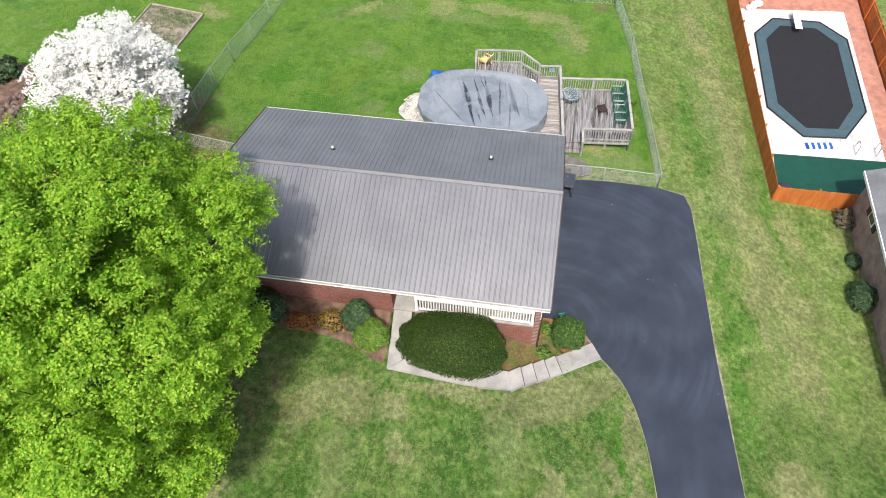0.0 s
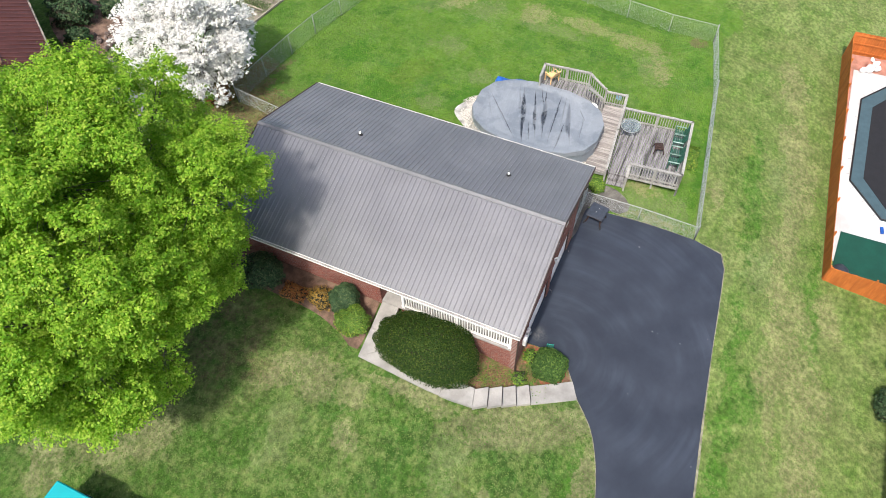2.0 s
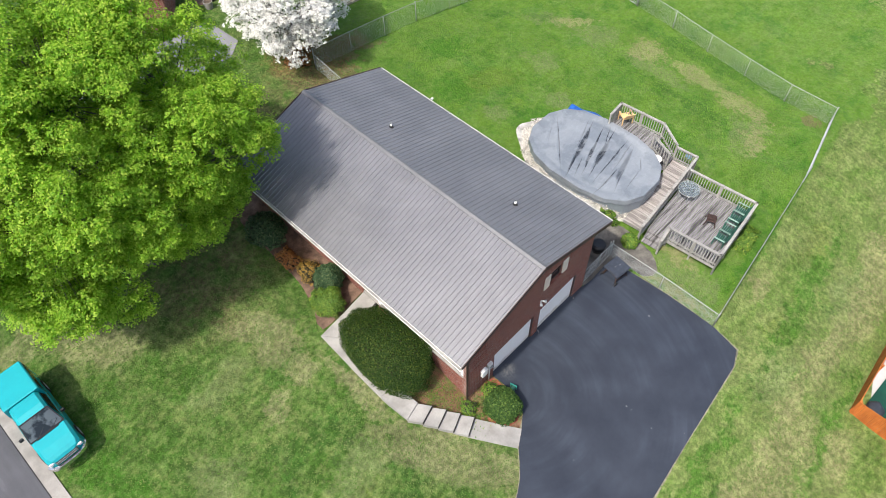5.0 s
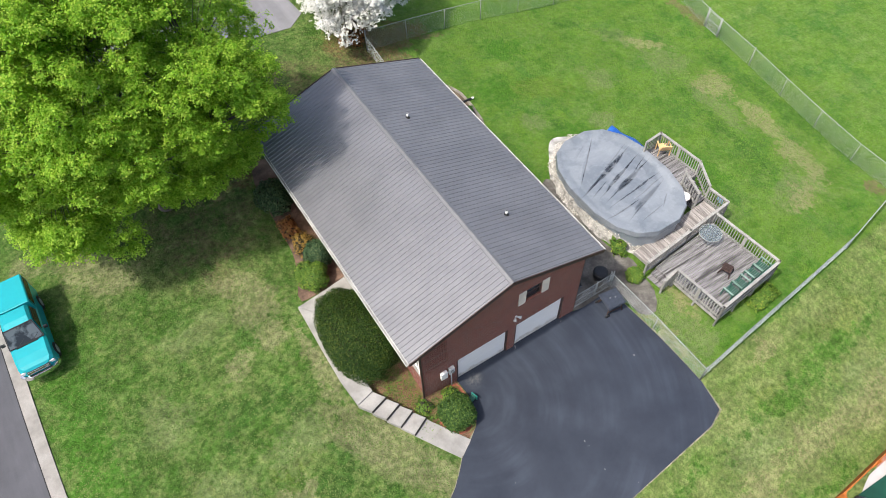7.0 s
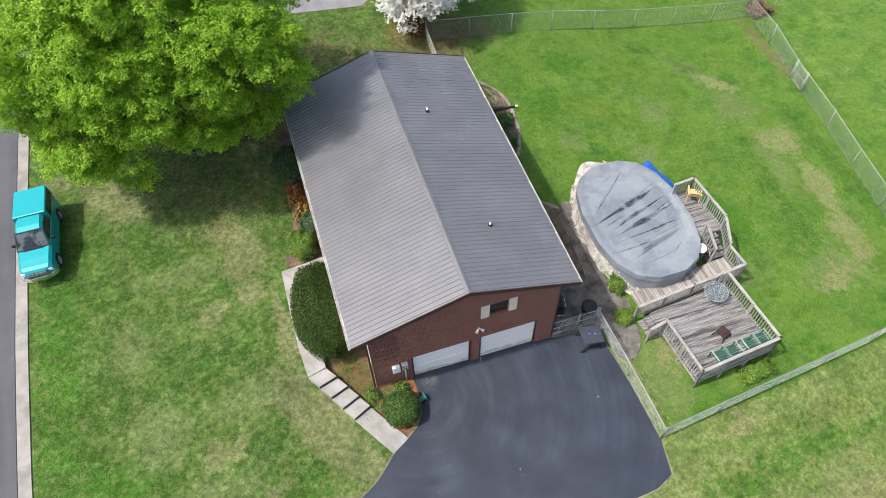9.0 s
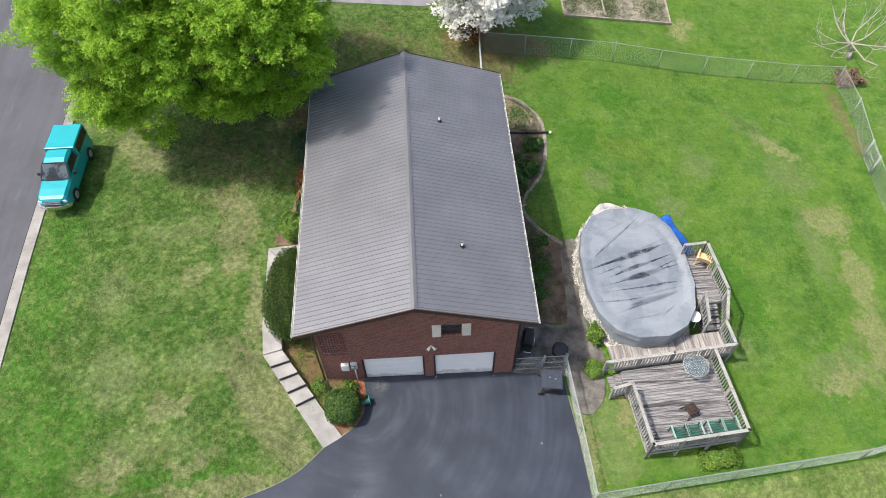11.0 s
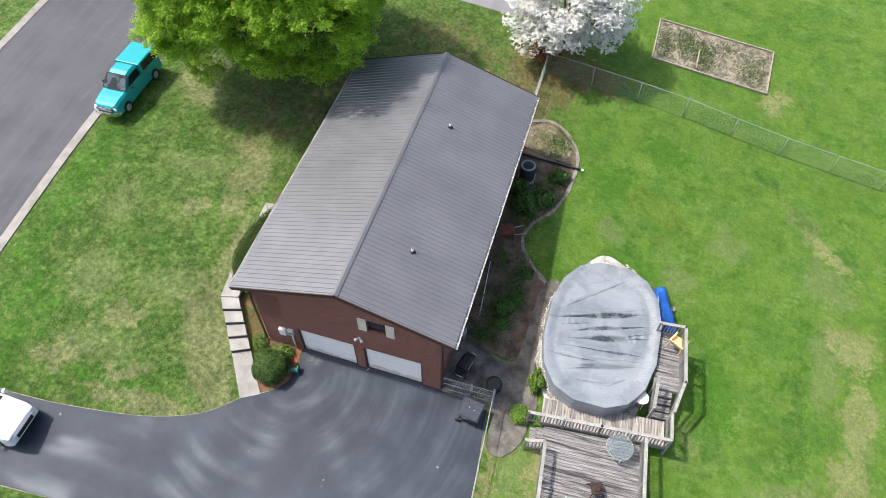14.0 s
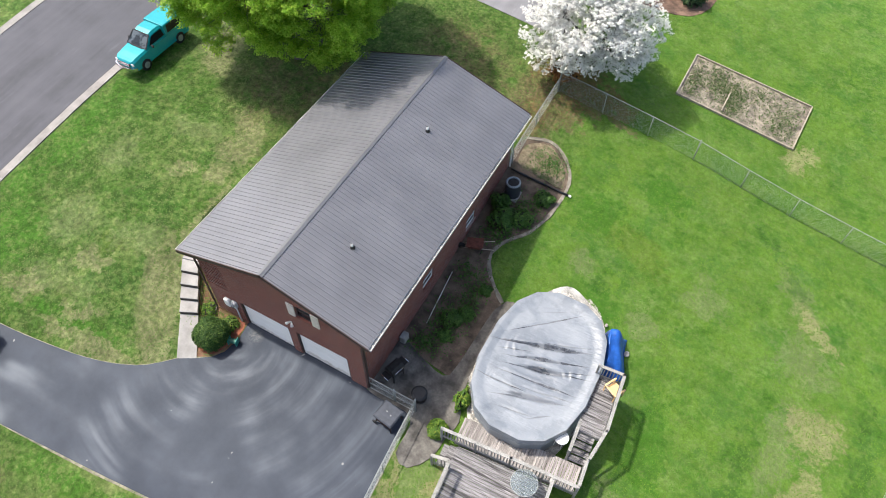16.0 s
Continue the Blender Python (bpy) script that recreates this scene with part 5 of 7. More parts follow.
levels = 60
grid = []
for k in range(1, levels + 1):
    f = k / levels
    grid.append([bm.verts.new((x * f * 1.0, y * f, cover_height(x * f * 0.999, y * f * 0.999))) for x, y in faceted(2.6, 3.78)])
c0 = bm.verts.new((0, 0, cover_height(0, 0)))
n = 144
for i in range(n):
    j = (i + 1) % n
    bm.faces.new((c0, grid[0][i], grid[0][j]))
    for k in range(levels - 1):
        bm.faces.new((grid[k][i], grid[k + 1][i], grid[k + 1][j], grid[k][j]))
hang = [bm.verts.new((v.co.x * (1.016 + 0.006 * math.sin(i * 1.4)), v.co.y * (1.013 + 0.005 * math.sin(i * 1.4)), POOL_TOP - 0.3 + 0.05 * math.sin(i * 0.7) + 0.04 * math.sin(i * 1.9))) for i, v in enumerate(grid[-1])]
rim = [bm.verts.new(v.co) for v in grid[-1]]
for i in range(n):
    j = (i + 1) % n
    bm.faces.new((rim[i], hang[i], hang[j], rim[j]))
part("winter_cover", bm, COVER, pool, "wrinkled grey vinyl cover with puddled folds", True)
bm = bmesh.new()
loop = faceted(2.56, 3.73)
tube = [[bm.verts.new((x * (1 + 0.024 * math.cos(a)), y * (1 + 0.016 * math.cos(a)), POOL_TOP - 0.1 + 0.04 * math.sin(a))) for a in np.linspace(0, 2 * math.pi, 9)[:-1]] for x, y in loop]
for i in range(len(tube)):
    for k in range(8):
        bm.faces.new((tube[i][k], tube[(i + 1) % len(tube)][k], tube[(i + 1) % len(tube)][(k + 1) % 8], tube[i][(k + 1) % 8]))
part("top_rail", bm, COVER, pool, smooth=True)


# gravel bank heaped against the pool wall on the uphill side
def bank_top(x, y):
    """Height over the pool's base to which the gravel lies against the wall."""
    up = min(1.0, max(0.0, 0.5 - 0.85 * x / 2.56))
    return 0.86 * up * min(1.0, max(0.0, (y + 3.6) / 1.2))


bm = bmesh.new()
inner, outer_ring = [], []
for k, (x, y) in enumerate(faceted(2.53, 3.67)):
    f = 1.0 + (0.065 + 0.03 * math.sin(k * 0.35) + 0.02 * math.sin(k * 1.1)) * (0.4 + 0.6 * bank_top(x, y))
    gx_, gy_ = 10.65 + x * f * 1.02, 4.36 + y * f
    low = G(gx_, gy_) + 0.02
    inner.append(bm.verts.new((10.65 + x, 4.36 + y, max(low + 0.03, 0.1 + bank_top(x, y) + 0.04 * math.sin(k * 0.9)))))
    outer_ring.append(bm.verts.new((gx_, gy_, low)))
for i in range(len(inner)):
    j = (i + 1) % len(inner)
    bm.faces.new((inner[i], outer_ring[i], outer_ring[j], inner[j]))
lone("gravel_bank", bm, PEBBLE, "bank of pale gravel heaped against the pool wall", "gravel", kind="structure", smooth=True)
rnd = np.random.RandomState(29)
ring_pts = faceted(2.53, 3.67)
stones, tris = [], []
for _ in range(3400):
    k, f = rnd.randint(len(ring_pts)), rnd.uniform(0, 1)
    x, y = ring_pts[k]
    h = bank_top(x, y)
    if h < 0.1:
        continue
    s = 1.0 + f * (0.065 + 0.03 * math.sin(k * 0.35) + 0.02 * math.sin(k * 1.1)) * (0.4 + 0.6 * h)
    px_, py_ = 10.65 + x * s * (1 + 0.02 * f) + rnd.normal() * 0.04, 4.36 + y * s + rnd.normal() * 0.04
    pz_ = (0.1 + h) * (1 - f) + (G(px_, py_) + 0.02) * f + 0.015
    tris += (sides + len(stones) * 6).tolist()
    stones.append(octa * rnd.uniform(0.014, 0.036) * rnd.uniform(0.6, 1.3, (6, 1)) + np.array((px_, py_, pz_)))
me = bpy.data.meshes.new("bank_stones")
me.from_pydata(np.concatenate(stones).tolist(), [], tris)
me.materials.append(stone.mat)
tagged(new("bank_stones", me), "loose white and tan stones on the gravel bank", "gravel", kind="stuff")

CROSS_WOOD = wood_material("weathered_cross_boards", (0.5, 0.47, 0.44), (0.3, 0.265, 0.245), (2.0, 0.12, 1.0), 0.6)


def board_mesh(w, l, material, t=0.035):
    bm = bmesh.new()
    box(bm, -l / 2, l / 2, -w / 2, w / 2, -t, 0, 0.004)
    return solid("deck_board", bm, material)


def railing(parent, p, q, h=0.92, posts=True, pitch=0.14):
    """Posts, two rails and balusters between two floor points."""
    p, q = Vector(p), Vector(q)
    d = q - p
    r = part("railing", beam(bmesh.new(), p + Vector((0, 0, h + 0.036)), q + Vector((0, 0, h + 0.036)), 0.14, 0.036), RAIL_WOOD, parent)
    for z in (h - 0.03, 0.12):
        part("rail", beam(bmesh.new(), p + Vector((0, 0, z)), q + Vector((0, 0, z)), 0.045, 0.09), RAIL_WOOD, r)
    flat = Vector((d.x, d.y, 0))
    n = max(2, int(flat.length / pitch))
    bal = bmesh.new()
    box(bal, -0.019, 0.019, -0.019, 0.019, 0.05, h - 0.02)
    me = solid("baluster", bal, RAIL_WOOD)
    turn = Matrix.Rotation(math.atan2(d.y, d.x), 4, "Z")
    side = Vector((-d.y, d.x, 0)).normalized() * 0.042
    for k in range(1, n):
        piece("baluster", me, r, Matrix.Translation(p + d * (k / n) + side) @ turn)
    if posts:
        m = max(1, round(flat.length / 1.6))
        for k in range(m + 1):
            c = p + d * (k / m)
            bm = bmesh.new()
            box(bm, c.x - 0.045, c.x + 0.045, c.y - 0.045, c.y + 0.045, G(parent.location.x + c.x, parent.location.y + c.y) - parent.location.z - 0.1, c.z + h + 0.1)
            part("post", bm, RAIL_WOOD, r)


def platform(parent, x0, x1, y0, y1, z, w=0.14, across=False):
    """Boards along x, or across it, on a joist frame."""
    me = board_mesh(w - 0.014, y1 - y0 if across else x1 - x0, CROSS_WOOD if across else DECK_WOOD)
    lo, hi = (x0, x1) if across else (y0, y1)
    c = lo + w / 2
    while c < hi - w / 2 + 0.01:
        wobble = Matrix.Rotation(random.uniform(-0.006, 0.006), 4, "X")
        if across:
            piece("deck_board", me, parent, Matrix.Translation((c, (y0 + y1) / 2, z + random.uniform(-0.003, 0.003))) @ Matrix.Rotation(math.pi / 2, 4, "Z") @ wobble)
        else:
            piece("deck_board", me, parent, Matrix.Translation(((x0 + x1) / 2, c, z + random.uniform(-0.003, 0.003))) @ wobble)
        c += w
    bm = bmesh.new()
    for a, b in (((x0 + 0.02, y0, z - 0.13), (x0 + 0.02, y1, z - 0.13)), ((x1 - 0.02, y0, z - 0.13), (x1 - 0.02, y1, z - 0.13)), ((x0, y0 + 0.02, z - 0.13), (x1, y0 + 0.02, z - 0.13)), ((x0, y1 - 0.02, z - 0.13), (x1, y1 - 0.02, z - 0.13))):
        beam(bm, a, b, 0.04, 0.18)
    part("joist_frame", bm, RAIL_WOOD, parent)


LOW = 0.38
sun_deck = thing("sun_deck", 11.35, -2.1, 0.0, "low weathered grey wooden deck with railings", "deck", turn=5.0)
platform(sun_deck, -2.1, 2.1, -2.0, 1.85, LOW)
railing(sun_deck, (-2.06, -1.96, LOW), (2.06, -1.96, LOW))
railing(sun_deck, (2.06, -1.96, LOW), (2.06, 1.85, LOW))
railing(sun_deck, (-2.06, -1.96, LOW), (-2.06, 0.75, LOW))
railing(sun_deck, (-2.1, 0.8, LOW), (-2.85, 0.8, LOW - 0.3))
for k in range(2):
    bm = bmesh.new()
    box(bm, -2.4 - 0.3 * k, -2.1 - 0.3 * k, 0.85, 1.8, LOW - 0.17 * (k + 1) - 0.04, LOW - 0.17 * (k + 1))
    box(bm, -2.14 - 0.3 * k, -2.11 - 0.3 * k, 0.85, 1.8, LOW - 0.17 * (k + 1), LOW - 0.17 * k - 0.04)
    box(bm, -2.38 - 0.3 * k, -2.12 - 0.3 * k, 0.86, 0.92, -0.3, LOW - 0.17 * (k + 1) - 0.04)
    box(bm, -2.38 - 0.3 * k, -2.12 - 0.3 * k, 1.73, 1.79, -0.3, LOW - 0.17 * (k + 1) - 0.04)
    part("step", bm, DECK_WOOD, sun_deck)

pool_deck = thing("pool_deck", 11.3, 0.7, 0.0, "weathered wooden pool deck with steps and railings", "deck", turn=5.0)
platform(pool_deck, -2.5, 2.95, -0.85, 0.35, LOW + 0.004, 0.14, True)
railing(pool_deck, (-3.1, -0.86, LOW), (0.0, -0.86, LOW), posts=True)
railing(pool_deck, (0.0, -0.86, LOW), (2.9, -0.86, LOW))
railing(pool_deck, (2.9, -0.8, LOW), (2.9, 0.35, LOW))
UP = 1.2
for k in range(4):
    z = LOW + 0.165 * (k + 1)
    bm = bmesh.new()
    box(bm, 2.15, 2.93, 0.36 + 0.27 * k, 0.64 + 0.27 * k, z - 0.04, z)
    box(bm, 2.17, 2.2, 0.36 + 0.27 * k, 0.63 + 0.27 * k, 0.0, z - 0.04)
    box(bm, 2.88, 2.91, 0.36 + 0.27 * k, 0.63 + 0.27 * k, 0.0, z - 0.04)
    part("step", bm, DECK_WOOD, pool_deck)
platform(pool_deck, 2.1, 3.25, 1.45, 4.25, UP)
railing(pool_deck, (2.1, 0.4, LOW + 0.1), (2.1, 1.5, UP))
railing(pool_deck, (2.95, 0.4, LOW + 0.1), (3.2, 1.5, UP))
railing(pool_deck, (3.22, 1.5, UP), (3.22, 4.22, UP))
railing(pool_deck, (3.22, 4.22, UP), (2.1, 4.22, UP))

# ---- chain-link fences ----
WIRE = plain("chain_link_wire", (0.52, 0.55, 0.54), 0.5, 0.35, 0.2, 4, 30, bump=0.0)


def chain_fence(name, pts, h=1.15, label="galvanised chain-link fence with pipe posts", top=True):
    x0, y0 = pts[0]
    f = thing(name, x0, y0, G(x0, y0), label, "fence", "yard fence")
    base = Vector((x0, y0, G(x0, y0)))
    at = lambda x, y, z: Vector((x, y, G(x, y) + z)) - base
    posts = []
    for (ax, ay), (bx, by) in zip(pts, pts[1:]):
        l = math.hypot(bx - ax, by - ay)
        n = max(1, round(l / 2.9))
        posts += [(ax + (bx - ax) * k / n, ay + (by - ay) * k / n) for k in range(n)]
    posts.append(pts[-1])
    wires = []
    for k, (x, y) in enumerate(posts):
        bm = bmesh.new()
        corner = (x, y) in pts
        rod(bm, at(x, y, -0.2), at(x, y, h + (0.06 if corner else 0.02)), 0.036 if corner else 0.025, seg=8)
        p = part("post", bm, GALV, f, smooth=True)
        if corner:
            bm = bmesh.new()
            bmesh.ops.create_icosphere(bm, subdivisions=1, radius=0.048, matrix=Matrix.Translation(at(x, y, h + 0.07)))
            part("cap", bm, GALV, p)
    for (ax, ay), (bx, by) in zip(posts, posts[1:]):
        part("top_rail", rod(bmesh.new(), at(ax, ay, h), at(bx, by, h), 0.021, seg=6), GALV, f)
        l = math.hypot(bx - ax, by - ay)
        n = int((l + h) / 0.085)
        for s in (1, -1):
            for k in range(n):
                u = k * 0.085 - h
                a0, a1 = max(u, 0), min(u + h, l)
                if a1 - a0 < 0.05:
                    continue
                za, zb = a0 - u, a1 - u
                if s < 0:
                    za, zb = h - za, h - zb
                pa = at(ax + (bx - ax) * a0 / l, ay + (by - ay) * a0 / l, 0.03 + za * 0.97)
                pb = at(ax + (bx - ax) * a1 / l, ay + (by - ay) * a1 / l, 0.03 + zb * 0.97)
                wires.append((pa, pb))
    verts, faces = [], []
    for pa, pb in wires:
        i = len(verts)
        d = (pb - pa).normalized()
        s1 = Vector((0, 0, 1)).cross(d).normalized() * 0.0023
        s2 = d.cross(s1).normalized() * 0.0023
        for o in (s1, -0.5 * s1 + 0.87 * s2, -0.5 * s1 - 0.87 * s2):
            verts += [tuple(pa + o), tuple(pb + o)]
        faces += [(i, i + 1, i + 3, i + 2), (i + 2, i + 3, i + 5, i + 4), (i + 4, i + 5, i + 1, i)]
    me = bpy.data.meshes.new("mesh_fabric")
    me.from_pydata(verts, [], faces)
    me.materials.append(WIRE)
    ob = new("mesh_fabric", me)
    ob.parent = f
    tagged(ob, kind="stuff")
    return f


chain_fence("side_fence", [(4.3, 14.7), (4.45, 20.4)], 1.1)
chain_fence("back_fence", [(4.45, 20.4), (12.91, 20.52), (27.65, 19.55)], 1.45)
chain_fence("rear_fence", [(27.65, 19.55), (27.62, 16.8), (27.06, 13.42), (26.93, 12.2), (26.6, 8.92), (24.7, -3.45)], 1.4)
rear_gate = thing("rear_gate", 27.0, 12.81, G(27.0, 12.81), "galvanised chain-link gate in the rear fence", "gate", turn=83.5)
bm = bmesh.new()
for p, q in (((-0.58, 0, 0.06), (0.58, 0, 0.06)), ((-0.58, 0, 1.3), (0.58, 0, 1.3)), ((-0.58, 0, 0.06), (-0.58, 0, 1.3)), ((0.58, 0, 0.06), (0.58, 0, 1.3)), ((-0.58, 0, 0.7), (0.58, 0, 0.7))):
    rod(bm, p, q, 0.022)
part("gate_frame", bm, GALV, rear_gate, smooth=True)
for x in (-0.68, 0.68):
    part("post", rod(bmesh.new(), (x, 0, -0.2), (x, 0, 1.45), 0.045), GALV, rear_gate, smooth=True)
wires = []
for k in range(-15, 14):
    for s in (1, -1):
        u0, u1 = max(k * 0.083, -0.57), min(k * 0.083 + 1.2, 0.57)
        if u1 - u0 > 0.05:
            z0, z1 = u0 - k * 0.083, u1 - k * 0.083
            wires.append(((u0, 0, 0.08 + z0 if s > 0 else 1.28 - z0), (u1, 0, 0.08 + z1 if s > 0 else 1.28 - z1)))
bm = bmesh.new()
for p, q in wires:
    rod(bm, p, q, 0.0028, seg=3)
part("mesh_fabric", bm, WIRE, rear_gate)
chain_fence("drive_side_fence", [(24.7, -3.45), (19.2, -4.55), (6.98, -5.9)], 1.2)
chain_fence("drive_fence", [(6.98, -5.9), (6.62, 0.2)], 1.08)


# ---- front walk: sloping slabs and steps ----
front_walk = thing("front_walk", -5.5, 2.0, 0.0, "pale concrete walk with broad steps down to the drive", "walkway", kind="structure")
base = Vector((5.5, -2.0, 0))


def flagstone(corners, heights, name="slab", thick=0.14, material=CONCRETE):
    bm = bmesh.new()
    top = [bm.verts.new(Vector((x, y, z)) + base) for (x, y), z in zip(corners, heights)]
    low = [bm.verts.new(Vector((x, y, min(heights) - thick)) + base) for x, y in corners]
    n = len(corners)
    bm.faces.new(top)
    bm.faces.new(low[::-1])
    for i in range(n):
        j = (i + 1) % n
        bm.faces.new((top[i], low[i], low[j], top[j]))
    bmesh.ops.bevel(bm, geom=[e for e in bm.edges if e.verts[0] in top and e.verts[1] in top], offset=0.012, segments=1, affect="EDGES")
    part(name, bm, material, front_walk)


outer_z = lambda p: 2.12 if p[0] > -4.6 else 1.98 if p[0] > -6.5 and p[1] > 5.5 else 1.3 + (p[1] - 0.95) * 0.118
quads = [((-4.23, 6.56), (-4.23, 5.72), (-5.6, 5.6), (-5.6, 6.46)), ((-5.61, 6.46), (-5.61, 5.6), (-6.15, 5.3), (-7.05, 6.34)), ((-7.06, 6.33), (-6.16, 5.29), (-6.2, 3.9), (-7.1, 4.0)), ((-7.1, 3.99), (-6.2, 3.89), (-6.2, 2.45), (-7.1, 2.4)), ((-7.1, 2.39), (-6.2, 2.44), (-6.14, 1.12), (-6.98, 0.91))]
for q in quads:
    flagstone(q, [outer_z(p) + 0.09 for p in q])
a0, b0, a1, b1 = Vector((-6.98, 0.91)), Vector((-6.14, 1.12)), Vector((-4.26, -3.14)), Vector((-3.51, -2.62))
cuts = [0.0, 0.135, 0.27, 0.405, 0.54, 1.0]
for k, (s, e) in enumerate(zip(cuts, cuts[1:])):
    z = 1.33 - 0.205 * k
    # dark plates on the risers paint in their shade along with grime
    if k < 4:
        face = [a0.lerp(a1, e + 0.0005), b0.lerp(b1, e + 0.0005), b0.lerp(b1, e + 0.006), a0.lerp(a1, e + 0.006)]
        flagstone([tuple(p) for p in face], [z - 0.045] * 4, "riser", 0.18, RISER_SHADE)
    q = [a0.lerp(a1, s), b0.lerp(b1, s), b0.lerp(b1, e), a0.lerp(a1, e)]
    end = 0.1 if k == 4 else z - 0.03
    flagstone([tuple(p) for p in q], [z, z, end, end], "step" if k < 4 else "slab", 0.24)


# ---- things in the yard ----
GREEN_PLASTIC = plain("green_plastic", (0.028, 0.115, 0.08), 0.45, 0, 0.15, 3, 30, bump=0.05)
YELLOW_PLASTIC = plain("yellow_plastic", (0.76, 0.5, 0.24), 0.45, 0, 0.12, 3, 30, bump=0.05)
GREY_PLASTIC = plain("grey_plastic", (0.038, 0.043, 0.052), 0.45, 0, 0.15, 3, 30, bump=0.05)
BLUE_TARP = plain("blue_tarp", (0.016, 0.1, 0.4), 0.35, 0, 0.3, 4, 25, bump=0.2)
glass_nodes = Nodes("table_glass")
GLASS_TOP = glass_nodes.done(glass_nodes.mix(glass_nodes.noise(3), (0.6, 0.69, 0.7), (0.72, 0.8, 0.8)), 0.12, 0, 0.5)
glass_nodes.bsdf.inputs["Transmission Weight"].default_value = 0.88
RUST = plain("rusty_steel", (0.06, 0.036, 0.03), 0.8, 0.2, 0.5, 6, 30)
TEAL_PLASTIC = plain("teal_plastic", (0.03, 0.24, 0.2), 0.45, 0, 0.15, 3, 30, bump=0.05)


CHALKY = plain("chalky_green_plastic", (0.24, 0.36, 0.3), 0.6, 0, 0.25, 5, 30, bump=0.05)


def garden_chair(x, y, z, turn, material, label, slats=True, group=""):
    c = thing("garden_chair", x, y, z, label, "chair", group, turn=turn)
    if slats:
        for k in range(5):
            bm = bmesh.new()
            box(bm, -0.27, 0.27, -0.25 + k * 0.1, -0.185 + k * 0.1, 0.38, 0.405, 0.006)
            part("seat_slat", bm, material, c)
        for k in range(6):
            bm = bmesh.new()
            x0 = -0.27 + k * 0.092
            beam(bm, (x0 + 0.04, 0.25, 0.38), (x0 + 0.04, 0.42, 0.92), 0.058, 0.02)
            part("back_slat", bm, material, c)
    else:
        bm = bmesh.new()
        box(bm, -0.27, 0.27, -0.27, 0.25, 0.37, 0.42, 0.02)
        part("seat", bm, material, c)
        bm = bmesh.new()
        beam(bm, (0, 0.24, 0.4), (0, 0.42, 0.85), 0.54, 0.035)
        part("backrest", bm, material, c)
    for s in (-1, 1):
        bm = bmesh.new()
        box(bm, s * 0.31 - 0.04, s * 0.31 + 0.04, -0.3, 0.3, 0.58, 0.61, 0.008)
        part("armrest", bm, CHALKY if slats else material, c)
        for yy in (-0.26, 0.26):
            bm = bmesh.new()
            box(bm, s * 0.31 - 0.025, s * 0.31 + 0.025, yy - 0.025, yy + 0.025, 0, 0.58 if yy < 0 else 0.6)
            part("leg", bm, material, c)
    return c


def deck_spot(u, v, turn=5.0):
    a = radians(turn)
    return 11.35 + u * math.cos(a) - v * math.sin(a), -2.1 + u * math.sin(a) + v * math.cos(a)


for u in (-0.62, 0.02, 0.95, 1.6):
    x, y = deck_spot(u, -1.45)
    garden_chair(x, y, LOW, 185.0, GREEN_PLASTIC, "green slatted garden chair on the weathered deck", True, "green deck chairs")
garden_chair(14.0, 4.65, UP, 150.0, YELLOW_PLASTIC, "yellow plastic garden chair on the pool deck", False)


def round_table(x, y, z, r, h, top, leg, label):
    t = thing("round_table", x, y, z, label, "table")
    bm = bmesh.new()
    rod(bm, (0, 0, h - 0.02), (0, 0, h), r, seg=36)
    part("tabletop", bm, top, t, smooth=False)
    bm = bmesh.new()
    ring(bm, [(r * math.cos(k * math.pi / 12), r * math.sin(k * math.pi / 12), h - 0.01) for k in range(24)], 0.018, 6, True)
    part("rim", bm, leg, t, smooth=True)
    for k in range(4):
        a = k * math.pi / 2 + 0.6
        bm = bmesh.new()
        rod(bm, (r * 0.8 * math.cos(a), r * 0.8 * math.sin(a), 0), (r * 0.7 * math.cos(a), r * 0.7 * math.sin(a), h - 0.02), 0.018)
        part("leg", bm, leg, t, smooth=True)


round_table(12.27, -0.72, LOW, 0.56, 0.72, GLASS_TOP, GALV, "round glass-topped garden table on the deck")
round_table(12.85, 1.75, LOW, 0.3, 0.75, WHITE, WHITE, "small round white table at the pool steps")

x, y = deck_spot(0.28, -0.5)
pit = thing("fire_pit", x, y, LOW, "rusty brown square fire pit on the deck", "fire pit", turn=20)
bm = bmesh.new()
box(bm, -0.24, 0.24, -0.24, 0.24, 0.3, 0.4, 0.02)
box(bm, -0.16, 0.16, -0.16, 0.16, 0.4, 0.47, 0.05)
part("bowl", bm, RUST, pit)
for a in (-1, 1):
    for b in (-1, 1):
        bm = bmesh.new()
        beam(bm, (a * 0.3, b * 0.3, 0), (a * 0.2, b * 0.2, 0.32), 0.04, 0.04)
        part("leg", bm, RUST, pit)

# wheeled bin-like cart by the drive gate
cart = thing("fire_table", 5.85, -0.8, G(5.85, -0.8) + 0.035, "square dark fire table with a blue-grey lid on wheels", "fire table", turn=-8)
bm = bmesh.new()
box(bm, -0.38, 0.38, -0.38, 0.38, 0.5, 0.72, 0.03)
part("body", bm, RUST, cart, "rust-brown steel body")
bm = bmesh.new()
for k, (w, z0, z1) in enumerate(((0.5, 0.721, 0.77), (0.46, 0.77, 0.8))):
    box(bm, -w, w, -w * 0.94, w * 0.94, z0, z1, 0.02)
lid = part("lid", bm, plain("blue_grey_plastic", (0.045, 0.053, 0.07), 0.42, 0, 0.25, 5, 30, bump=0.03), cart, "blue-grey flat lid")
for x, y in ((-0.1, 0.04), (0.16, -0.02)):
    bm = bmesh.new()
    box(bm, x - 0.035, x + 0.035, y - 0.02, y + 0.02, 0.801, 0.83, 0.006)
    part("lid_knob", bm, GALV, lid)
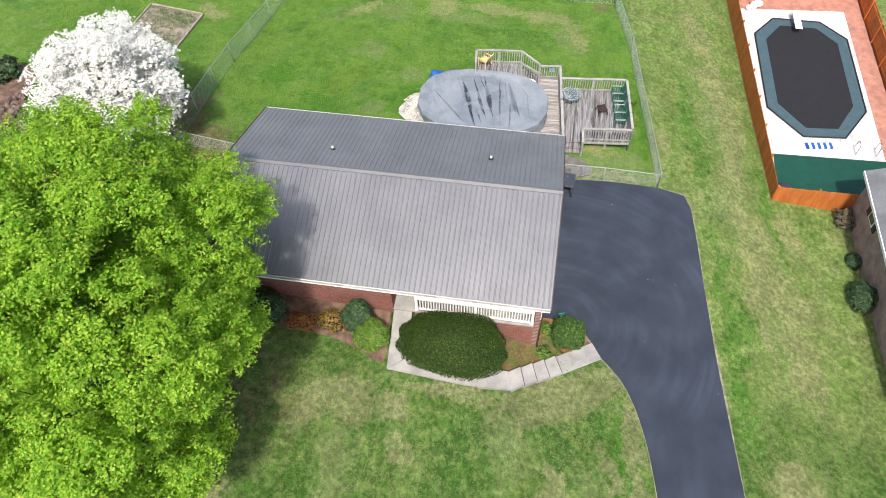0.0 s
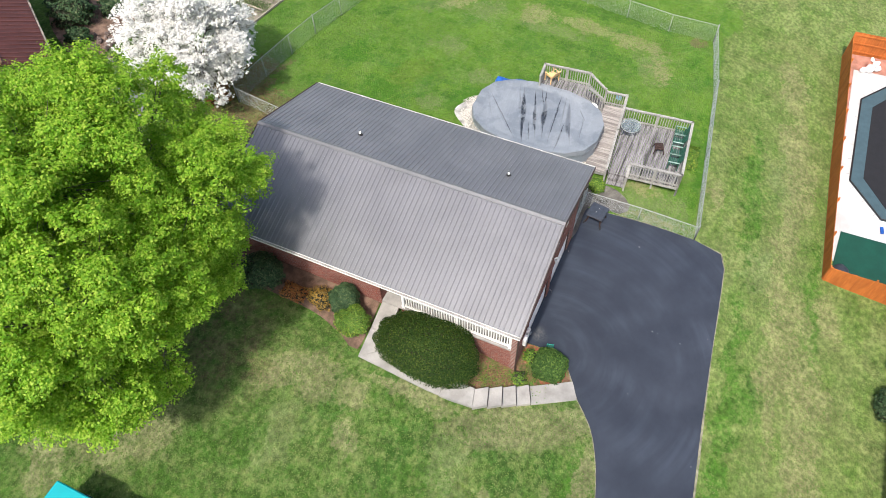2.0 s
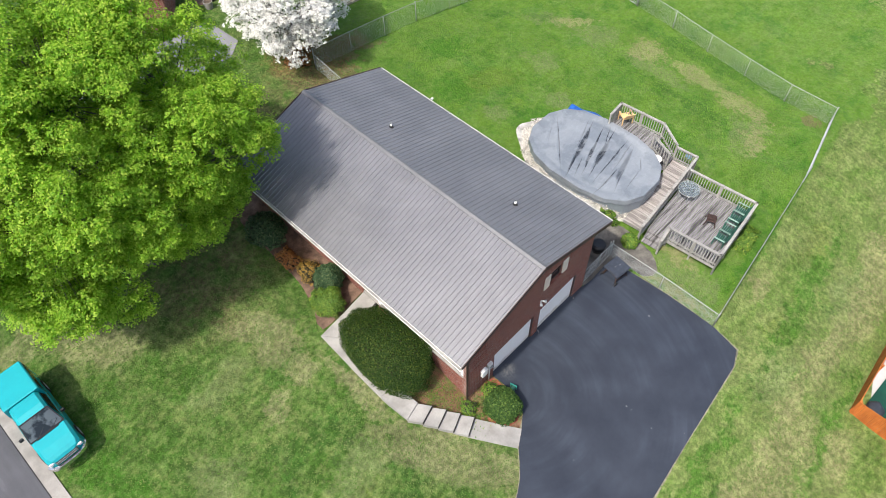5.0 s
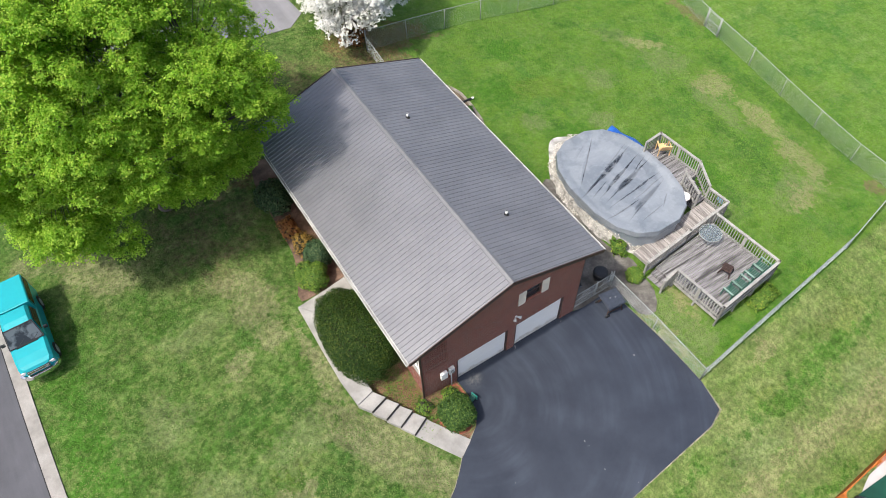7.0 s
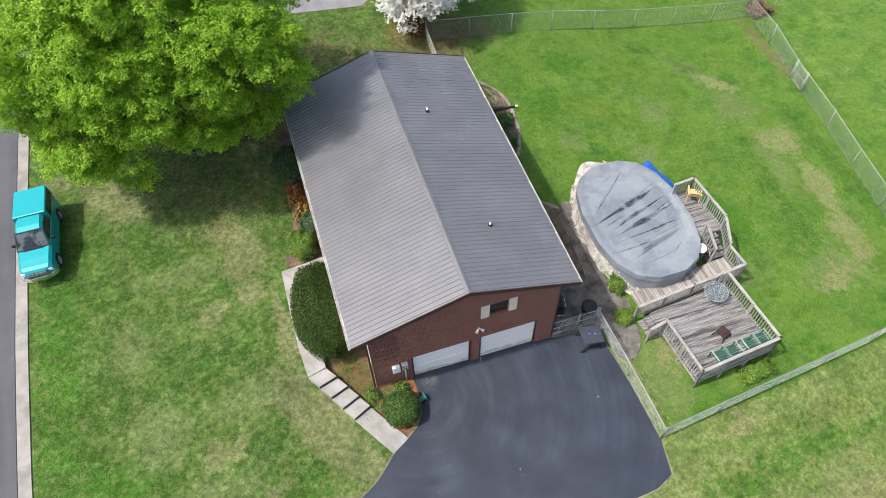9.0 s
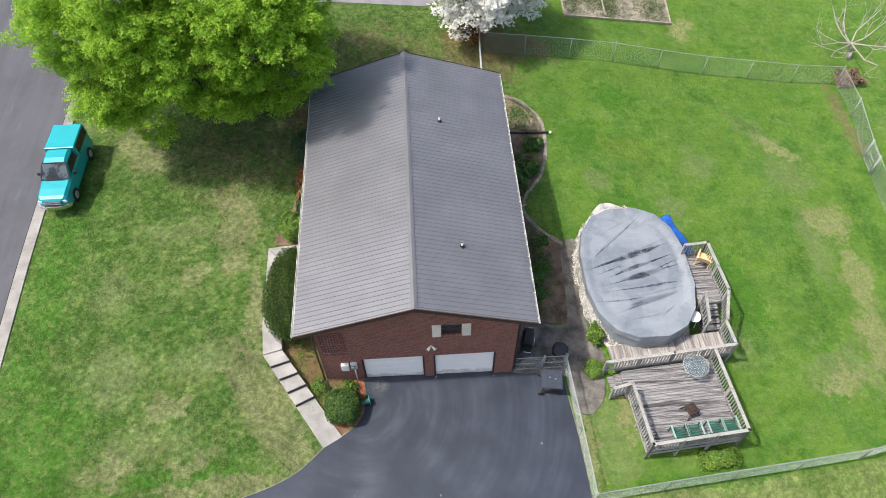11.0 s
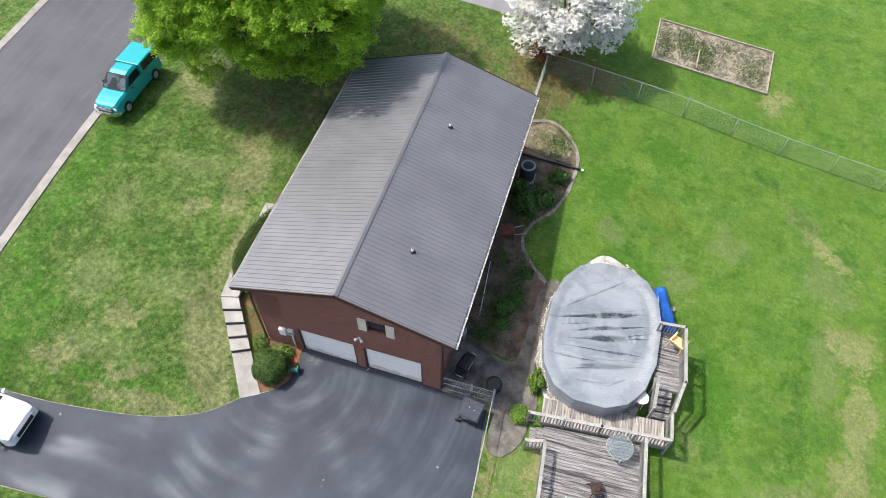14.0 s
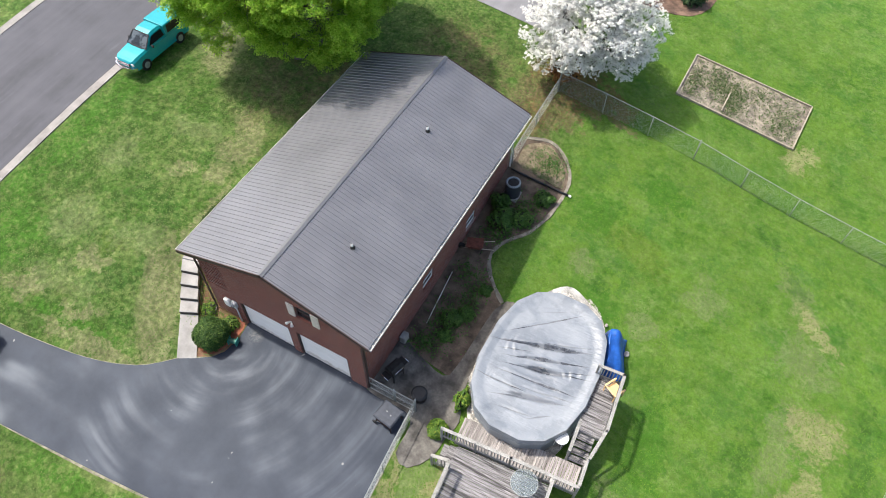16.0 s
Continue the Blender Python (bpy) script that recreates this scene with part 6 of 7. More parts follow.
for a in (-1, 1):
    for b in (-1, 1):
        bm = bmesh.new()
        beam(bm, (a * 0.42, b * 0.4, 0.0 if a > 0 else 0.1), (a * 0.34, b * 0.33, 0.52), 0.05, 0.05)
        part("leg", bm, RUST, cart)
    bm = bmesh.new()
    box(bm, -0.4, 0.4, a * 0.36 - 0.02, a * 0.36 + 0.02, 0.2, 0.25)
    part("stretcher", bm, RUST, cart)
    bm = bmesh.new()
    rod(bm, (-0.44, a * 0.43, 0.11), (-0.44, a * 0.49, 0.11), 0.11, seg=16)
    part("wheel", bm, BLACK, cart)

grill = thing("barbecue_grill", 5.0, 1.15, G(5, 1.15) + 0.05, "black gas barbecue grill with chrome rails on the shaded patio", "grill", turn=75)
hood = lofted([[(-0.36, -0.27, 0.82), (0.36, -0.27, 0.82), (0.36, 0.27, 0.82), (-0.36, 0.27, 0.82)], [(-0.36, -0.25, 0.98), (0.36, -0.25, 0.98), (0.36, 0.25, 0.98), (-0.36, 0.25, 0.98)], [(-0.34, -0.14, 1.1), (0.34, -0.14, 1.1), (0.34, 0.14, 1.1), (-0.34, 0.14, 1.1)]])
part("firebox", box(bmesh.new(), -0.35, 0.35, -0.26, 0.26, 0.6, 0.818, 0.02), IRON, grill)
hood = part("hood", hood, IRON, grill)
part("handle", rod(bmesh.new(), (-0.25, -0.31, 0.95), (0.25, -0.31, 0.95), 0.018), CHROME, hood, smooth=True)
for s in (-1, 1):
    part("side_shelf", box(bmesh.new(), min(s * 0.38, s * 0.62), max(s * 0.38, s * 0.62), -0.22, 0.22, 0.78, 0.81, 0.008), IRON, grill)
    part("side_rail", rod(bmesh.new(), (s * 0.65, -0.24, 0.83), (s * 0.65, 0.24, 0.83), 0.016), CHROME, grill, "chrome side rail", True)
    for yy in (-0.22, 0.22):
        part("leg", box(bmesh.new(), s * 0.3 - 0.025, s * 0.3 + 0.025, yy - 0.025, yy + 0.025, 0.0, 0.6), IRON, grill)

drum = thing("plastic_tub", 6.5, 0.75, G(6.5, 0.75) + 0.05, "wide black lidded plastic tub inside the gate", "tub")
bm = bmesh.new()
rod(bm, (0, 0, 0), (0, 0, 0.25), 0.3, 0.36, 24)
rod(bm, (0, 0, 0.25), (0, 0, 0.5), 0.36, 0.34, 24)
part("tub_body", bm, BLACK, drum)
part("lid", rod(bmesh.new(), (0, 0, 0.501), (0, 0, 0.56), 0.37, 0.28, 24), BLACK, drum)

ac = thing("heat_pump", 5.15, 13.0, G(5.15, 13.0) + 0.03, "round grey air-conditioning unit on the back bed", "air conditioner")
bm = bmesh.new()
rod(bm, (0, 0, 0.05), (0, 0, 0.92), 0.42, 0.42, 28)
part("casing", bm, GREY_PLASTIC, ac, smooth=False)
bm = bmesh.new()
ring(bm, [(0.35 * math.cos(k * math.pi / 12), 0.35 * math.sin(k * math.pi / 12), 0.93) for k in range(24)], 0.06, 8, True)
part("top_ring", bm, plain("pale_grey_steel", (0.3, 0.33, 0.36), 0.5, 0.2, 0.15, 3, 30), ac, "pale grey top ring", True)
bm = bmesh.new()
rod(bm, (0, 0, 0.9), (0, 0, 0.925), 0.31, seg=24)
part("fan_well", bm, BLACK, ac)
for k in range(4):
    bm = bmesh.new()
    box(bm, 0.03, 0.28, -0.05, 0.05, 0.928, 0.936, m=Matrix.Rotation(k * math.pi / 2, 4, "Z"))
    part("blade", bm, IRON, ac)
bm = bmesh.new()
box(bm, -0.45, 0.45, -0.45, 0.45, -0.05, 0.05, 0.01)
part("pad", bm, CONCRETE, ac)

# black drain pipe from the downspout across the bed
bm = bmesh.new()
pts = [(4.45, 14.35, 0), (5.4, 14.3, 0), (6.6, 14.25, 0), (7.9, 14.2, 0)]
ring(bm, [(x, y, G(x, y) + 0.12) for x, y, _ in pts], 0.06, 10)
pipe = lone("drain_pipe", bm, BLACK, "black corrugated drain pipe lying over the bed", "pipe", smooth=True)
bm = bmesh.new()
rod(bm, (7.9, 14.2, G(7.9, 14.2) + 0.12), (8.05, 14.2, G(8.0, 14.2) + 0.11), 0.07, seg=10)
part("outlet", bm, WHITE, pipe, "white outlet end")

# hand cart and long pole by the back wall
barrow = thing("wheelbarrow", 5.0, 9.05, G(5, 9.05) + 0.03, "rust-red wheelbarrow tipped beside the back wall", "wheelbarrow", turn=-70)
tray = lofted([[(-0.3, -0.45, 0.55), (0.3, -0.45, 0.55), (0.22, -0.3, 0.3), (-0.22, -0.3, 0.3)], [(-0.32, 0.4, 0.6), (0.32, 0.4, 0.6), (0.22, 0.25, 0.3), (-0.22, 0.25, 0.3)]])
part("tray", tray, plain("barrow_red", (0.17, 0.055, 0.035), 0.75, 0, 0.4, 5, 30), barrow)
for s in (-1, 1):
    bm = bmesh.new()
    rod(bm, (s * 0.12, -0.75, 0.2), (s * 0.28, 0.95, 0.52), 0.02)
    part("handle", bm, plain("barrow_handle", (0.45, 0.37, 0.28), 0.7), barrow, smooth=True)
    bm = bmesh.new()
    rod(bm, (s * 0.24, 0.35, 0.4), (s * 0.26, 0.3, 0.0), 0.016)
    part("leg", bm, IRON, barrow)
bm = bmesh.new()
rod(bm, (-0.04, -0.72, 0.19), (0.04, -0.72, 0.19), 0.19, seg=16)
part("wheel", bm, BLACK, barrow)
bm = bmesh.new()
rod(bm, (4.9, 4.2, G(4.9, 4.2) + 0.06), (4.62, 7.3, G(4.62, 7.3) + 0.12), 0.022)
lone("white_pole", bm, WHITE, "long white pool pole lying by the back wall", "pole", smooth=True)

ROCK = plain("pale_limestone", (0.4, 0.37, 0.32), 0.9, 0, 0.35, 8, 40, world=False, bump=0.8)
vent = thing("utility_box", 4.42, 2.94, G(4.42, 2.94), "small grey utility box against the back wall", "utility box")
part("case", box(bmesh.new(), -0.16, 0.12, -0.21, 0.21, -0.05, 0.5, 0.02), plain("utility_grey", (0.3, 0.3, 0.28), 0.6, 0.1, 0.2, 4, 30), vent)
part("cover", box(bmesh.new(), 0.121, 0.145, -0.18, 0.18, 0.03, 0.46, 0.008), plain("utility_cover", (0.36, 0.36, 0.34), 0.55, 0.1, 0.2, 4, 30), vent)

# blue tarp heaped beside the pool, with a pale block on it
bm = bmesh.new()
n = 26
rows = []
for i in range(n):
    row = []
    for j in range(n):
        u, v = i / (n - 1), j / (n - 1)
        x, y = 13.0 + 1.4 * u - 0.35 * v - 0.35 * u * v + 0.08 * math.sin(6 * v), 5.5 + 2.5 * v + 0.3 * u * v + 0.08 * math.sin(5 * u)
        edge = min(u, 1 - u, v, 1 - v) * 4
        z = G(x, y) + 0.05 + min(1, edge * 1.6) * (1.05 * (1 - u ** 3) + 0.14 + 0.07 * math.sin(9 * u + 4 * v) + 0.05 * math.sin(13 * v - 5 * u))
        row.append(bm.verts.new((x, y, z)))
    rows.append(row)
for i in range(n - 1):
    for j in range(n - 1):
        bm.faces.new((rows[i][j], rows[i + 1][j], rows[i + 1][j + 1], rows[i][j + 1]))
for f in bm.faces:
    f.smooth = True
lone("blue_tarp", bm, BLUE_TARP, "crumpled blue tarp heaped beside the pool", "tarp", smooth=True)
for x, y, s in ((13.9, 7.5, 0.13), (12.85, 8.05, 0.1), (12.5, 8.35, 0.08)):
    bm = bmesh.new()
    bmesh.ops.create_icosphere(bm, subdivisions=2, radius=s, matrix=Matrix.Diagonal((1, 1.3, 0.5, 1)))
    for v in bm.verts:
        v.co *= 1 + 0.2 * noise.noise(v.co * 6 + Vector((x, y, 0)))
    lone("pale_rock", bm, ROCK, "pale rough rock in the pool gravel", "rock", "pool rocks", at=(x, y, G(x, y) + 0.12))

bm = bmesh.new()
for k in range(7):
    t = k / 6
    p, q = (14.2, 0.42 + 0.3 * t, LOW + 0.95), (14.3, 0.42 + 0.3 * t, LOW + 0.45 + 0.05 * math.sin(9 * t))
    beam(bm, p, q, 0.055, 0.02)
bmesh.ops.remove_doubles(bm, verts=bm.verts, dist=0.004)
lone("hanging_towel", bm, plain("pale_blue_cloth", (0.28, 0.5, 0.62), 0.8), "pale blue towel hung over the deck railing", "towel")

# plastic step by the corner shrub
bench = thing("hose_cart", -2.5, -1.15, G(-2.5, -1.15) + 0.04, "teal plastic hose reel cart at the corner shrub", "hose cart", turn=15)
bm = bmesh.new()
box(bm, -0.22, 0.22, -0.05, 0.05, 0.22, 0.32, 0.02)
part("frame", bm, TEAL_PLASTIC, bench)
for s in (-1, 1):
    bm = bmesh.new()
    box(bm, s * 0.2 - 0.02, s * 0.2 + 0.02, -0.17, 0.17, 0.0, 0.36, 0.01)
    part("side", bm, TEAL_PLASTIC, bench)
bm = bmesh.new()
rod(bm, (-0.17, 0, 0.2), (0.17, 0, 0.2), 0.13, seg=14)
part("reel", bm, GREEN_PLASTIC, bench)

# gate between the garage corner and the fence
gate = thing("chain_link_gate", 4.3, 0.1, 0.0, "galvanised chain-link gate beside the garage", "gate")
for a, b in ((0.0, 1.28), (1.36, 2.3)):
    bm = bmesh.new()
    for p, q in (((a, 0, 0.06), (b, 0, 0.06)), ((a, 0, 1.15), (b, 0, 1.15)), ((a, 0, 0.06), (a, 0, 1.15)), ((b, 0, 0.06), (b, 0, 1.15)), ((a, 0, 0.6), (b, 0, 0.6))):
        rod(bm, p, q, 0.022)
    leaf = part("gate_leaf", bm, GALV, gate, smooth=True)
    bm = bmesh.new()
    k = a
    while k < b:
        rod(bm, (k, 0, 0.08), (min(k + 0.5, b), 0, 0.08 + min(0.5, b - k) * 2.1), 0.0026, seg=3)
        rod(bm, (k, 0, 1.13), (min(k + 0.5, b), 0, 1.13 - min(0.5, b - k) * 2.1), 0.0026, seg=3)
        k += 0.05
    tagged(part("mesh_fabric", bm, WIRE, leaf), kind="stuff")
for x in (1.32, 2.36):
    bm = bmesh.new()
    rod(bm, (x, 0, -0.2), (x, 0, 1.3), 0.035)
    part("post", bm, GALV, gate, smooth=True)

# pebble edging along the back bed
wide = []
for k, p in enumerate(back_edge):
    a, b = Vector(back_edge[max(k - 1, 0)]), Vector(back_edge[min(k + 1, len(back_edge) - 1)])
    d = (b - a).normalized()
    w = 0.09 + 0.05 * noise.noise(Vector((p[0], p[1], 0)) * 1.7)
    wide.append(((p[0] + d.y * w, p[1] - d.x * w), (p[0] - d.y * w, p[1] + d.x * w)))
lone("bed_edging", drape([p for p, _ in wide] + [q for _, q in wide[::-1]], 0.06, 0.5, 0.08), plain("edging_earth", (0.25, 0.225, 0.18), 0.95, 0, 0.5, 2.5, 16, bump=0.8), "low worn earth and stone edging round the back bed", "edging", kind="structure")

# planting behind the house and by the pool
LOWGREEN = leafy("bed_leaves", (0.03, 0.085, 0.015), (0.07, 0.16, 0.025), (0.12, 0.22, 0.04), 0.5, 0.25)
for k, (x, y, r, h) in enumerate(((5.5, 11.2, 0.75, 0.95), (6.45, 11.6, 0.55, 0.7), (6.9, 13.3, 0.5, 0.6), (5.9, 4.9, 0.45, 0.55), (6.35, 5.5, 0.4, 0.45), (6.0, 4.0, 0.3, 0.35), (6.6, 7.1, 0.3, 0.35), (4.9, 12.1, 0.5, 0.7))):
    shrub("bed_shrub", x, y, r, r * 0.9, h, int(2600 * r), 0.07, LOWGREEN, "loose green shrub in the bed behind the house", 30 + k, rough=0.3, shape=(1.0, 0.45))
shrub("deck_shrub", 12.75, -4.4, 0.95, 0.42, 0.55, 2600, 0.06, BRIGHT, "low yellow-green shrub along the deck skirt", 55, rough=0.25, turn=5)
shrub("step_shrub", 7.95, -0.2, 0.45, 0.45, 0.7, 1800, 0.05, BRIGHT, "round yellow-green shrub beside the deck steps", 51, rough=0.1)
shrub("pool_shrub", 8.3, 1.5, 0.3, 0.45, 0.75, 900, 0.07, BRIGHT, "small ragged shrub between pool and path", 52, rough=0.35)
shrub("low_shrub", -3.2, -0.45, 0.4, 0.35, 0.4, 700, 0.05, BRIGHT, "low green plant at the house corner", 53, rough=0.3)
shrub("low_shrub", -4.55, -0.35, 0.4, 0.35, 0.25, 500, 0.05, BRIGHT, "low green plant at the house corner", 54, rough=0.3)

rnd = np.random.RandomState(44)
cover_xy = []
for cx, cy, sx, sy, k in ((5.7, 4.6, 0.5, 0.9, 900), (6.2, 6.6, 0.35, 0.8, 500), (5.3, 7.6, 0.4, 0.5, 300), (6.4, 12.4, 0.5, 0.6, 500), (5.6, 10.4, 0.5, 0.5, 500), (6.3, 15.6, 0.6, 0.5, 600), (5.2, 3.2, 0.5, 0.25, 300)):
    cover_xy.append(rnd.normal(size=(k, 2)) * (sx, sy) + (cx, cy))
cover_xy = np.concatenate(cover_xy)
cover_xy = cover_xy[(cover_xy[:, 0] > 4.4) & (cover_xy[:, 0] < 7.3)]
cover_z = ground_heights(cover_xy[:, 0], cover_xy[:, 1]) + rnd.uniform(0.05, 0.22, len(cover_xy))
ob = new("bed_weeds", leaf_mesh("bed_weeds", np.column_stack([cover_xy, cover_z]), rnd.normal(size=(len(cover_xy), 3)) * 0.6 + np.array([0, 0, 1.0]), rnd.uniform(0.03, 0.085, len(cover_xy)), (1.0, 0.5), LOWGREEN))
tagged(ob, "scattered low green weeds in the back bed", "weeds", kind="stuff")

weed_xy = np.concatenate([rnd.normal(size=(k, 2)) * (sx, sy) + (cx, cy) for cx, cy, sx, sy, k in ((-4.9, 0.4, 0.5, 0.7, 500), (-4.6, -0.8, 0.35, 0.4, 350), (-5.4, 1.2, 0.3, 0.3, 150), (-3.3, -0.5, 0.3, 0.25, 200))])
weed_xy = weed_xy[(weed_xy[:, 0] < -2.8) & ((weed_xy[:, 0] < -4.3) | (weed_xy[:, 1] < -0.1))]
weed_z = ground_heights(weed_xy[:, 0], weed_xy[:, 1]) + rnd.uniform(0.05, 0.16, len(weed_xy))
ob = new("porch_weeds", leaf_mesh("porch_weeds", np.column_stack([weed_xy, weed_z]), rnd.normal(size=(len(weed_xy), 3)) * 0.6 + np.array([0, 0, 1.0]), rnd.uniform(0.025, 0.06, len(weed_xy)), (1.0, 0.5), BRIGHT))
tagged(ob, "scattered weeds in the bare bed by the porch", "weeds", kind="stuff")

# vegetable bed beyond the fence
veg = thing("vegetable_bed", 14.0, 26.5, G(14, 26.5), "timber-edged vegetable bed gone to weeds", "garden bed")
cs = [(10.44, 24.5), (17.7, 24.45), (17.9, 28.15), (10.5, 28.3)]
TIMBER = plain("pale_timber", (0.36, 0.32, 0.24), 0.85, 0, 0.3, 4, 25)
vb = Vector((14.0, 26.5, G(14, 26.5)))
bm = drape(cs, 0.05, 0.6, 0.1)
for v in bm.verts:
    v.co -= vb
part("soil", bm, plain("weedy_soil", (0.3, 0.26, 0.2), 0.95, 0, 0.6, 2.4, 14, bump=0.9), veg)
for (ax, ay), (bx, by) in zip(cs, cs[1:] + cs[:1]):
    bm = bmesh.new()
    beam(bm, Vector((ax, ay, G(ax, ay) + 0.1)) - vb, Vector((bx, by, G(bx, by) + 0.1)) - vb, 0.07, 0.14)
    part("edge_timber", bm, TIMBER, veg)
bm = bmesh.new()
beam(bm, Vector((13.2, 24.7, G(13.2, 24.7) + 0.2)) - vb, Vector((13.25, 26.3, G(13.2, 26.3) + 0.2)) - vb, 0.07, 0.07)
part("stake", bm, TIMBER, veg)
rnd = np.random.RandomState(5)
n = 26000
u, v = rnd.uniform(0.02, 0.98, n), rnd.uniform(0.03, 0.97, n)
lush = sum(k * np.exp(-((u - a) / p) ** 2 - ((v - b) / q) ** 2) for a, b, p, q, k in ((0.08, 0.45, 0.06, 0.3, 0.8), (0.26, 0.62, 0.08, 0.3, 0.9), (0.42, 0.48, 0.09, 0.25, 1.0), (0.45, 0.2, 0.06, 0.2, 0.6), (0.86, 0.4, 0.12, 0.4, 0.45), (0.62, 0.75, 0.08, 0.2, 0.3)))
keep = rnd.uniform(size=n) < 0.08 + 0.75 * lush
u, v = u[keep], v[keep]
px, py = 10.47 + 7.3 * u, 24.5 + (3.78 - 0.12 * u) * v
pz = ground_heights(px, py) + rnd.uniform(0.05, 0.2, len(px)) - vb.z
WEED = leafy("weeds", (0.07, 0.13, 0.035), (0.12, 0.18, 0.06), (0.42, 0.38, 0.26), 0.7, 0.2, 0.2, 0.6)
ob = new("weed_cover", leaf_mesh("weed_cover", np.stack([px - vb.x, py - vb.y, pz], 1), rnd.normal(size=(len(px), 3)) + np.array([0, 0, 0.4]), rnd.uniform(0.03, 0.085, len(px)), (1.0, 0.35), WEED))
ob.parent = veg
tagged(ob, kind="stuff")


# ---- vehicles ----
def wheel(parent, x, y, r, w, s):
    bm = bmesh.new()
    rod(bm, (x - w / 2, y, r), (x + w / 2, y, r), r, seg=24)
    bmesh.ops.bevel(bm, geom=[e for e in bm.edges if len(e.link_faces) == 2 and e.calc_face_angle(0) > 1.0], offset=0.035, segments=2, affect="EDGES")
    t = part("wheel", bm, RUBBER, parent, "black tyre on a steel rim", True)
    bm = bmesh.new()
    rod(bm, (x + s * (w / 2 - 0.03), y, r), (x + s * (w / 2 + 0.012), y, r), r * 0.62, r * 0.55, 18)
    part("rim", bm, GALV, t)


RUBBER = plain("tyre_rubber", (0.02, 0.02, 0.021), 0.85, 0, 0.3, 8, 40)
TEAL = plain("teal_car_paint", (0.01, 0.33, 0.375), 0.24, 0.1, 0.06, 2, 60, bump=0.0, spec=0.6)
CAR_WHITE = plain("white_car_paint", (0.8, 0.8, 0.8), 0.18, 0, 0.04, 2, 60, bump=0.0, spec=0.6)
LENS_GLASS = glass_material("headlight_lens", (0.45, 0.46, 0.47))
CAR_GLASS = glass_material("car_glass", (0.02, 0.024, 0.028))
# pale blots in the glass colour stand in for sky reflections
screen = Nodes("windscreen_glass")
SCREEN_GLASS = screen.done(screen.mix(screen.noise(2.4, 3, 0.5, lo=0.45, hi=0.56), (0.03, 0.042, 0.052), (0.17, 0.21, 0.235)), 0.05, 0, 0.9)

truck = thing("pickup_truck", -17.56, 11.2, G(-17.8, 11.5) + 0.06, "teal pickup truck with a matching bed cap, parked on the verge", "truck", turn=0.0)
truck.scale = (0.91, 0.965, 1.0)
hw = 0.86
secs = [slab(-2.36, hw - 0.3, hw - 0.34, 0.5, 0.84, 0.12), slab(-2.28, hw - 0.1, hw - 0.16, 0.45, 0.95, 0.12), slab(-2.12, hw - 0.01, hw - 0.08, 0.38, 1.03, 0.12), slab(-1.7, hw, hw - 0.06, 0.36, 1.09, 0.12), slab(-1.0, hw, hw - 0.04, 0.36, 1.14, 0.1), slab(-0.9, hw, hw - 0.03, 0.36, 1.14), slab(2.2, hw, hw - 0.03, 0.38, 1.12), slab(2.26, hw - 0.03, hw - 0.06, 0.45, 1.1)]
part("body", lofted(secs), TEAL, truck, "glossy teal truck body")
cab = [slab(-1.14, hw - 0.06, hw - 0.08, 1.1, 1.15, 0.02), slab(-0.5, hw - 0.07, hw - 0.2, 1.1, 1.7, 0.12), slab(-0.2, hw - 0.07, hw - 0.2, 1.1, 1.77, 0.12), slab(0.3, hw - 0.07, hw - 0.2, 1.1, 1.76, 0.12), slab(0.46, hw - 0.07, hw - 0.2, 1.1, 1.7, 0.12)]
c = part("cab", lofted(cab), TEAL, truck)
bm = bmesh.new()
vs = [bm.verts.new(p) for p in ((-0.75, -1.12, 1.18), (0.75, -1.12, 1.18), (0.62, -0.52, 1.695), (-0.62, -0.52, 1.695))]
bm.faces.new(vs)
bmesh.ops.solidify(bm, geom=bm.faces[:], thickness=-0.02)
ws = part("windscreen", bm, SCREEN_GLASS, c, "grey windscreen with pale reflections painted into the glass colour")
bm = bmesh.new()
corners = [Vector(p) for p in ((-0.77, -1.135, 1.165), (0.77, -1.135, 1.165), (0.64, -0.515, 1.705), (-0.64, -0.515, 1.705))]
for p, q in zip(corners, corners[1:] + corners[:1]):
    beam(bm, p, q, 0.05, 0.03)
part("seal", bm, BLACK, ws, "black rubber windscreen seal")
for s in (-0.35, 0.3):
    bm = bmesh.new()
    rod(bm, (s, -1.13, 1.195), (s + 0.34, -0.98, 1.325), 0.012, seg=5)
    part("wiper", bm, BLACK, ws)
for s in (-1, 1):
    bm = bmesh.new()
    vs = [bm.verts.new(p) for p in ((s * 0.8, -0.85, 1.2), (s * 0.8, 0.4, 1.2), (s * 0.7, 0.36, 1.6), (s * 0.7, -0.42, 1.6))]
    bm.faces.new(vs)
    bmesh.ops.solidify(bm, geom=bm.faces[:], thickness=0.016)
    part("side_window", bm, CAR_GLASS, c)
    bm = bmesh.new()
    box(bm, min(s * 0.88, s * 1.06), max(s * 0.88, s * 1.06), -0.8, -0.7, 1.12, 1.28, 0.02)
    part("mirror", bm, BLACK, truck)
    bm = bmesh.new()
    box(bm, s * 0.62 - 0.14, s * 0.62 + 0.14, -2.325, -2.27, 0.7, 0.86, 0.015)
    part("headlight", bm, LENS_GLASS, truck)
    for y in (-1.5, 1.42):
        wheel(truck, s * 0.78, y, 0.36, 0.22, s)
cap = [slab(0.5, hw - 0.02, hw - 0.05, 1.12, 1.73, 0.05), slab(0.54, hw - 0.02, hw - 0.05, 1.12, 1.75, 0.05), slab(2.24, hw - 0.02, hw - 0.05, 1.12, 1.73, 0.05), slab(2.28, hw - 0.02, hw - 0.06, 1.12, 1.7, 0.05)]
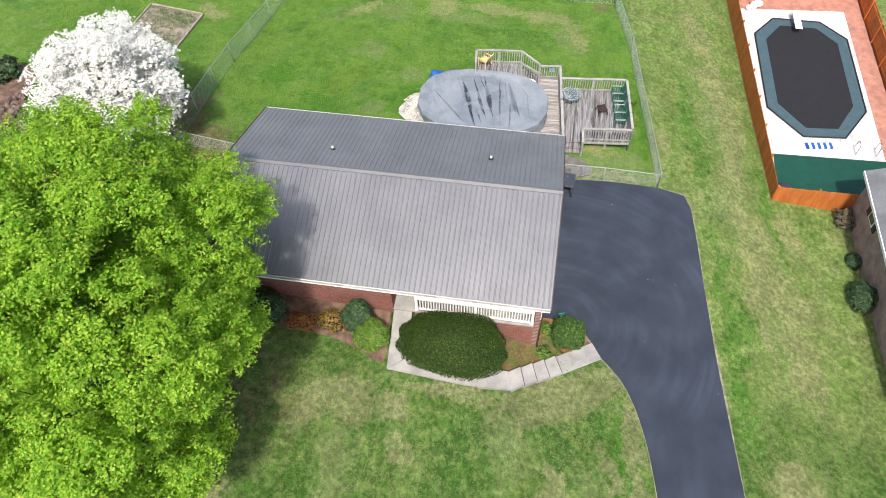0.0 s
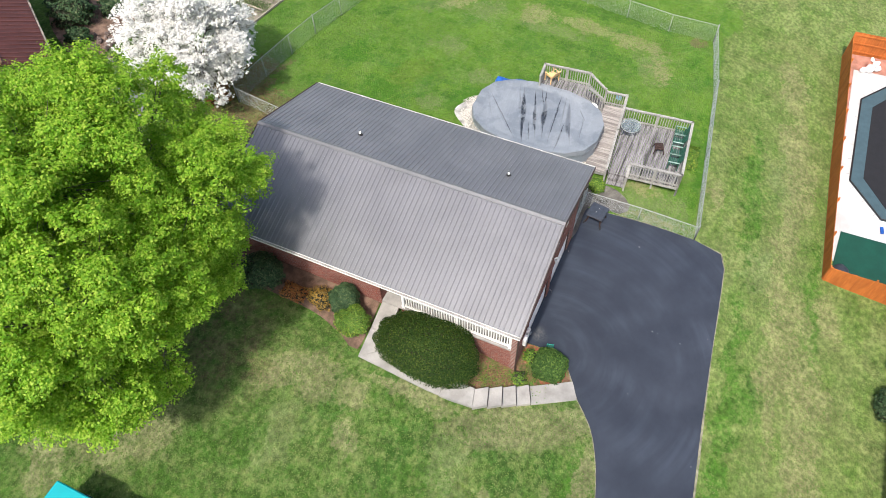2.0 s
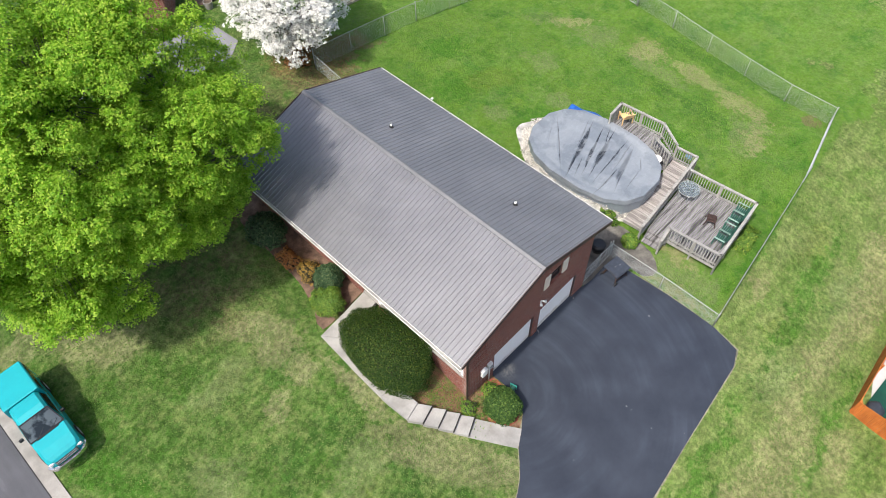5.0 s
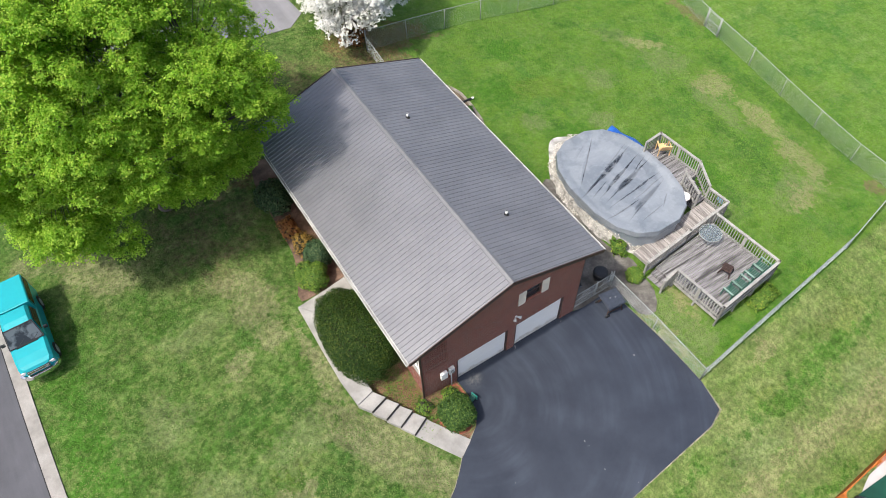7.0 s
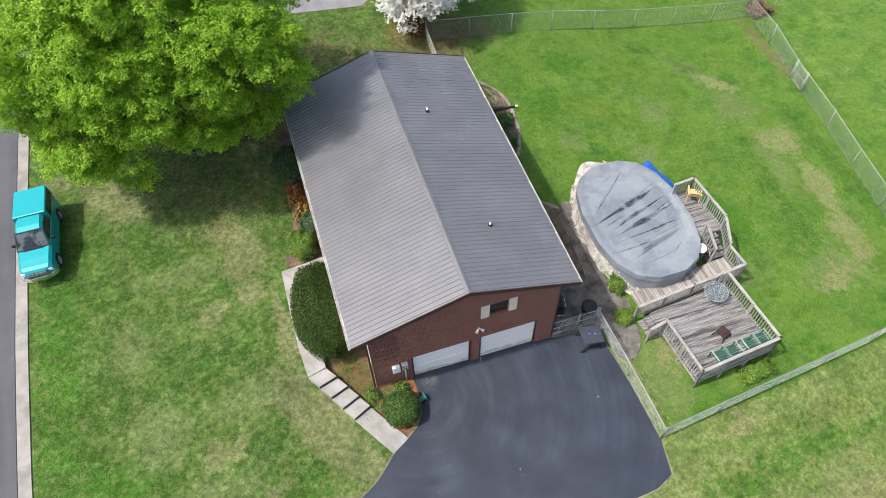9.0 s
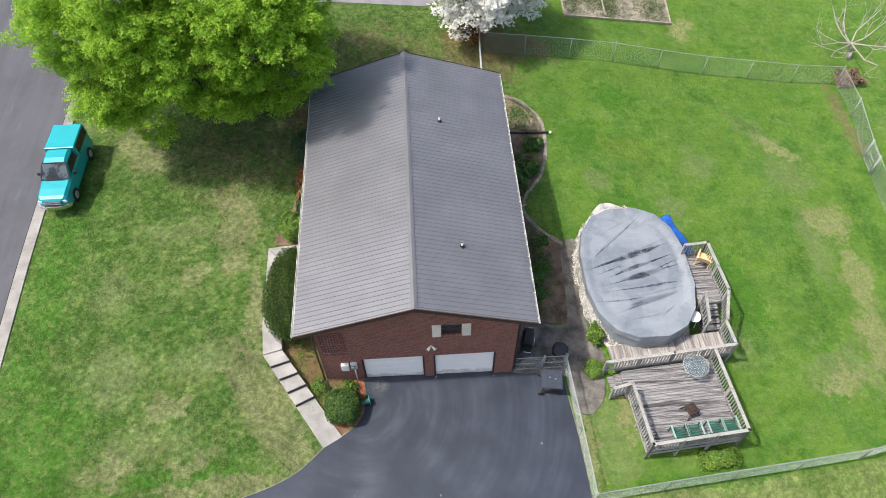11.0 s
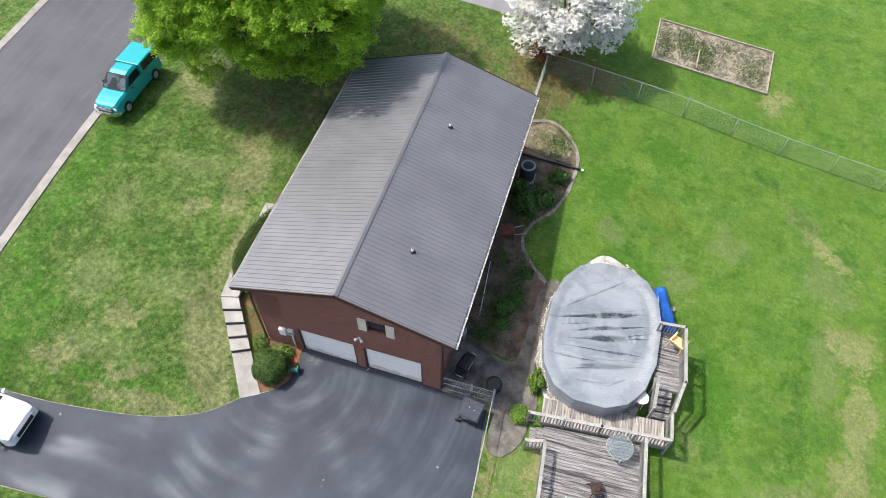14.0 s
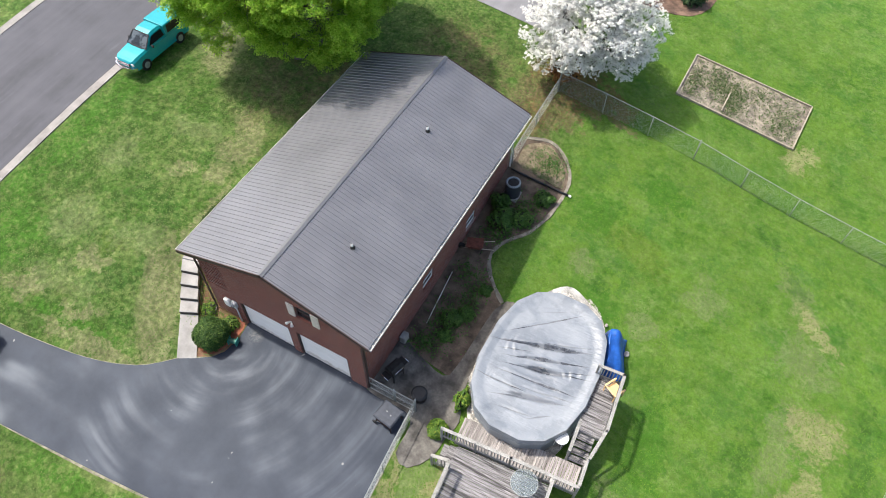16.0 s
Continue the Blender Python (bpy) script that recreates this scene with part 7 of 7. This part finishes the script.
cp = part("bed_cap", lofted(cap), TEAL, truck, "flat-topped teal bed cap")
for s in (-1, 1):
    bm = bmesh.new()
    vs = [bm.verts.new(p) for p in ((s * 0.852, 0.66, 1.2), (s * 0.852, 2.16, 1.2), (s * 0.832, 2.14, 1.68), (s * 0.832, 0.7, 1.68))]
    bm.faces.new(vs)
    bmesh.ops.solidify(bm, geom=bm.faces[:], thickness=0.012)
    part("cap_window", bm, CAR_GLASS, cp)
bm = bmesh.new()
box(bm, -0.6, 0.6, 0.475, 0.5, 1.25, 1.6, 0.005)
part("rear_window", bm, CAR_GLASS, c)
bm = bmesh.new()
box(bm, -0.5, 0.5, -1.2, -1.145, 1.12, 1.16, 0.005)
part("wiper_cowl", bm, BLACK, truck)
bm = bmesh.new()
box(bm, -0.1, 0.1, 2.24, 2.3, 1.6, 1.66, 0.01)
part("latch", bm, BLACK, cp)
bm = bmesh.new()
front = [(-0.86, -2.2), (-0.7, -2.4), (-0.35, -2.5), (0.35, -2.5), (0.7, -2.4), (0.86, -2.2)]
for (ax, ay), (bx, by) in zip(front, front[1:]):
    beam(bm, (ax, ay, 0.52), (bx, by, 0.52), 0.1, 0.2)
part("front_bumper", bm, CHROME, truck, "chrome front bumper")
bm = bmesh.new()
box(bm, -0.5, 0.5, -2.42, -2.3, 0.66, 0.84, 0.02)
gr = part("grille", bm, BLACK, truck, "black grille with chrome bars")
for z in (0.72, 0.78, 0.84):
    bm = bmesh.new()
    box(bm, -0.48, 0.48, -2.436, -2.421, z - 0.014, z + 0.014)
    part("grille_bar", bm, CHROME, gr)
bm = bmesh.new()
box(bm, -0.82, 0.82, 2.27, 2.4, 0.45, 0.62, 0.02)
part("rear_bumper", bm, CHROME, truck)

car = thing("white_car", -14.45, -7.15, G(-14.4, -7.15) + 0.06, "white car parked on the black driveway", "car", turn=90.0)
hw = 0.92
secs = [slab(-2.25, hw - 0.25, hw - 0.28, 0.4, 0.72), slab(-2.15, hw - 0.08, hw - 0.12, 0.3, 0.88), slab(-1.9, hw, hw - 0.06, 0.25, 0.98), slab(-0.85, hw, hw - 0.04, 0.22, 1.08), slab(1.7, hw, hw - 0.05, 0.22, 1.1), slab(2.25, hw - 0.08, hw - 0.12, 0.3, 1.0)]
part("body", lofted(secs), CAR_WHITE, car, "glossy white car body")
cab = [slab(-0.9, hw - 0.1, hw - 0.12, 1.02, 1.09, 0.03), slab(-0.15, hw - 0.1, hw - 0.24, 1.02, 1.6, 0.12), slab(0.5, hw - 0.1, hw - 0.22, 1.02, 1.68, 0.12), slab(1.6, hw - 0.1, hw - 0.24, 1.02, 1.6, 0.12), slab(2.15, hw - 0.12, hw - 0.16, 1.0, 1.1, 0.04)]
c = part("cabin", lofted(cab), CAR_WHITE, car)
bm = bmesh.new()
vs = [bm.verts.new(p) for p in ((-0.76, -0.86, 1.12), (0.76, -0.86, 1.12), (0.6, -0.2, 1.585), (-0.6, -0.2, 1.585))]
bm.faces.new(vs)
bmesh.ops.solidify(bm, geom=bm.faces[:], thickness=-0.02)
part("windscreen", bm, CAR_GLASS, c)
for s in (-1, 1):
    bm = bmesh.new()
    vs = [bm.verts.new(p) for p in ((s * 0.835, -0.6, 1.12), (s * 0.835, 1.7, 1.14), (s * 0.72, 1.45, 1.55), (s * 0.72, -0.05, 1.55))]
    bm.faces.new(vs)
    bmesh.ops.solidify(bm, geom=bm.faces[:], thickness=0.016)
    part("side_window", bm, CAR_GLASS, c)
    bm = bmesh.new()
    box(bm, min(s * 0.9, s * 1.1), max(s * 0.9, s * 1.1), -0.75, -0.62, 1.0, 1.15, 0.03)
    part("mirror", bm, CAR_WHITE, car)
    bm = bmesh.new()
    box(bm, s * 0.66 - 0.14, s * 0.66 + 0.14, -2.2, -1.98, 0.72, 0.9, 0.04)
    part("headlight", bm, LENS_GLASS, car)
    for y in (-1.4, 1.4):
        wheel(car, s * 0.82, y, 0.34, 0.22, s)
bm = bmesh.new()
box(bm, -0.5, 0.5, -2.29, -2.2, 0.5, 0.74, 0.02)
part("grille", bm, BLACK, car)


# ---- neighbours: fenced pool yard and house to the south-east ----
CEDAR = wood_material("orange_stained_fence", (0.62, 0.2, 0.045), (0.44, 0.12, 0.03), (1.0, 1.0, 0.15), 0.3, 0.7)
PALE = plain("pale_pool_concrete", (0.5, 0.49, 0.485), 0.8, 0, 0.18, 0.8, 25)
PAVER = plain("pink_pavers", (0.4, 0.19, 0.14), 0.9, 0, 0.3, 2, 14)
MESH_DARK = plain("dark_mesh_cover", (0.012, 0.012, 0.014), 0.75, 0, 0.2, 2, 40)
MESH_EDGE = plain("slate_cover_edge", (0.05, 0.088, 0.105), 0.6, 0, 0.15, 2, 30)
GREEN_TARP = plain("dark_green_tarp", (0.004, 0.055, 0.034), 0.6, 0, 0.2, 1.5, 25)
FLOOR = -2.62


def level(outline, z, thick, material, name, parent=None, label="", category="", kind=""):
    bm = bmesh.new()
    f = bm.faces.new([bm.verts.new((x, y, z)) for x, y in outline])
    bmesh.ops.triangulate(bm, faces=[f])
    made = bmesh.ops.extrude_face_region(bm, geom=bm.faces[:])
    for v in made["geom"]:
        if isinstance(v, bmesh.types.BMVert):
            v.co.z -= thick
    if parent:
        return part(name, bm, material, parent, label)
    return lone(name, bm, material, label, category, kind=kind)


level([(8.75, -12.95), (28.6, -12.1), (29.6, -21.2), (9.0, -21.4)], FLOOR, 1.2, PAVER, "pool_yard_paving", label="pinkish paved yard inside the board fence", category="paving", kind="structure")
level([(8.9, -13.1), (27.0, -12.7), (27.5, -20.0), (9.0, -20.1)], FLOOR + 0.03, 0.3, PALE, "pool_surround", label="pale concrete pool surround", category="paving", kind="structure")
np_pool = thing("neighbour_pool", 20.2, -16.6, FLOOR + 0.03, "in-ground pool under a dark mesh winter cover", "swimming pool")
hexa = [(24.2, -13.4), (26.1, -14.85), (26.05, -18.1), (24.3, -19.7), (17.0, -19.7), (14.45, -18.05), (14.25, -15.45), (16.65, -13.5)]
loc = [(x - 20.2, y + 16.6) for x, y in hexa]
level(loc, 0.035, 0.03, MESH_EDGE, "cover_border", np_pool, "slate blue cover border")
inn = [(x * 0.86, y * 0.76) for x, y in loc]
level(inn, 0.05, 0.012, MESH_DARK, "cover_mesh", np_pool, "black mesh pool cover")
for (ax, ay), (bx, by) in zip(loc, loc[1:] + loc[:1]):
    part("cover_hem", rod(bmesh.new(), (ax * 0.99, ay * 0.99, 0.05), (bx * 0.99, by * 0.99, 0.05), 0.05, seg=6), IRON, np_pool)
for k in range(8):
    (ax, ay), (bx, by) = loc[k], loc[(k + 1) % 8]
    m = 6 if math.hypot(bx - ax, by - ay) > 5 else 3
    for s in range(m):
        f = (s + 0.5) / m
        px, py = ax + (bx - ax) * f, ay + (by - ay) * f
        bm = bmesh.new()
        beam(bm, (px, py, 0.045), (px * 1.05, py * 1.07, 0.02), 0.03, 0.01)
        part("strap", bm, GALV, np_pool)
board = thing("diving_board", 25.7, -16.3, FLOOR + 0.03, "white diving board at the covered pool", "diving board")
bm = bmesh.new()
box(bm, -1.3, 0.7, -0.24, 0.24, 0.5, 0.55, 0.015)
part("board", bm, WHITE, board)
bm = bmesh.new()
box(bm, 0.1, 0.6, -0.2, 0.2, 0.0, 0.5, 0.02)
part("stand", bm, GALV, board)
level([(9.0, -13.3), (12.55, -13.5), (12.75, -20.05), (9.0, -20.05)], FLOOR + 0.08, 0.045, GREEN_TARP, "green_tarp", label="dark green tarp spread over the yard", category="tarp")
mat_ = thing("striped_lounger", 13.6, -16.3, FLOOR + 0.035, "blue and white striped pool float", "pool float", turn=8)
for k in range(9):
    bm = bmesh.new()
    box(bm, -0.24, 0.24, -0.8 + k * 0.18, -0.63 + k * 0.18, 0.0, 0.09, 0.02)
    part("stripe", bm, BLUE_TARP if k % 2 == 0 else WHITE, mat_)
for x, y in ((13.2, -18.4), (13.2, -19.6)):
    lad = thing("pool_handrail", x, y, FLOOR + 0.03, "chrome pool hand rail", "hand rail", "pool hand rails")
    bm = bmesh.new()
    ring(bm, [(0, 0, 0), (0, 0, 0.6), (0.1, 0, 0.75), (0.3, 0, 0.78), (0.5, 0, 0.6), (0.55, 0, 0.1)], 0.025, 8)
    part("tube", bm, CHROME, lad, smooth=True)
bm = bmesh.new()
bmesh.ops.create_icosphere(bm, subdivisions=3, radius=0.5, matrix=Matrix.Diagonal((1.2, 0.8, 0.5, 1)))
for v in bm.verts:
    v.co *= 1 + 0.25 * noise.noise(v.co * 3)
lone("grey_bag", bm, GREY_PLASTIC, "dark grey plastic bag beside the board fence", "bag", smooth=True, at=(9.5, -13.75, FLOOR + 0.3))
lump = thing("white_garden_ornament", 27.2, -13.6, FLOOR, "white plaster garden ornament on the paving", "ornament")
bm = bmesh.new()
for p, r in (((0, 0, 0.25), 0.3), ((0.25, -0.45, 0.2), 0.22), ((0.15, -0.2, 0.6), 0.2), ((-0.25, 0.4, 0.2), 0.2), ((0.1, 0.1, 0.85), 0.14)):
    bmesh.ops.create_icosphere(bm, subdivisions=2, radius=r, matrix=Matrix.Translation(p))
for v in bm.verts:
    v.co *= 1 + 0.2 * noise.noise(v.co * 4)
part("figure", bm, WHITE, lump, smooth=True)


def board_fence(name, p, q, h, label):
    f = thing(name, p[0], p[1], FLOOR, label, "fence", "board fence")
    d = Vector((q[0] - p[0], q[1] - p[1], 0))
    l = d.length
    n = int(l / 0.142)
    bm = bmesh.new()
    box(bm, -0.068, 0.068, -0.011, 0.011, -0.7, h, 0.0)
    me = solid("board", bm, CEDAR)
    turn = Matrix.Rotation(math.atan2(d.y, d.x), 4, "Z")
    for k in range(n):
        piece("board", me, f, Matrix.Translation(d * ((k + 0.5) / n) + Vector((0, 0, random.uniform(-0.012, 0.012)))) @ turn)
    side = Vector((-d.y, d.x, 0)).normalized() * (-0.035)
    for z in (0.2, h / 2, h - 0.2):
        part("rail", beam(bmesh.new(), side + Vector((0, 0, z)), d + side + Vector((0, 0, z)), 0.04, 0.09), CEDAR, f)
    m = max(1, round(l / 2.4))
    for k in range(m + 1):
        c = d * (k / m) + side * 2.4
        bm = bmesh.new()
        box(bm, c.x - 0.045, c.x + 0.045, c.y - 0.045, c.y + 0.045, -0.7, h + 0.04)
        part("post", bm, CEDAR, f)


FH = 1.35
board_fence("board_fence_north", (8.7, -12.9), (28.75, -11.95), FH, "tall orange-stained board fence beside the lawn")
board_fence("board_fence_west", (8.72, -17.5), (8.7, -12.92), FH, "orange-stained board fence beside the brick house")
board_fence("board_fence_east", (28.75, -11.97), (29.3, -21.2), FH + 0.3, "orange-stained board fence behind the pool yard")
board_fence("board_fence_south", (29.3, -21.3), (9.0, -21.6), FH + 0.2, "orange-stained board fence behind the pool yard")

# the brick house to the south
nh = thing("neighbour_house", 2.05, -21.4, -2.6, "brick house with a grey shingle roof", "house")
GREY_BRICK = plain("weathered_brick", (0.3, 0.215, 0.185), 0.9, 0, 0.3, 1.5, 9, bump=0.4)
SHINGLE = plain("grey_shingles", (0.15, 0.155, 0.165), 0.9, 0, 0.25, 1.0, 12, bump=0.5)
w_ = bmesh.new()
box(w_, -12.0, 6.6, -5.0, 4.15, -1.5, 3.0)
part("wall", w_, GREY_BRICK, nh)
bm = bmesh.new()
box(bm, 4.0, 4.8, 4.155, 4.2, 1.75, 2.72)
win = part("window", bm, WHITE, nh)
bm = bmesh.new()
box(bm, 4.08, 4.72, 4.2, 4.215, 1.83, 2.64)
part("pane", bm, GLASS, win)
for x0 in (3.6, 4.84):
    bm = bmesh.new()
    box(bm, x0, x0 + 0.36, 4.155, 4.21, 1.72, 2.75, 0.01)
    part("shutter", bm, BLACK, win, "black window shutter")
bm = bmesh.new()
sec = [(4.5, 2.85), (4.5, 3.0), (-0.5, 5.0), (-5.65, 3.0), (-5.65, 2.85), (-0.5, 4.85)]
a_ = [bm.verts.new((-12.5, y, z)) for y, z in sec]
b_ = [bm.verts.new((6.95, y, z)) for y, z in sec]
for i in range(6):
    j = (i + 1) % 6
    bm.faces.new((a_[i], b_[i], b_[j], a_[j]))
bm.faces.new(a_[::-1])
bm.faces.new(b_)
rf = part("roof", bm, SHINGLE, nh, "grey shingle roof")
bm = bmesh.new()
box(bm, -12.5, 6.97, 4.502, 4.56, 2.8, 2.98)
part("fascia", bm, WHITE, rf)
bm = bmesh.new()
vs = [bm.verts.new(p) for p in ((6.59, 4.1, 3.0), (6.59, -0.5, 4.84), (6.59, -4.95, 3.0), (6.4, 4.1, 3.0), (6.4, -0.5, 4.84), (6.4, -4.95, 3.0))]
bm.faces.new(vs[:3])
bm.faces.new(vs[3:][::-1])
part("gable_end", bm, GREY_BRICK, nh)
shrub("foundation_shrub", 7.9, -16.85, 0.7, 0.5, 0.9, 1500, 0.07, leafy("winter_twigs", (0.16, 0.13, 0.09), (0.22, 0.18, 0.12), (0.12, 0.12, 0.06)), "bare brownish shrub beside the brick house", 61, rough=0.3)
shrub("foundation_shrub", 2.4, -16.75, 0.9, 0.7, 1.2, 2500, 0.06, HOLLY, "dark round shrub beside the brick house", 62)
shrub("foundation_shrub", 5.0, -16.9, 0.5, 0.4, 0.6, 1000, 0.06, HOLLY, "dark low shrub beside the brick house", 63)

# the house beyond the blossom tree
FAR = (-0.8, 30.95)
fh = thing("far_house", *FAR, G(*FAR), "dark brick house with a red-brown ribbed metal roof", "house", turn=56.3)
bm = bmesh.new()
box(bm, -1.0, 12.0, -2.05, 2.05, -0.6, 2.6)
part("wall", bm, BRICK_X, fh)
RED_METAL = plain("red_brown_roof_metal", (0.08, 0.027, 0.022), 0.5, 0.1, 0.3, 1.0, 10)
bm = bmesh.new()
sec = [(2.35, 2.55), (2.35, 2.63), (0, 3.6), (-2.35, 2.63), (-2.35, 2.55), (0, 3.45)]
a_ = [bm.verts.new((-1.3, y, z)) for y, z in sec]
b_ = [bm.verts.new((12.3, y, z)) for y, z in sec]
for i in range(6):
    j = (i + 1) % 6
    bm.faces.new((a_[i], b_[i], b_[j], a_[j]))
bm.faces.new(a_[::-1])
bm.faces.new(b_)
far_roof = part("roof", bm, RED_METAL, fh, "red-brown ribbed metal roof")
far_rib = solid("rib", beam(bmesh.new(), (0, -2.34, 2.645), (0, -0.05, 3.59), 0.06, 0.05), plain("pale_red_rib", (0.12, 0.048, 0.04), 0.5, 0.1, 0.2, 3, 20))
for k in range(33):
    piece("rib", far_rib, far_roof, Matrix.Translation((-1.1 + k * 0.4, 0, 0)))
    piece("rib", far_rib, far_roof, Matrix.Translation((-1.1 + k * 0.4, 0, 0)) @ Matrix.Rotation(math.pi, 4, "Z"))
part("ridge_cap", beam(bmesh.new(), (-1.3, 0, 3.62), (12.3, 0, 3.62), 0.3, 0.05), plain("faded_ridge_cap", (0.22, 0.1, 0.08), 0.5, 0.1, 0.2, 3, 20), far_roof, "faded pink ridge cap")
part("gutter", box(bmesh.new(), -1.3, 12.3, -2.46, -2.36, 2.52, 2.62, 0.01), plain("leafy_gutter", (0.22, 0.19, 0.16), 0.8, 0, 0.8, 3, 9), far_roof)
for k, (x, y, r, h) in enumerate(((3.3, 29.6, 0.3, 0.5), (3.9, 30.2, 0.24, 0.4), (4.2, 29.3, 0.2, 0.35))):
    pot = thing("planter", x, y, G(x, y), "grey planter pot beside the far house", "planter", "far planters")
    bm = bmesh.new()
    rod(bm, (0, 0, -0.05), (0, 0, h), r * 0.75, r, 16)
    part("pot", bm, CONCRETE if k != 1 else IRON, pot)
    part("soil", rod(bmesh.new(), (0, 0, h + 0.001), (0, 0, h + 0.02), r * 0.85, seg=16), SOIL, pot)
far_bed = curve_points([(3.0, 30.2), (6.0, 30.6), (9.0, 31.5), (10.0, 34.0), (9.0, 37.0), (6.0, 36.0), (4.0, 33.0)], 0.8, True)
lone("far_planting_bed", drape(far_bed, 0.03, 0.8, 0.05), BROWN_MULCH, "red-brown mulch bed beside the far house", "planting bed", kind="structure")
rnd = random.Random(12)
bm = bmesh.new()
for _ in range(46):
    px, py, r = rnd.gauss(5.4, 0.75), rnd.gauss(31.0, 0.45), rnd.uniform(0.08, 0.24)
    m = Matrix.Translation((px, py, G(px, py) + r * 0.5)) @ Euler((rnd.uniform(0, 3), rnd.uniform(0, 3), rnd.uniform(0, 3))).to_matrix().to_4x4() @ Matrix.Diagonal((1, rnd.uniform(0.6, 1.2), rnd.uniform(0.4, 0.8), 1))
    bmesh.ops.create_icosphere(bm, subdivisions=1, radius=r, matrix=m)
lone("rubble_heap", bm, plain("brown_rubble", (0.2, 0.15, 0.13), 0.95, 0, 0.6, 3, 12, bump=0.8), "heap of brown rubble and roots at the far bed", "rubble", kind="stuff")
for k, (x, y, r) in enumerate(((6.6, 34.2, 1.3), (8.6, 33.0, 0.8), (4.8, 32.4, 0.7), (7.8, 36.2, 1.2))):
    shrub("far_shrub", x, y, r, r, r * 1.3, int(1800 * r), 0.1, HOLLY, "grey-green shrub near the far house", 70 + k, rough=0.3)


# leafless gnarled tree outside the fence corner
def bare_tree(x, y, label, seed, height=2.6, reach=3.9, limbs=8):
    rnd = random.Random(seed)
    t = thing("bare_tree", x, y, G(x, y), label, "tree")
    bm = bmesh.new()
    rod(bm, (0, 0, -0.2), (-0.1, 0.1, 0.5), 0.2, 0.13, 10)
    rod(bm, (-0.1, 0.1, 0.5), (-0.25, 0.25, 1.1), 0.13, 0.1, 10)
    part("trunk", bm, DEAD_BARK, t, smooth=True)

    def grow(bm, p, d, l, r, depth):
        steps = 3
        for _ in range(steps):
            q = p + d * (l / steps)
            rod(bm, p, q, r, r * 0.82, 6 if r > 0.03 else 4)
            r *= 0.82
            p = q
            d = (d + Vector((rnd.uniform(-0.35, 0.35), rnd.uniform(-0.35, 0.35), rnd.uniform(-0.15, 0.3)))).normalized()
            if depth and rnd.random() < 0.95:
                side = (d + Vector((rnd.uniform(-1, 1), rnd.uniform(-1, 1), rnd.uniform(-0.2, 0.6)))).normalized()
                grow(bm, p, side, l * rnd.uniform(0.45, 0.7), r * 0.65, depth - 1)
    for k in range(limbs):
        a = 2 * math.pi * k / limbs + rnd.uniform(-0.3, 0.3)
        bm = bmesh.new()
        grow(bm, Vector((-0.25, 0.25, rnd.uniform(0.9, 1.1))), Vector((math.cos(a), math.sin(a), rnd.uniform(0.12, 0.5))).normalized(), rnd.uniform(0.75, 1.0) * reach * 0.85, 0.05, 3)
        part("limb", bm, DEAD_BARK, t)


DEAD_BARK = plain("pale_dead_bark", (0.36, 0.33, 0.29), 0.95, 0, 0.4, 5, 25, world=False, bump=0.8)
bare_tree(29.4, 21.8, "leafless gnarled tree with pale branches outside the fence", 6)
shrub("brown_brush", 28.6, 19.9, 0.9, 0.7, 0.7, 1500, 0.07, leafy("dead_leaves", (0.16, 0.1, 0.06), (0.25, 0.17, 0.11), (0.33, 0.25, 0.17), 0.8, 0.15), "heap of brown brush at the bare tree", 61, rough=0.35)


# ---- loose blades over the lawns ----
def inside_outline(px, py, outline):
    hit = np.zeros(len(px), bool)
    n = len(outline)
    for i in range(n):
        (ax, ay), (bx, by) = outline[i][:2], outline[(i + 1) % n][:2]
        cross = (ay > py) != (by > py)
        with np.errstate(divide="ignore", invalid="ignore"):
            hit ^= cross & (px < (bx - ax) * (py - ay) / (by - ay + 1e-12) + ax)
    return hit


rnd = np.random.RandomState(21)
count = 270000
px, py = rnd.uniform(-18.3, 29.0, count), rnd.uniform(-15.0, 34.0, count)
keep = np.ones(count, bool)
for o in (drive_outline, lane, front_bed, porch_bed, back_bed, patio, gravel, far_bed, cs, [(-4.4, -0.1), (4.4, -0.1), (4.4, 14.7), (-4.4, 14.7)], [(8.6, -12.85), (29, -11.9), (29.4, -21), (8.6, -21)], [(-7.45, 6.6), (-4.2, 6.6), (-4.2, 5.6), (-6.2, 5.4), (-6.1, 1.1), (-3.4, -2.6), (-4.3, -3.2), (-7.05, 0.9), (-7.5, 3.8)], [(9.1, -4.3), (13.6, -3.9), (13.3, 0.2), (14.4, 0.4), (14.6, 5.2), (9.0, 5.0)], [(-5, -30), (8.7, -30), (8.7, -17.7), (-5, -17.9)]):
    keep &= ~inside_outline(px, py, o)
px, py = px[keep], py[keep]
pz = ground_heights(px, py) + 0.025
ob = new("grass_blades", leaf_mesh("grass_blades", np.stack([px, py, pz], 1), rnd.normal(size=(len(px), 3)) * np.array([1, 1, 0.7]) * 0.7 + np.array([0, 0, 1.1]), rnd.uniform(0.028, 0.058, len(px)), (1.0, 0.38), BLADES))
tagged(ob, "short mown grass blades over the lawn", "grass", kind="stuff")
